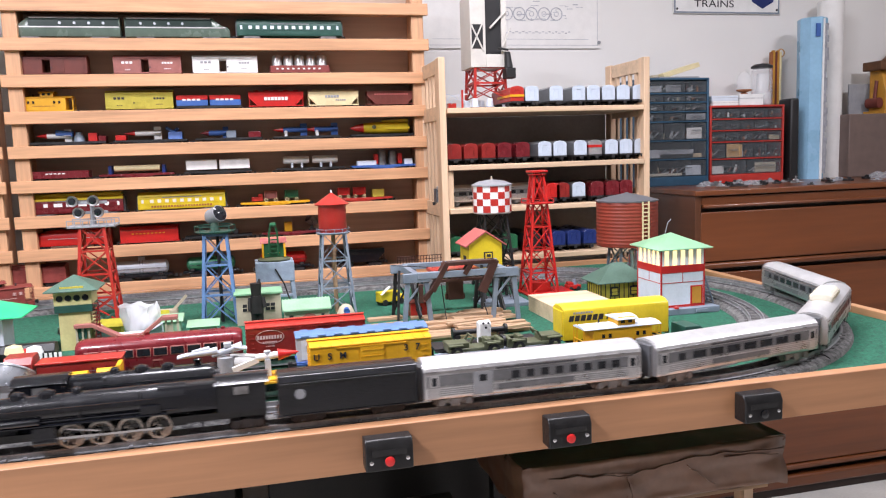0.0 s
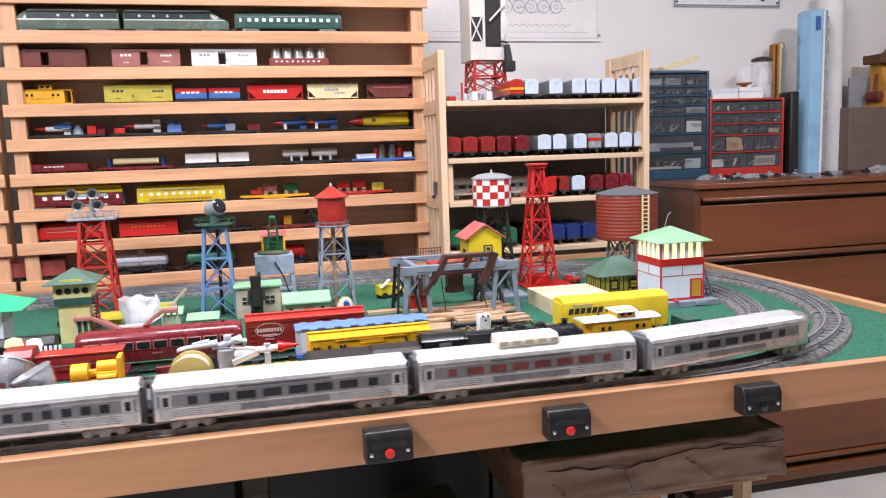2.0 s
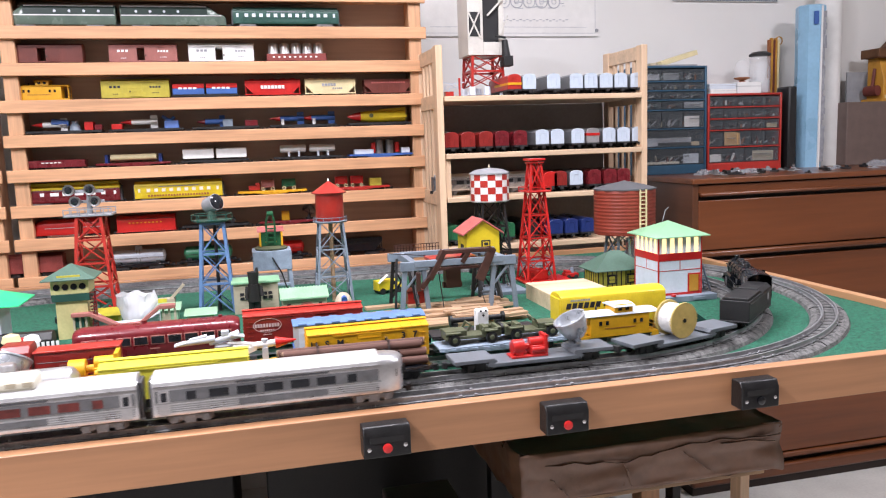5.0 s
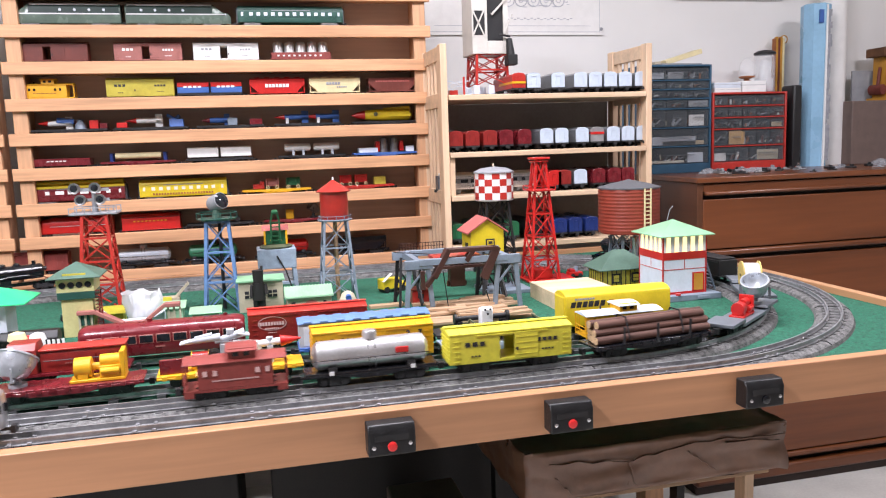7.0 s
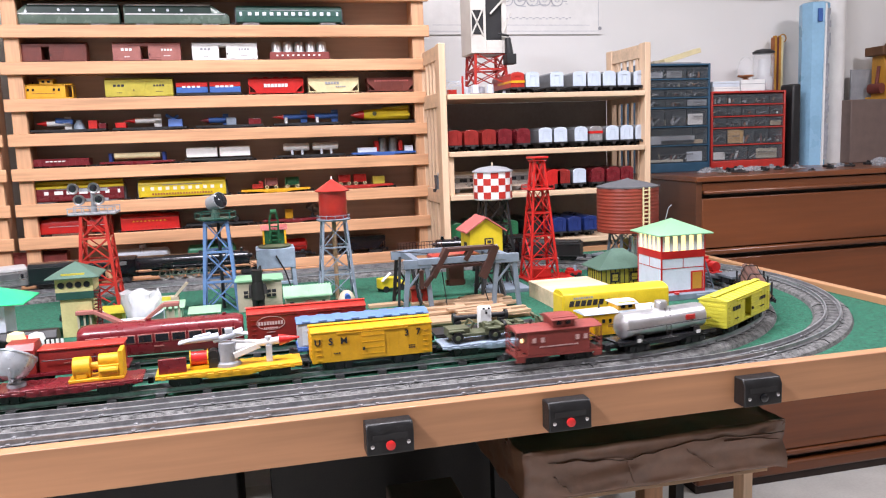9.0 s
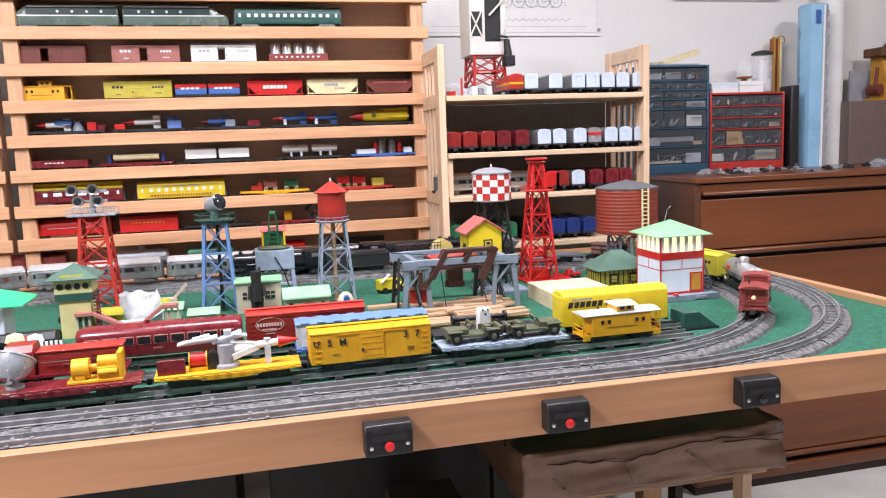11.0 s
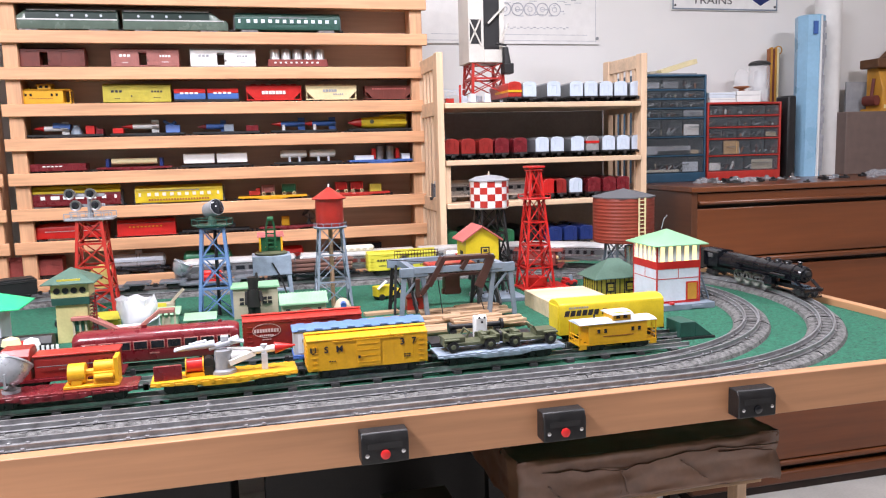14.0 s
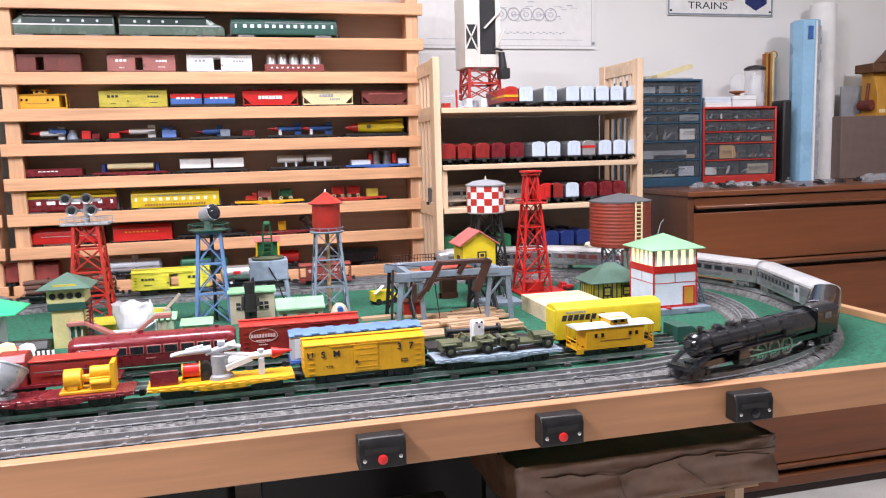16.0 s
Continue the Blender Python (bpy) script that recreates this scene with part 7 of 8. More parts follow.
tr_ = thing("toy_truck", "yellow and white toy truck by the gantry", "toy vehicle", pose(0.285, 0.80, DECK, 0, 0, 20))
part("body", Mesh().box(-0.03, -0.012, 0.008, 0.018, 0.012, 0.030).box(0.018, -0.012, 0.008, 0.032, 0.012, 0.020), "lemon", tr_, "", 0.0012)
part("sign_arm", Mesh().bar((-0.03, -0.013, 0.026), (-0.008, -0.013, 0.042), 0.008, 0.002), "white", tr_)
part("window", box(0.004, -0.0128, 0.019, 0.015, -0.0115, 0.027), "glass_dark", tr_)
part("wheel", Mesh().rod((-0.02, -0.014, 0.007), (-0.02, 0.014, 0.007), 0.007, n=12).rod((0.02, -0.014, 0.007), (0.02, 0.014, 0.007), 0.007, n=12), "matte_black", tr_)
gl = thing("green_roof_depot", "white tin depot with bright green roof", "building", pose(-0.447, 0.575, DECK))
part("wall", box(-0.05, -0.03, 0, 0.036, 0.03, 0.078), "ice", gl, "", 0.0006)
part("window", box(0.014, -0.0312, 0.03, 0.024, -0.0295, 0.06), "grey", gl)
part("roof", four_roof(0.05, 0.03, 0.078, 0.108, 0.022), "bright_green", gl, "bright green hipped roof", 0.0005)
for x, y, m, k in ((-0.385, 0.50, "cream", 1.0), (-0.355, 0.50, "white", 0.9), (-0.43, 0.50, "white", 1.2), (-0.365, 0.47, "cream", 0.8)):
    c = thing("cream_ornament", "small cream and white plastic toy pieces", "toy", pose(x, y, DECK), "small toy pieces")
    part("piece", Mesh().lathe([(0.014 * k, 0), (0.012 * k, 0.01 * k), (0.006 * k, 0.018 * k), (0.015 * k, 0.026 * k), (0.012 * k, 0.036 * k), (0.001, 0.040 * k)], 14), m, c)
fen = thing("picket_fence", "little white picket fence piece", "fence", pose(-0.322, 0.452, DECK))
for k in range(5):
    part("picket", box(-0.014 + k * 0.007, -0.001, 0, -0.010 + k * 0.007, 0.001, 0.032), "white", fen)
part("fence_rail", Mesh().box(-0.016, 0.001, 0.008, 0.020, 0.002, 0.011).box(-0.016, 0.001, 0.020, 0.020, 0.002, 0.023), "white", fen)
blk = thing("black_loco_shell", "black toy locomotive shell lying on the layout", "toy", pose(-0.372, 0.545, DECK))
part("shell", Mesh().prism([(-0.014, 0), (-0.016, 0.018), (-0.008, 0.030), (0.008, 0.030), (0.016, 0.018), (0.014, 0)], -0.05, 0.04), "matte_black", blk, "", 0.001)
part("rod", Mesh().rod((-0.03, -0.018, 0.02), (0.0, -0.018, 0.02), 0.006, n=10), "red", blk)
for x, y in ((-0.34, 0.80), (-0.30, 0.79), (-0.36, 0.76)):
    c = thing("green_machine", "small dark green toy machine on the felt", "toy", pose(x, y, DECK), "green toy machines")
    part("body", Mesh().box(-0.016, -0.009, 0.004, 0.012, 0.009, 0.014).rod((-0.004, 0, 0.014), (-0.004, 0, 0.024), 0.006, 0.003, 10).bar((0.0, 0, 0.014), (0.02, 0, 0.026), 0.004), "dark_green", c, "", 0.0006)
    part("wheel", Mesh().rod((-0.01, -0.011, 0.006), (-0.01, 0.011, 0.006), 0.006, n=10).rod((0.008, -0.011, 0.006), (0.008, 0.011, 0.006), 0.006, n=10), "matte_black", c)

# control plate between the rails
cp = thing("uncoupler_plate", "flat grey track uncoupler plate on the felt", "track", pose(0.155, 0.152, DECK))
part("plate", Mesh().box(-0.055, -0.012, 0, 0.055, 0.012, 0.006), "steel_grey", cp, "", 0.002)

# bumper at the siding's end
bp_ = thing("track_bumper", "dark green wedge-shaped track bumper", "bumper", pose(0.695, SID_B, DECK))
part("wedge", Mesh().prism([(-0.022, 0.004), (-0.022, 0.030), (0.022, 0.030), (0.022, 0.004)], -0.02, 0.008).add([(0.008, -0.022, 0.004), (0.042, -0.022, 0.004), (0.008, -0.022, 0.030), (0.008, 0.022, 0.004), (0.042, 0.022, 0.004), (0.008, 0.022, 0.030)], [(0, 1, 2), (5, 4, 3), (0, 3, 4, 1), (1, 4, 5, 2), (2, 5, 3, 0)]), "dark_green", bp_, "", 0.001)
part("base", box(-0.022, -0.024, 0, 0.044, 0.024, 0.004), "truck", bp_)

# ---- parked cars on the sidings ----
def park(ob, x, y, turn=0, z=SZ):
    ob.matrix_basis = pose(x, y, z, 0, 0, turn)
    return ob


usm = park(box_car("yellow toy mail boxcar parked on the siding", "yellow", 0.168), 0.149, front_siding(0.149), SKEW)
words("U   S   M", 0.0125, "ink_dark", usm, pose(-0.058, -0.0233, 0.0425, 90, 0, 0), bold=0.0003)
words("3   7", 0.0125, "ink_dark", usm, pose(0.056, -0.0233, 0.0450, 90, 0, 0), bold=0.0003)
bars(usm, -0.05, -0.0230, 0.026, 0.010, 0.0016, 3, "ink_dark", -1)
bars(usm, 0.055, -0.0230, 0.027, 0.010, 0.0016, 3, "ink_dark", -1)
bars(usm, 0.055, -0.0230, 0.024, 0.010, 0.0016, 3, "ink_dark", -1)

jf = park(flat_car("slate blue flat car carrying two olive jeeps", "slate", 0.194), 0.345, front_siding(0.345), SKEW)


def jeep(x, turn):
    j = thing("toy_jeep", "olive drab toy jeep on the blue flat car", "toy vehicle", pose(x, front_siding(x), SZ + 0.0197, 0, 0, turn + SKEW), "toy jeeps")
    m = Mesh()
    m.box(-0.042, -0.015, 0.008, 0.042, 0.015, 0.013)
    m.prism([(-0.013, 0.012), (-0.013, 0.021), (0.013, 0.021), (0.013, 0.012)], 0.010, 0.042)
    m.box(-0.042, -0.015, 0.012, -0.036, 0.015, 0.022).box(-0.042, -0.015, 0.012, -0.012, -0.013, 0.021).box(-0.042, 0.013, 0.012, -0.012, 0.015, 0.021)
    for s in (-1, 1):
        part("fender", box(0.020, s * 0.016 - 0.004, 0.017, 0.042, s * 0.016 + 0.004, 0.0195), "olive", j, "", 0.0006)
        part("fender", box(-0.036, s * 0.016 - 0.004, 0.017, -0.016, s * 0.016 + 0.004, 0.0195), "olive", j, "", 0.0006)
        part("seat", box(-0.024, s * 0.006 - 0.005, 0.013, -0.016, s * 0.006 + 0.005, 0.023), "olive", j, "", 0.0006)
    part("windscreen", Mesh().bar((0.009, -0.013, 0.020), (0.004, -0.013, 0.028), 0.003).bar((0.009, 0.013, 0.020), (0.004, 0.013, 0.028), 0.003).bar((0.004, -0.0145, 0.028), (0.004, 0.0145, 0.028), 0.002), "olive", j)
    part("body", m, "olive", j, "", 0.001)
    for wx in (-0.026, 0.030):
        for s in (-1, 1):
            part("wheel", Mesh().rod((wx, s * 0.012, 0.0088), (wx, s * 0.0205, 0.0088), 0.0088, 0.0082, 18), "matte_black", j, "black tyre")
            part("hub", Mesh().rod((wx, s * 0.0203, 0.0088), (wx, s * 0.0212, 0.0088), 0.0042, 0.003, 12), "olive", j)
    part("spare_wheel", Mesh().rod((-0.043, 0.004, 0.017), (-0.047, 0.004, 0.017), 0.0075, n=14), "matte_black", j)


jeep(0.302, 180)
jeep(0.392, 0)
rod_box = thing("white_meter_box", "white toy box with black dots beside a rod", "toy", pose(0.3325, SID_B - 0.022, SZ + 0.0197))
part("shell", Mesh().prism([(-0.0085, 0), (-0.0085, 0.036), (0.0, 0.0385), (0.0085, 0.036), (0.0085, 0)], -0.0095, 0.0095), "white", rod_box, "", 0.002)
part("dot", Mesh().rod((-0.004, -0.0108, 0.036), (-0.004, -0.0122, 0.036), 0.0018, n=8).rod((0.004, -0.0108, 0.036), (0.004, -0.0122, 0.036), 0.0018, n=8).rod((0, -0.0110, 0.029), (0, -0.0124, 0.029), 0.0018, n=8), "ink_dark", rod_box)
pipe = thing("black_pipe_load", "black round pipe on low grey car", "pipe", pose(0.340, SID_B, SZ))
part("pipe", Mesh().rod((-0.050, 0, 0.037), (0.034, 0, 0.037), 0.004, n=14).rod((-0.052, 0, 0.037), (-0.048, 0, 0.037), 0.008, n=14).rod((0.032, 0, 0.037), (0.036, 0, 0.037), 0.008, n=14), "matte_black", pipe)
part("low_car", deck_mesh(0.17), "truck", pipe)
part("cradle", Mesh().box(-0.05, -0.006, 0.019, -0.04, 0.006, 0.033).box(0.022, -0.006, 0.019, 0.030, 0.006, 0.033), "truck", pipe)
for x in (-0.05, 0.05):
    part("truck", TRUCK, "truck", pipe, "", 0, pose(x, 0, 0))

small_caboose = park(caboose("yellow toy caboose with grey-white roof on the siding", "yellow", "ice", 0.140), 0.533, front_siding(0.533), SKEW)
small_caboose.matrix_basis = small_caboose.matrix_basis @ Matrix.Diagonal((0.92, 0.9, 0.92, 1))
yf = park(flat_car("yellow flat car with grey gun and white rocket", "yellow", 0.188), -0.043, front_siding(-0.043), SKEW)
part("turret", Mesh().lathe([(0.017, 0), (0.0165, 0.004), (0.0125, 0.006), (0.0115, 0.031), (0.001, 0.032)], 20, (-0.002, 0, 0.0197)), "grey", yf, "grey round turret")
launch = Mesh().rod((-0.060, 0, 0.056), (-0.012, 0, 0.060), 0.003, 0.0055, 12).bar((-0.064, 0, 0.055), (-0.050, 0, 0.058), 0.014, 0.003).rod((-0.045, 0, 0.061), (-0.022, 0, 0.064), 0.002, 0.0032, 10)
launch.rod((-0.020, 0, 0.054), (0.020, 0, 0.064), 0.0035, 0.006, 12).box(-0.004, -0.004, 0.063, 0.006, 0.004, 0.070).bar((0.008, 0, 0.064), (0.026, 0, 0.060), 0.014, 0.003)
part("launcher", launch, "pale_grey", yf, "pale grey launching arm", 0.001)
part("rocket", Mesh().rod((0.032, 0, 0.045), (0.068, 0, 0.047), 0.0048, 0.0048, 14).bar((0.004, 0.002, 0.053), (0.036, 0, 0.048), 0.010, 0.003).bar((0.006, -0.012, 0.034), (0.040, -0.002, 0.043), 0.003, 0.008).rod((0.008, 0, 0.042), (0.034, 0, 0.045), 0.0075, 0.005, 14).bar((0.004, 0.014, 0.040), (0.036, 0.002, 0.045), 0.003, 0.006), "white", yf, "white rocket and fins", 0.0006)
part("nose_cone", Mesh().rod((0.066, 0, 0.047), (0.094, 0, 0.0485), 0.0082, 0.001, 16), "red", yf, "red nose cone")
part("cradle", Mesh().box(0.048, -0.006, 0.0197, 0.056, 0.006, 0.042).rod((0.052, 0, 0.04), (0.052, 0, 0.0535), 0.0045, n=12), "pale_grey", yf)
part("console", box(-0.090, -0.016, 0.0197, -0.055, -0.010, 0.039), "maroon", yf, "dark red console", 0.0008)
part("winch", Mesh().rod((-0.050, 0, 0.033), (-0.028, 0, 0.033), 0.0095, n=18), "red", yf, "red winch drum")
part("winch_frame", Mesh().ring((-0.050, 0, 0.033), (1, 0, 0), 0.0105, 0.0016).ring((-0.028, 0, 0.033), (1, 0, 0), 0.0105, 0.0016).box(-0.051, -0.009, 0.0197, -0.027, 0.009, 0.024), "yellow", yf)
part("motor", Mesh().rod((-0.021, -0.008, 0.036), (-0.021, 0.010, 0.036), 0.007, n=12).box(-0.027, -0.009, 0.0197, -0.015, 0.009, 0.032), "matte_black", yf)
rf = park(flat_car("dark red flat car with yellow generator and search lamp", "maroon", 0.20, False, "searchlight_car"), -0.252, front_siding(-0.252), SKEW)
generator(rf, 0.044, 0.0197, "yellow", 1.28)
search_lamp(rf, -0.052, 0.0197, 0.0235, 35, 65)

sw = park(thing("diesel_switcher", "deep red toy diesel switcher parked on siding", "locomotive"), -0.258, SID_B)
part("hood", Mesh().prism([(-0.016, 0.017), (-0.016, 0.040), (-0.015, 0.046), (0.015, 0.046), (0.016, 0.040), (0.016, 0.017)], -0.035, 0.072), "deep_red", sw, "", 0.001)
part("hood_top", box(-0.036, -0.0175, 0.046, 0.074, 0.0175, 0.0488), "tin_red", sw, "bright red hood top", 0.0008)
lou = Mesh()
for k in range(7):
    lou.box(0.034 + k * 0.0045, -0.0168, 0.026, 0.0365 + k * 0.0045, -0.0155, 0.038)
part("louvre", lou, "maroon", sw)
cb = part("cab", Mesh().prism([(-0.021, 0.017), (-0.021, 0.050), (-0.014, 0.059), (0.014, 0.059), (0.021, 0.050), (0.021, 0.017)], -0.074, -0.038), "deep_red", sw, "", 0.001)
for x in (-0.064, -0.048):
    part("window", box(x - 0.005, -0.0218, 0.038, x + 0.005, -0.0205, 0.048), "glass_dark", cb)
part("walkway", Mesh().box(-0.08, -0.0225, 0.0135, 0.078, 0.0225, 0.0172), "maroon", sw)
part("handrail", Mesh().rod((-0.03, -0.021, 0.034), (0.07, -0.021, 0.034), 0.0007, n=5), "truck", sw)
bars(sw, 0.005, -0.0162, 0.028, 0.018, 0.002, 6, "rose", -1)
chassis(sw, 0.158)

dd = park(thing("rail_bus", "maroon toy rail bus with outlined windows", "train car"), -0.143, SID_C)
dl = 0.118
bus = Mesh()
ring_sec = coach_section(0.024, 0.010, 0.056)
cuts = ((-dl, 0.80, 0.90), (-dl + 0.004, 0.93, 0.96), (-dl + 0.012, 1, 1), (dl - 0.012, 1, 1), (dl - 0.004, 0.93, 0.96), (dl, 0.80, 0.90))
for x, k, q in cuts:
    bus.v += [(x, y * k, 0.010 + (z - 0.010) * q) for y, z in ring_sec]
n = len(ring_sec)
for i in range(len(cuts) - 1):
    bus.f += [(i * n + c, i * n + (c + 1) % n, (i + 1) * n + (c + 1) % n, (i + 1) * n + c) for c in range(n)]
bus.f += [tuple(range(n - 1, -1, -1)), tuple((len(cuts) - 1) * n + c for c in range(n))]
part("body", bus, "maroon", dd, "glossy maroon body with rounded ends")
part("roof_vent", Mesh().rod((-0.02, 0, 0.055), (-0.02, 0, 0.060), 0.004, n=10).rod((0.09, 0, 0.055), (0.09, 0, 0.059), 0.003, n=10), "maroon", dd)
for k in range(9):
    x = -0.0952 + k * 0.0238
    for s in (-1, 1):
        wf = part("window", box(x - 0.0103, s * 0.0243 - 0.0006, 0.0275, x + 0.0103, s * 0.0243 + 0.0006, 0.0410), "rose", dd, "", 0.0015)
        part("pane", box(x - 0.0090, s * 0.0249 - 0.0005, 0.0289, x + 0.0090, s * 0.0249 + 0.0005, 0.0396), "glass_dark", wf, "", 0.001)
part("lettering", box(-0.012, -0.0247, 0.0205, 0.002, -0.0238, 0.0225), "rose", dd)
chassis(dd, 2 * dl, None, 0.04)
# Brighter red on the roof paints in the light on its upward face.
sm = park(box_car("deep red toy boxcar with pale oval lettering on the siding", "deep_red", 0.182, "tin_red"), 0.072, SID_C)
part("emblem", Mesh().ring((0, 0, 0), (0, 1, 0), 0.021, 0.0009, 28), "pale_pink", sm, "pale oval outline", 0, pose(-0.056, -0.0230, 0.041) @ Matrix.Diagonal((1, 1, 0.5, 1)))
bars(sm, -0.056, -0.0231, 0.041, 0.038, 0.0055, 9, "pale_pink", -1, 0.25)
bars(sm, -0.056, -0.0231, 0.0335, 0.022, 0.0026, 7, "pale_pink", -1, 0.3)
bars(sm, -0.056, -0.0231, 0.027, 0.014, 0.0012, 5, "pale_pink", -1, 0.3)
bf = park(flat_car("slate and blue stock car parked behind the mail car", "blue", 0.196, False, "stock_car"), 0.148, SID_B)
part("body", Mesh().box(-0.096, -0.020, 0.0195, 0.096, 0.020, 0.053), "pale_grey", bf)
bt_ = Mesh().prism([(-0.022, 0.053), (-0.022, 0.055), (-0.008, 0.059), (0.008, 0.059), (0.022, 0.055), (0.022, 0.053)], -0.098, 0.098)
for k in range(8):
    bt_.box(-0.09 + k * 0.024, -0.0225, 0.0542, -0.078 + k * 0.024, 0.0225, 0.0572)
part("roof", bt_, "light_blue", bf, "ribbed blue roof", 0.0006)
part("panel", Mesh().box(-0.09, -0.0212, 0.022, -0.07, -0.0195, 0.050).ring((-0.08, -0.0216, 0.040), (0, 1, 0), 0.005, 0.001, 12), "ice", bf)
by = park(thing("box_car", "long smooth yellow toy boxcar with black italic lettering", "train car"), 0.554, SID_B)
part("body", Mesh().prism([(-0.0225, 0.0135), (-0.0225, 0.058), (-0.021, 0.0625), (-0.012, 0.067), (0, 0.0685), (0.012, 0.067), (0.021, 0.0625), (0.0225, 0.058), (0.0225, 0.0135)], -0.091, 0.091), "lemon", by, "", 0.001)
part("end_cap", box(-0.0925, -0.019, 0.016, -0.0905, 0.019, 0.060), "lemon", by, "", 0.0008)
part("underframe", box(-0.085, -0.010, 0.009, 0.085, 0.010, 0.0135), "truck", by)
chassis(by, 0.182)
for k in range(7):
    x = -0.083 + k * 0.0100 + (0.004 if k > 5 else 0)
    slant = Mesh().add([(x, -0.0230, 0.0435), (x + 0.0076, -0.0230, 0.0435), (x + 0.0098, -0.0230, 0.0525), (x + 0.0022, -0.0230, 0.0525), (x, -0.0224, 0.0435), (x + 0.0076, -0.0224, 0.0435), (x + 0.0098, -0.0224, 0.0525), (x + 0.0022, -0.0224, 0.0525)], [(0, 1, 2, 3), (7, 6, 5, 4), (0, 4, 5, 1), (1, 5, 6, 2), (2, 6, 7, 3), (3, 7, 4, 0)])
    part("lettering", slant, "ink_dark", by)
bars(by, -0.058, -0.0227, 0.0565, 0.034, 0.003, 8, "ink", -1)


# ---- toy trains on the display rack ----
RY = 1.404


def on_rack(ob, row, x, turn=0):
    ob.matrix_basis = pose(x, RY, T + BOARD_TOPS[row] - DROP[row] + 0.0042, 0, 0, turn)
    ob["group"] = "toy trains on the rack"
    return ob


def diesel(label, length, lower, upper):
    """A streamlined diesel engine with a rounded nose at +x."""
    car = thing("diesel_locomotive", label, "locomotive")
    h, w = length / 2, 0.0235
    sec = coach_section(w, 0.009, 0.060)
    n = len(sec)
    m = Mesh()
    for x, k, d in ((-h, 1, 0), (h - 0.045, 1, 0), (h - 0.035, 0.99, 0.010), (h - 0.022, 0.96, 0.020), (h - 0.008, 0.86, 0.023), (h - 0.001, 0.6, 0.030)):
        m.v += [(x, y * k, z if z < 0.03 else min(z, 0.060 - d) if z < 0.058 - d else 0.060 - d + (z - 0.06) * 0.3) for y, z in sec]
    for i in range(5):
        m.f += [(i * n + c, i * n + (c + 1) % n, (i + 1) * n + (c + 1) % n, (i + 1) * n + c) for c in range(n)]
    m.f += [tuple(range(n - 1, -1, -1)), tuple(5 * n + c for c in range(n))]
    part("body", m, lower, car)
    part("roof", Mesh().prism([(-w - 0.0006, 0.034), (-w + 0.001, 0.052), (-w * 0.7, 0.0592), (0, 0.0618), (w * 0.7, 0.0592), (w - 0.001, 0.052), (w + 0.0006, 0.034)], -h + 0.001, h - 0.048), upper, car, "dark upper body", 0.0008)
    for y in (-1, 1):
        part("stripe", box(-h + 0.002, y * w - 0.0009, 0.0315, h - 0.012, y * w + 0.0009, 0.0345), "silver_roof", car)
        part("upper_band", box(-h + 0.003, y * w - 0.0013, 0.0352, h - 0.048, y * w + 0.0013, 0.0505), "band_green", car, "dark green window band")
        part("roof_stripe", box(-h + 0.004, y * w * 0.80 - 0.001, 0.0555, h - 0.05, y * w * 0.80 + 0.001, 0.0590), "silver_roof", car)
        for k in range(4):
            x = -h + 0.04 + k * 0.035
            part("porthole", Mesh().rod((x, y * w, 0.043), (x, y * (w + 0.0022), 0.043), 0.0035, n=12), "pale_grey", car)
        part("window", box(h - 0.058, y * w - 0.0012, 0.044, h - 0.049, y * w + 0.0012, 0.052), "glass_dark", car)
    chassis(car, length, TRUCK_GREY, 0.05)
    return car


def hopper(label, colour, length=0.150, cover=True):
    car = thing("hopper_car", label, "train car")
    h, w = length / 2, 0.021
    m = Mesh().add([(-h + 0.022, -w, 0.018), (h - 0.022, -w, 0.018), (h - 0.022, w, 0.018), (-h + 0.022, w, 0.018), (-h, -w, 0.040), (h, -w, 0.040), (h, w, 0.040), (-h, w, 0.040), (-h, -w, 0.053), (h, -w, 0.053), (h, w, 0.053), (-h, w, 0.053)],
                   [(3, 2, 1, 0), (0, 1, 5, 4), (1, 2, 6, 5), (2, 3, 7, 6), (3, 0, 4, 7), (4, 5, 9, 8), (5, 6, 10, 9), (6, 7, 11, 10), (7, 4, 8, 11), (8, 9, 10, 11)])
    ribs_ = Mesh()
    for x in np.linspace(-h + 0.006, h - 0.006, 9):
        for y in (-1, 1):
            ribs_.box(x - 0.0007, y * w - 0.001, 0.040 if abs(x) > h - 0.02 else 0.019, x + 0.0007, y * w + 0.001, 0.053)
    part("body", m, colour, car)
    part("ribbing", ribs_, colour, car)["kind"] = "stuff"
    part("end_frame", Mesh().box(-h, -w, 0.015, h, w, 0.018).bar((-h + 0.002, -w + 0.002, 0.017), (-h + 0.002, -w + 0.002, 0.05), 0.002).bar((h - 0.002, -w + 0.002, 0.017), (h - 0.002, -w + 0.002, 0.05), 0.002).bar((-h + 0.002, w - 0.002, 0.017), (-h + 0.002, w - 0.002, 0.05), 0.002).bar((h - 0.002, w - 0.002, 0.017), (h - 0.002, w - 0.002, 0.05), 0.002), colour, car)
    if cover:
        part("roof", Mesh().prism([(-w - 0.001, 0.053), (-w * 0.5, 0.0575), (w * 0.5, 0.0575), (w + 0.001, 0.053)], -h, h), colour, car)
        hm = Mesh()
        for x in np.linspace(-h + 0.02, h - 0.02, 5):
            hm.box(x - 0.007, -0.009, 0.0575, x + 0.007, 0.009, 0.0598)
        part("hatch", hm, colour, car)
    chassis(car, length, None, 0.028)
    return car


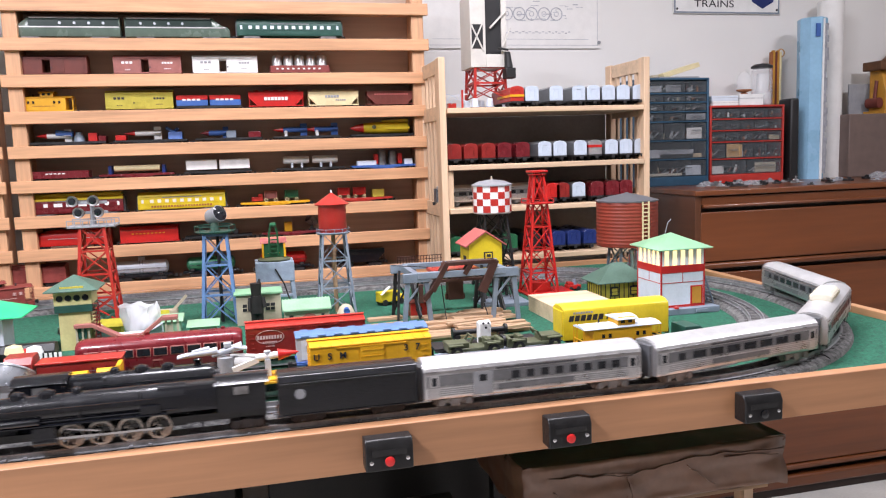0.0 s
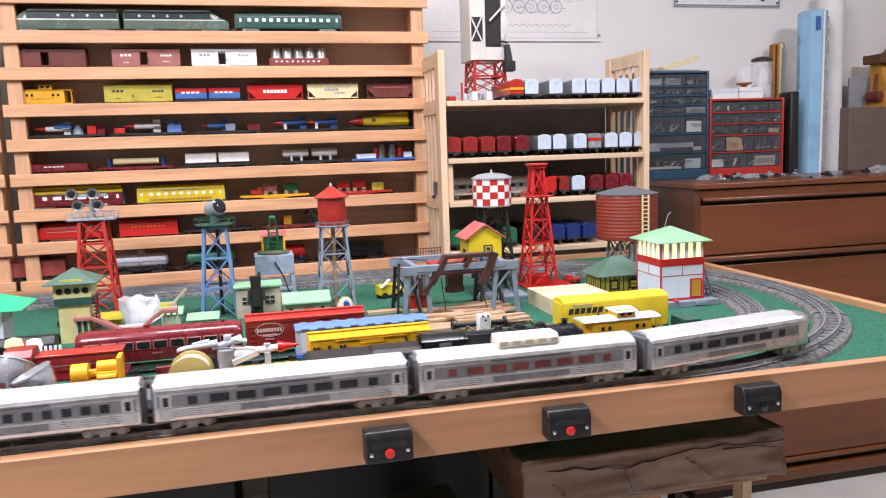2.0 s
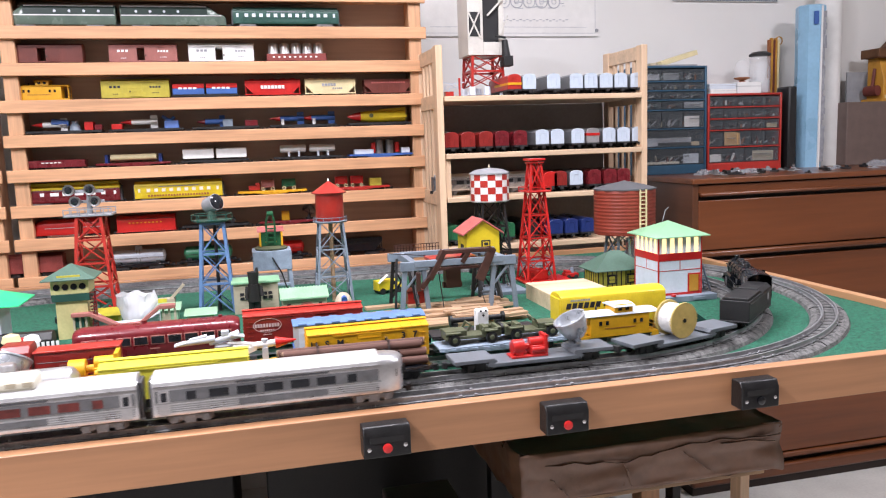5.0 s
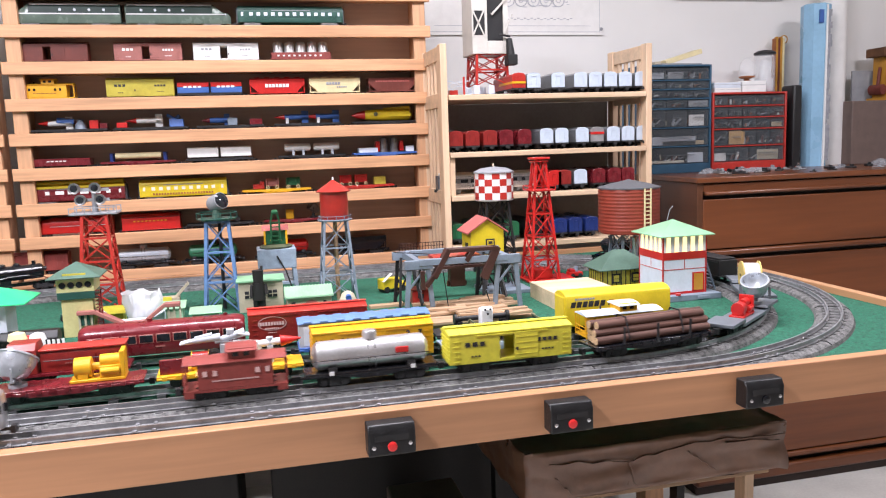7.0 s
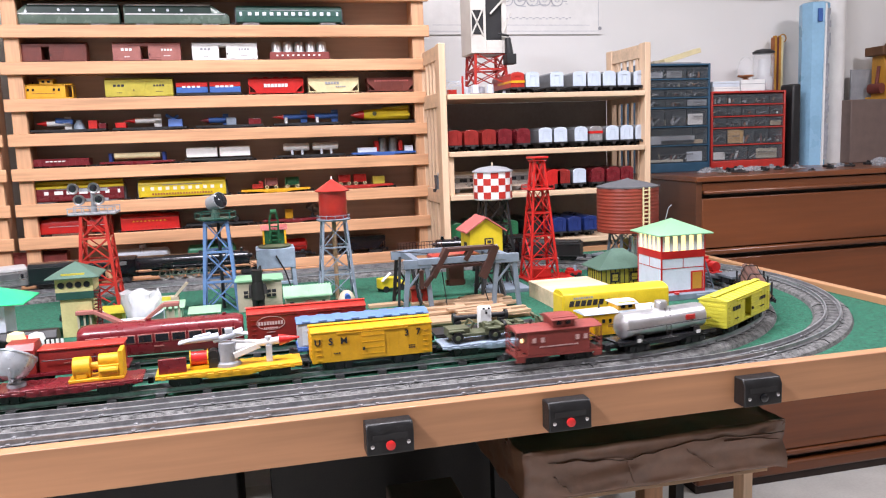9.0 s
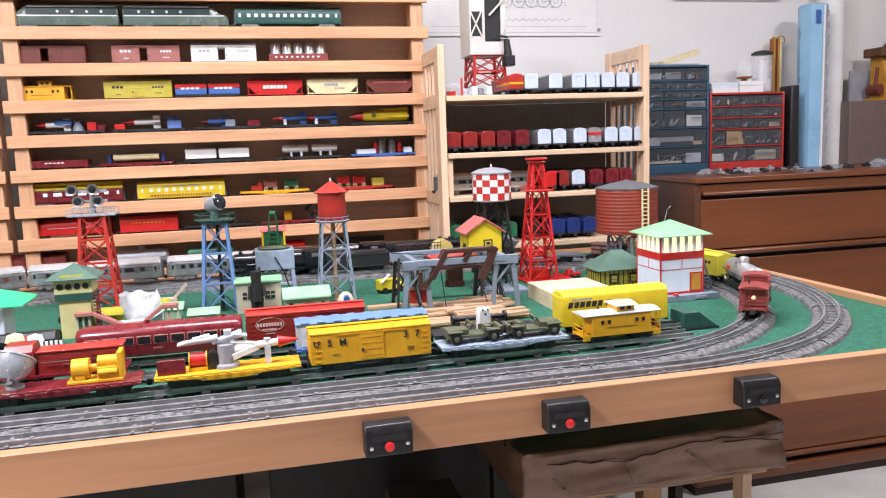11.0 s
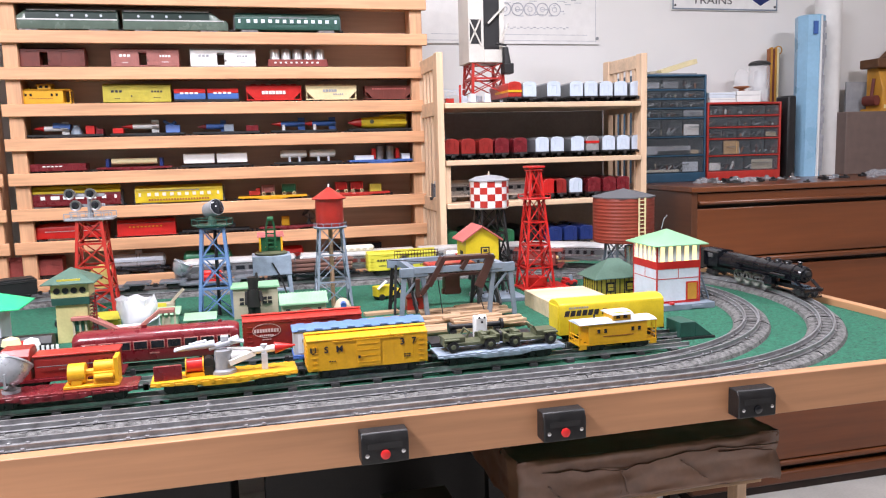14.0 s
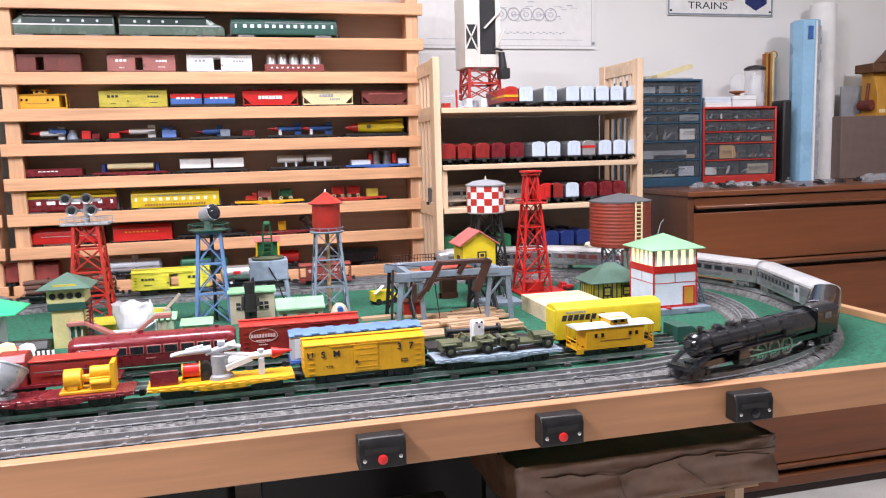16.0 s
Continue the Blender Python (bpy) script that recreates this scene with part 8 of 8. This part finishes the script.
def gondola(label, colour, length=0.165):
    car = thing("gondola_car", label, "train car")
    h, w = length / 2, 0.0215
    m = Mesh().box(-h, -w, 0.014, h, w, 0.018).box(-h, -w, 0.018, h, -w + 0.0015, 0.033).box(-h, w - 0.0015, 0.018, h, w, 0.033).box(-h, -w, 0.018, -h + 0.0015, w, 0.033).box(h - 0.0015, -w, 0.018, h, w, 0.033)
    for x in np.linspace(-h + 0.005, h - 0.005, 11):
        for y in (-1, 1):
            m.box(x - 0.001, y * w - 0.0012, 0.015, x + 0.001, y * w + 0.0012, 0.032)
    part("body", m, colour, car)
    chassis(car, length)
    return car


def block(car, name, material, x, w, h, d=0.018, z=0.0197, label="", bevel=0.001):
    return part(name, box(x - w / 2, -d, z, x + w / 2, d, z + h), material, car, label, bevel)


# row 1: green diesels and coach
on_rack(diesel("green and silver streamlined toy diesel on the rack", 0.268, "sage", "band_green"), 1, -0.438, 180)
on_rack(diesel("green and silver streamlined toy diesel on the rack", 0.268, "sage", "band_green"), 1, -0.158, 0)
on_rack(coach("dark green toy passenger car on the rack", "coach", "", "dark_green", "dark_green", 0.285, "ice", "dark_green", "dark_green", wide=False), 1, 0.136)

# row 2: boxcars and canisters
on_rack(box_car("brown toy boxcar with open door on the rack", "brown", 0.183, None, None, True), 2, -0.484)
on_rack(box_car("faded red toy boxcar with white diamond emblem", "rose", 0.170, None, None, True, "white"), 2, -0.243)
on_rack(box_car("white toy boxcar with open door on the rack", "white", 0.170, None, None, True, "ink"), 2, -0.043)
cg = on_rack(gondola("red toy gondola carrying five silver canisters", "oxide", 0.165), 2, 0.158)
for k in range(5):
    part("canister", Mesh().lathe([(0.0138, 0), (0.0138, 0.036), (0.011, 0.041), (0.004, 0.043), (0.001, 0.044)], 18, (-0.062 + k * 0.031, 0, 0.021)), "silver_roof", cg, "silver canister")
bars(cg, 0, -0.0232, 0.024, 0.13, 0.004, 9, "white", -1, 0.6)

# row 3
on_rack(caboose("yellow toy caboose on the rack", "yellow", "yellow", 0.140), 3, -0.505)
on_rack(box_car("olive-yellow toy boxcar on the rack", "faded_yellow", 0.170, None, None, False, "ink_dark"), 3, -0.270)
ct = on_rack(flat_car("black flat car with two red and blue containers", "matte_black", 0.172), 3, -0.091)
for x in (-0.045, 0.042):
    block(ct, "container", "red", x, 0.082, 0.012, 0.019, 0.036)
    block(ct, "container_lower", "blue", x, 0.082, 0.0155, 0.019, 0.0200)
    bars(ct, x, -0.0195, 0.036, 0.05, 0.005, 4, "white", -1)
sf = on_rack(hopper("bright red covered toy hopper with white lettering", "red", 0.150), 3, 0.088)
bars(sf, 0.0, -0.0222, 0.036, 0.066, 0.009, 7, "white", -1, 0.2)
dm = on_rack(hopper("cream yellow covered toy hopper with dark lettering", "cream", 0.142), 3, 0.247)
bars(dm, -0.004, -0.0222, 0.040, 0.040, 0.007, 5, "ink", -1, 0.2)
bars(dm, 0.02, -0.0222, 0.030, 0.030, 0.004, 5, "ink", -1, 0.3)
wm = on_rack(hopper("brown open toy hopper with white lettering", "brown", 0.140, False), 3, 0.413)
bars(wm, 0.0, -0.0222, 0.044, 0.10, 0.004, 14, "pink", -1, 0.3)

# row 4: rocket cars
def rocket(car, x, z, l, body, nose, flip=1):
    part("rocket", Mesh().rod((x - flip * l / 2, 0, z), (x + flip * l * 0.2, 0, z), 0.0075, 0.0075, 14), body, car, "toy rocket")
    part("nose_cone", Mesh().rod((x + flip * l * 0.2, 0, z), (x + flip * l / 2, 0, z), 0.0078, 0.001, 14), nose, car)
    part("fin", Mesh().bar((x - flip * l * 0.5, 0, z), (x - flip * l * 0.3, 0, z), 0.001, 0.034).bar((x - flip * l * 0.5, 0, z), (x - flip * l * 0.3, 0, z), 0.034, 0.001), body, car)


ra = on_rack(flat_car("dark flat car with blue and white toy launcher", "matte_black", 0.19), 4, -0.456)
rocket(ra, -0.035, 0.036, 0.085, "white", "red", -1)
part("launcher", Mesh().bar((-0.03, 0, 0.044), (0.012, 0, 0.040), 0.02, 0.014), "blue", ra, "blue launcher", 0.001)
part("turret", Mesh().lathe([(0.015, 0), (0.013, 0.012), (0.008, 0.018), (0.009, 0.025), (0.001, 0.026)], 18, (0.026, 0, 0.0195)), "steel_grey", ra)
block(ra, "console", "red", 0.062, 0.022, 0.022)
block(ra, "console", "maroon", 0.085, 0.018, 0.014)
rb_ = on_rack(flat_car("dark flat car with white rocket and blue launcher", "matte_black", 0.19), 4, -0.250)
rocket(rb_, -0.02, 0.038, 0.095, "white", "red", -1)
part("launcher", Mesh().prism([(-0.014, 0.0195), (-0.010, 0.040), (0.010, 0.040), (0.014, 0.0195)], 0.045, 0.082).bar((0.04, 0, 0.052), (0.065, 0, 0.036), 0.018, 0.008).bar((0.055, 0, 0.036), (0.072, 0, 0.050), 0.012, 0.008), "blue", rb_, "blue launcher", 0.001)
block(rb_, "console", "red", -0.075, 0.026, 0.014)
rc = on_rack(flat_car("dark flat car with small blue and white rocket", "matte_black", 0.18), 4, -0.044)
rocket(rc, -0.04, 0.034, 0.075, "blue", "maroon", -1)
block(rc, "console", "steel_grey", 0.005, 0.026, 0.020)
block(rc, "console", "maroon", 0.068, 0.034, 0.016)
rd = on_rack(flat_car("dark flat car with two blue and red rockets", "matte_black", 0.185), 4, 0.167)
for x in (-0.045, 0.042):
    rocket(rd, x, 0.038, 0.095, "blue", "red", -1)
    block(rd, "cradle", "white", x - 0.012, 0.008, 0.016, 0.008)
rocket_boat = on_rack(flat_car("dark flat car with large yellow toy rocket ship", "matte_black", 0.185), 4, 0.385)
part("hull", Mesh().lathe([(0.001, -0.09), (0.008, -0.075), (0.014, -0.05), (0.0165, -0.01), (0.016, 0.075), (0.001, 0.078)], 20), "lemon", rocket_boat, "yellow rocket hull", 0, pose(0, 0, 0.038, 0, 90, 0))
part("nose_cone", Mesh().lathe([(0.001, -0.093), (0.009, -0.075), (0.0135, -0.055), (0.001, -0.05)], 20), "red", rocket_boat, "red nose", 0, pose(0, 0, 0.038, 0, 90, 0))
part("fin", Mesh().bar((0.0, 0, 0.052), (0.078, 0, 0.056), 0.004, 0.012).bar((0.01, -0.016, 0.036), (0.078, -0.018, 0.036), 0.004, 0.006), "lemon", rocket_boat)
part("emblem", Mesh().rod((-0.025, -0.0155, 0.040), (-0.025, -0.0175, 0.040), 0.006, n=14), "olive", rocket_boat)

# row 5
g5 = on_rack(gondola("dark red low toy gondola with white lettering", "maroon", 0.163), 5, -0.491)
bars(g5, 0, -0.0228, 0.026, 0.05, 0.003, 5, "white", -1)
part("load", Mesh().lathe([(0.02, 0), (0.015, 0.010), (0.004, 0.015), (0.001, 0.016)], 14, (0.015, 0, 0.018)), "maroon", g5)
pf = on_rack(flat_car("red flat car with pale pipes under end frames", "maroon", 0.19), 5, -0.290)
for y in (-0.010, 0, 0.010):
    part("pipe", Mesh().rod((-0.058, y, 0.034), (0.058, y, 0.034), 0.008, n=12), "cream", pf, "pale round pipe")
for x in (-0.068, 0.068):
    part("bulkhead", Mesh().bar((x, -0.014, 0.019), (x, -0.014, 0.042), 0.008).bar((x, 0.014, 0.019), (x, 0.014, 0.042), 0.008), "navy", pf)
tf = on_rack(flat_car("black flat car with two white trailers", "matte_black", 0.18), 5, -0.079)
for x in (-0.044, 0.044):
    block(tf, "trailer", "white", x, 0.082, 0.028, 0.018, 0.023, "plain white trailer", 0.002)
kf = on_rack(flat_car("black flat car with two white tanks", "matte_black", 0.19), 5, 0.174)
for x in (-0.040, 0.042):
    part("tank", Mesh().lathe([(0.001, -0.037), (0.009, -0.036), (0.011, -0.032), (0.011, 0.032), (0.009, 0.036), (0.001, 0.037)], 20), "white", kf, "white tank", 0, pose(x, 0, 0.042, 0, 90, 0))
    block(kf, "leg", "ice", x - 0.012, 0.006, 0.014, 0.009)
    block(kf, "leg", "ice", x + 0.016, 0.006, 0.014, 0.009)
bf5 = on_rack(flat_car("blue flat car with silver drums in red clamps", "blue", 0.186), 5, 0.383)
for x in (-0.002, 0.030):
    part("drum", Mesh().lathe([(0.0125, 0), (0.0125, 0.038), (0.009, 0.042), (0.001, 0.043)], 18, (x, 0, 0.0195)), "truck_grey", bf5, "silver drum")
for x in (-0.020, 0.050):
    part("clamp", box(x - 0.006, -0.013, 0.022, x + 0.006, 0.013, 0.052), "red", bf5, "red clamp", 0.002)
block(bf5, "crate", "ice", -0.048, 0.055, 0.014, 0.014)
block(bf5, "crate", "ice", 0.074, 0.025, 0.016, 0.014)

# row 6
rcch = on_rack(coach("red toy coach with yellow roof on the rack", "coach", "", "maroon", "lemon", 0.232, "white", "maroon", "maroon"), 6, -0.447)
part("clerestory", Mesh().prism([(-0.013, 0.057), (-0.012, 0.064), (-0.004, 0.0665), (0.004, 0.0665), (0.012, 0.064), (0.013, 0.057)], -0.112, 0.112), "lemon", rcch, "raised yellow roof", 0.001)
part("eave", Mesh().box(-0.117, -0.0248, 0.0462, 0.117, 0.0248, 0.0525), "lemon", rcch, "yellow roof edge", 0.001)
ylc = on_rack(coach("bright yellow toy coach on the rack", "coach", "", "lemon", "lemon", 0.228, "cream_white", "lemon", "lemon", wide=False), 6, -0.180)
bars(ylc, 0.0, -0.0246, 0.0205, 0.16, 0.005, 22, "rust", -1, 0.35)


def wagon(car, x, material, w=0.034):
    wg = part("wagon", Mesh().box(x - w / 2, -0.012, 0.028, x + w / 2, 0.012, 0.031).box(x - w / 2, -0.012, 0.047, x + w / 2, 0.012, 0.050).box(x - w / 2, -0.012, 0.031, x - w / 2 + 0.003, 0.012, 0.047).box(x + w / 2 - 0.003, -0.012, 0.031, x + w / 2, 0.012, 0.047).box(x - w / 2 + 0.003, -0.006, 0.031, x + w / 2 - 0.003, 0.006, 0.047), material, car, "toy circus wagon", 0.0006)
    for s in (-1, 1):
        part("wheel", Mesh().ring((x + s * w * 0.36, -0.0135, 0.0245), (0, 1, 0), 0.0045, 0.0014, 14).rod((x + s * w * 0.36, -0.0138, 0.0245), (x + s * w * 0.36, 0.0138, 0.0245), 0.001, n=6).ring((x + s * w * 0.36, 0.0135, 0.0245), (0, 1, 0), 0.0045, 0.0014, 14), "cream", wg)


cw = on_rack(flat_car("yellow flat car with toy circus wagons", "yellow", 0.19), 6, 0.070)
part("tractor", Mesh().box(-0.065, -0.010, 0.022, -0.034, 0.010, 0.034).box(-0.046, -0.010, 0.034, -0.034, 0.010, 0.042), "tin_red", cw, "red toy tractor", 0.001)
wagon(cw, -0.012, "rose", 0.036)
wagon(cw, 0.046, "green", 0.038)
cw = on_rack(flat_car("red flat car with toy circus wagons", "tin_red", 0.19), 6, 0.310)
wagon(cw, -0.045, "red", 0.034)
wagon(cw, 0.0, "red", 0.036)
block(cw, "crate", "faded_yellow", 0.055, 0.034, 0.022, 0.012)

# row 7
re = on_rack(thing("streamlined_locomotive", "glossy red streamlined toy steam locomotive", "locomotive"), 7, -0.465, 180)
sec = coach_section(0.021, 0.014, 0.056)
n = len(sec)
m = Mesh()
for x, k, d in ((-0.095, 1, 0), (0.05, 1, 0), (0.075, 0.94, 0.004), (0.092, 0.75, 0.012), (0.10, 0.4, 0.022)):
    m.v += [(x, y * k, 0.014 + (z - 0.014) * (1 - d / 0.045)) for y, z in sec]
for i in range(4):
    m.f += [(i * n + c, i * n + (c + 1) % n, (i + 1) * n + (c + 1) % n, (i + 1) * n + c) for c in range(n)]
m.f += [tuple(range(n - 1, -1, -1)), tuple(4 * n + c for c in range(n))]
part("shroud", m, "red", re, "smooth red shroud")
part("stripe", Mesh().box(-0.09, -0.0218, 0.032, 0.06, -0.0206, 0.0335).box(-0.09, 0.0206, 0.032, 0.06, 0.0218, 0.0335), "silver_roof", re)
for k in range(4):
    driver("driving_wheelset", 0.0115, re, -0.03 + k * 0.025)
part("side_rod", Mesh().bar((-0.03, -0.0140, 0.011), (0.05, -0.0140, 0.011), 0.0012, 0.003).bar((-0.03, 0.0140, 0.011), (0.05, 0.0140, 0.011), 0.0012, 0.003), "chrome", re)
part("truck", TRUCK, "truck", re, "", 0, pose(-0.07, 0, 0))
part("truck", TRUCK, "truck", re, "", 0, pose(0.078, 0, 0))
rt7 = on_rack(tender("glossy red toy tender on the rack", 0.150, 0.056, "red", None, True), 7, -0.196, 0)
bars(rt7, -0.075, -0.0228, 0.036, 0.09, 0.003, 9, "yellow", -1, 0.5)
df = on_rack(flat_car("dark flat car with small black loads", "matte_black", 0.18), 7, -0.089)
for x in (-0.045, 0.0, 0.045):
    part("drum", Mesh().rod((x, -0.012, 0.028), (x, 0.012, 0.028), 0.008, n=14), "truck", df)
yl = on_rack(flat_car("dark red flat car with yellow crate and lamp", "maroon", 0.17), 7, 0.114)
block(yl, "crate", "yellow", -0.012, 0.022, 0.026, 0.010)
search_lamp(yl, 0.055, 0.0197, 0.015, -50, 20, "truck_grey", "truck")

# row 8, low behind the far tracks
on_rack(tank_car("white toy tank car on the lowest visible ledge", "ice", "black", 0.15), 8, -0.299)
on_rack(tank_car("green toy tank car on the lowest visible ledge", "tank_green", "black", 0.14), 8, -0.116)
on_rack(tank_car("red toy tank car on the lowest visible ledge", "red", "black", 0.14), 8, 0.084)
on_rack(hopper("black toy hopper on the lowest visible ledge", "black", 0.14, False), 8, 0.304)
on_rack(box_car("red toy boxcar on the lowest visible ledge", "oxide", 0.16), 8, -0.569)

# ---- toy cars end-on in the slatted shelf ----
def end_car(row, px_x, colour, label, kind="box"):
    if kind == "coach":
        ob = coach(label, "coach", "", colour, colour, 0.20, "glass_dark", colour, colour)
    else:
        ob = thing("box_car", label, "train car")
        h, w = 0.085, 0.0195
        hull = [(-w, 0.016), (-w, 0.050), (-w * 0.7, 0.055), (0, 0.0575), (w * 0.7, 0.055), (w, 0.050), (w, 0.016)]
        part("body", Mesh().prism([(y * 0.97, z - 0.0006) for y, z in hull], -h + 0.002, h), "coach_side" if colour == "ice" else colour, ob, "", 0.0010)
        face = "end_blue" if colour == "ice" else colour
        part("end_plate", Mesh().prism(hull, -h, -h + 0.003), face, ob, "", 0.0010)
        part("end_rib", Mesh().box(-h - 0.0014, -0.0085, 0.024, -h, -0.007, 0.046).box(-h - 0.0014, 0.007, 0.024, -h, 0.0085, 0.046).box(-h - 0.0014, -0.0085, 0.046, -h, 0.0085, 0.0475), face, ob, "raised end door frame")
        part("underframe", box(-h - 0.002, -w, 0.012, h + 0.002, w, 0.016), "truck", ob)
        chassis(ob, 0.17)
    ob.matrix_basis = pose(px_x, 1.262, T + LEVELS[row] + 0.0005, 0, 0, 90)
    ob["group"] = "toy cars end-on in the slatted shelf"
    return ob


W_LABEL, R_LABEL = "pale blue-white toy car stored end-on", "dark red toy boxcar stored end-on"
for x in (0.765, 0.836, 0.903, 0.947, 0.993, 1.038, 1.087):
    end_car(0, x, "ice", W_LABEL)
e = end_car(0, 0.722, "tin_red", "red and yellow toy engine stored end-on")
part("stripe", box(-0.0870, -0.0200, 0.028, 0.03, 0.0200, 0.034), "yellow", e, "yellow band")
for x in (0.541, 0.587, 0.637, 0.683, 0.736):
    end_car(1, x, "maroon" if x > 0.669 else "deep_red", R_LABEL)
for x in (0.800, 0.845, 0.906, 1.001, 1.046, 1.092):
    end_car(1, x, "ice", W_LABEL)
e = end_car(1, 0.951, "silver", "silver toy tank end with a red band")
part("stripe", box(-0.0870, -0.0200, 0.036, 0.0, 0.0200, 0.043), "red", e, "red band")
for x, c, lab in ((0.823, "red", "bright red toy caboose stored end-on"), (0.852, "deep_red", R_LABEL), (0.900, "ice", W_LABEL), (0.956, "maroon", R_LABEL), (1.004, "maroon", R_LABEL), (1.046, "maroon", R_LABEL)):
    end_car(2, x, c, lab)
sc = coach("silver toy coach lying lengthwise on the shelf", "coach")
sc.matrix_basis = pose(0.646, 1.25, T + LEVELS[2] + 0.0005)
for x, c, lab in ((0.542, "green", "dark green toy car on the low shelf"), (0.613, "green", "dark green toy car on the low shelf"), (0.695, "green", "dark green toy car on the low shelf"), (0.762, "matte_black", "black toy car on the low shelf"), (0.838, "navy", "dark blue toy car on the low shelf"), (0.884, "navy", "dark blue toy car on the low shelf"), (0.933, "navy", "dark blue toy car on the low shelf")):
    end_car(3, x, c, lab)

# grey coaling tower on the shelf unit
cl = thing("coaling_tower", "grey tin coaling tower on red lattice legs", "tower", pose(0.668, 1.29, T + LEVELS[0]))
part("base", box(-0.068, -0.06, 0, 0.062, 0.06, 0.006), "matte_black", cl, "black base plate", 0.001)
for x in (-0.045, -0.002, 0.045):
    for y in (-0.042, 0.042):
        part("pier", Mesh().rod((x, y, 0.006), (x, y, 0.030), 0.011, 0.0085, 12), "ice", cl, "whitish concrete pier")
p, b = lattice(0.046, 0.042, 0.085, 2, 0.007)
put_lattice(cl, "tin_red", p, b, 0.03)
cmh = Mesh()
for x0, x1 in ((-0.056, -0.012), (0.034, 0.048)):
    cmh.box(x0, -0.05, 0.115, x1, 0.05, 0.31)
cmh.box(-0.012, 0.0, 0.115, 0.034, 0.05, 0.31).box(-0.012, -0.05, 0.115, 0.034, 0.0, 0.150)
part("bunker", cmh, "pale_tin", cl, "grey-beige bunker", 0.001)
part("chute", Mesh().box(-0.012, -0.045, 0.150, 0.034, -0.002, 0.31), "matte_black", cl, "dark chute opening")
dg = Mesh()
for s in (-1, 1):
    dg.bar((-0.056 if s < 0 else -0.02, -0.052, 0.160), (-0.02 if s < 0 else -0.056, -0.052, 0.235), 0.004, 0.002)
dg.bar((0.036, -0.055, 0.17), (0.058, -0.055, 0.22), 0.003).bar((0.0, -0.052, 0.22), (0.05, -0.054, 0.27), 0.005)
part("strut", dg, "pale_tin", cl)
part("dark_opening", box(-0.052, -0.0512, 0.165, -0.020, -0.0495, 0.230), "matte_black", cl, "dark braced opening")
part("motor", Mesh().box(0.036, -0.08, 0.082, 0.064, -0.045, 0.110).rod((0.05, -0.06, 0.11), (0.046, -0.06, 0.155), 0.012, 0.008, 10).bar((0.02, -0.06, 0.165), (0.05, -0.06, 0.160), 0.006), "matte_black", cl, "black motor housing", 0.002)
wire = thing("coiled_wire", "loose tangle of pale wires on the shelf", "wire", pose(0.564, 1.22, T + LEVELS[0] + 0.001))
wm_ = Mesh()
rnd = random.Random(4)
prev = Vector((-0.03, 0, 0.0))
for k in range(34):
    a = k * 0.5
    nxt = Vector((0.03 * math.cos(a) + 0.01 * rnd.uniform(-1, 1), 0.02 * math.sin(a * 0.7), 0.02 + 0.022 * math.sin(a * 0.6) + 0.004 * rnd.uniform(-1, 1)))
    wm_.bar(prev, nxt, 0.0016)
    prev = nxt
part("wire", wm_, "ice", wire)
part("plug", Mesh().box(-0.03, -0.02, 0, -0.008, 0.0, 0.014).rod((0.012, -0.01, 0), (0.012, -0.01, 0.05), 0.003, n=8), "tin_red", wire)


motions()
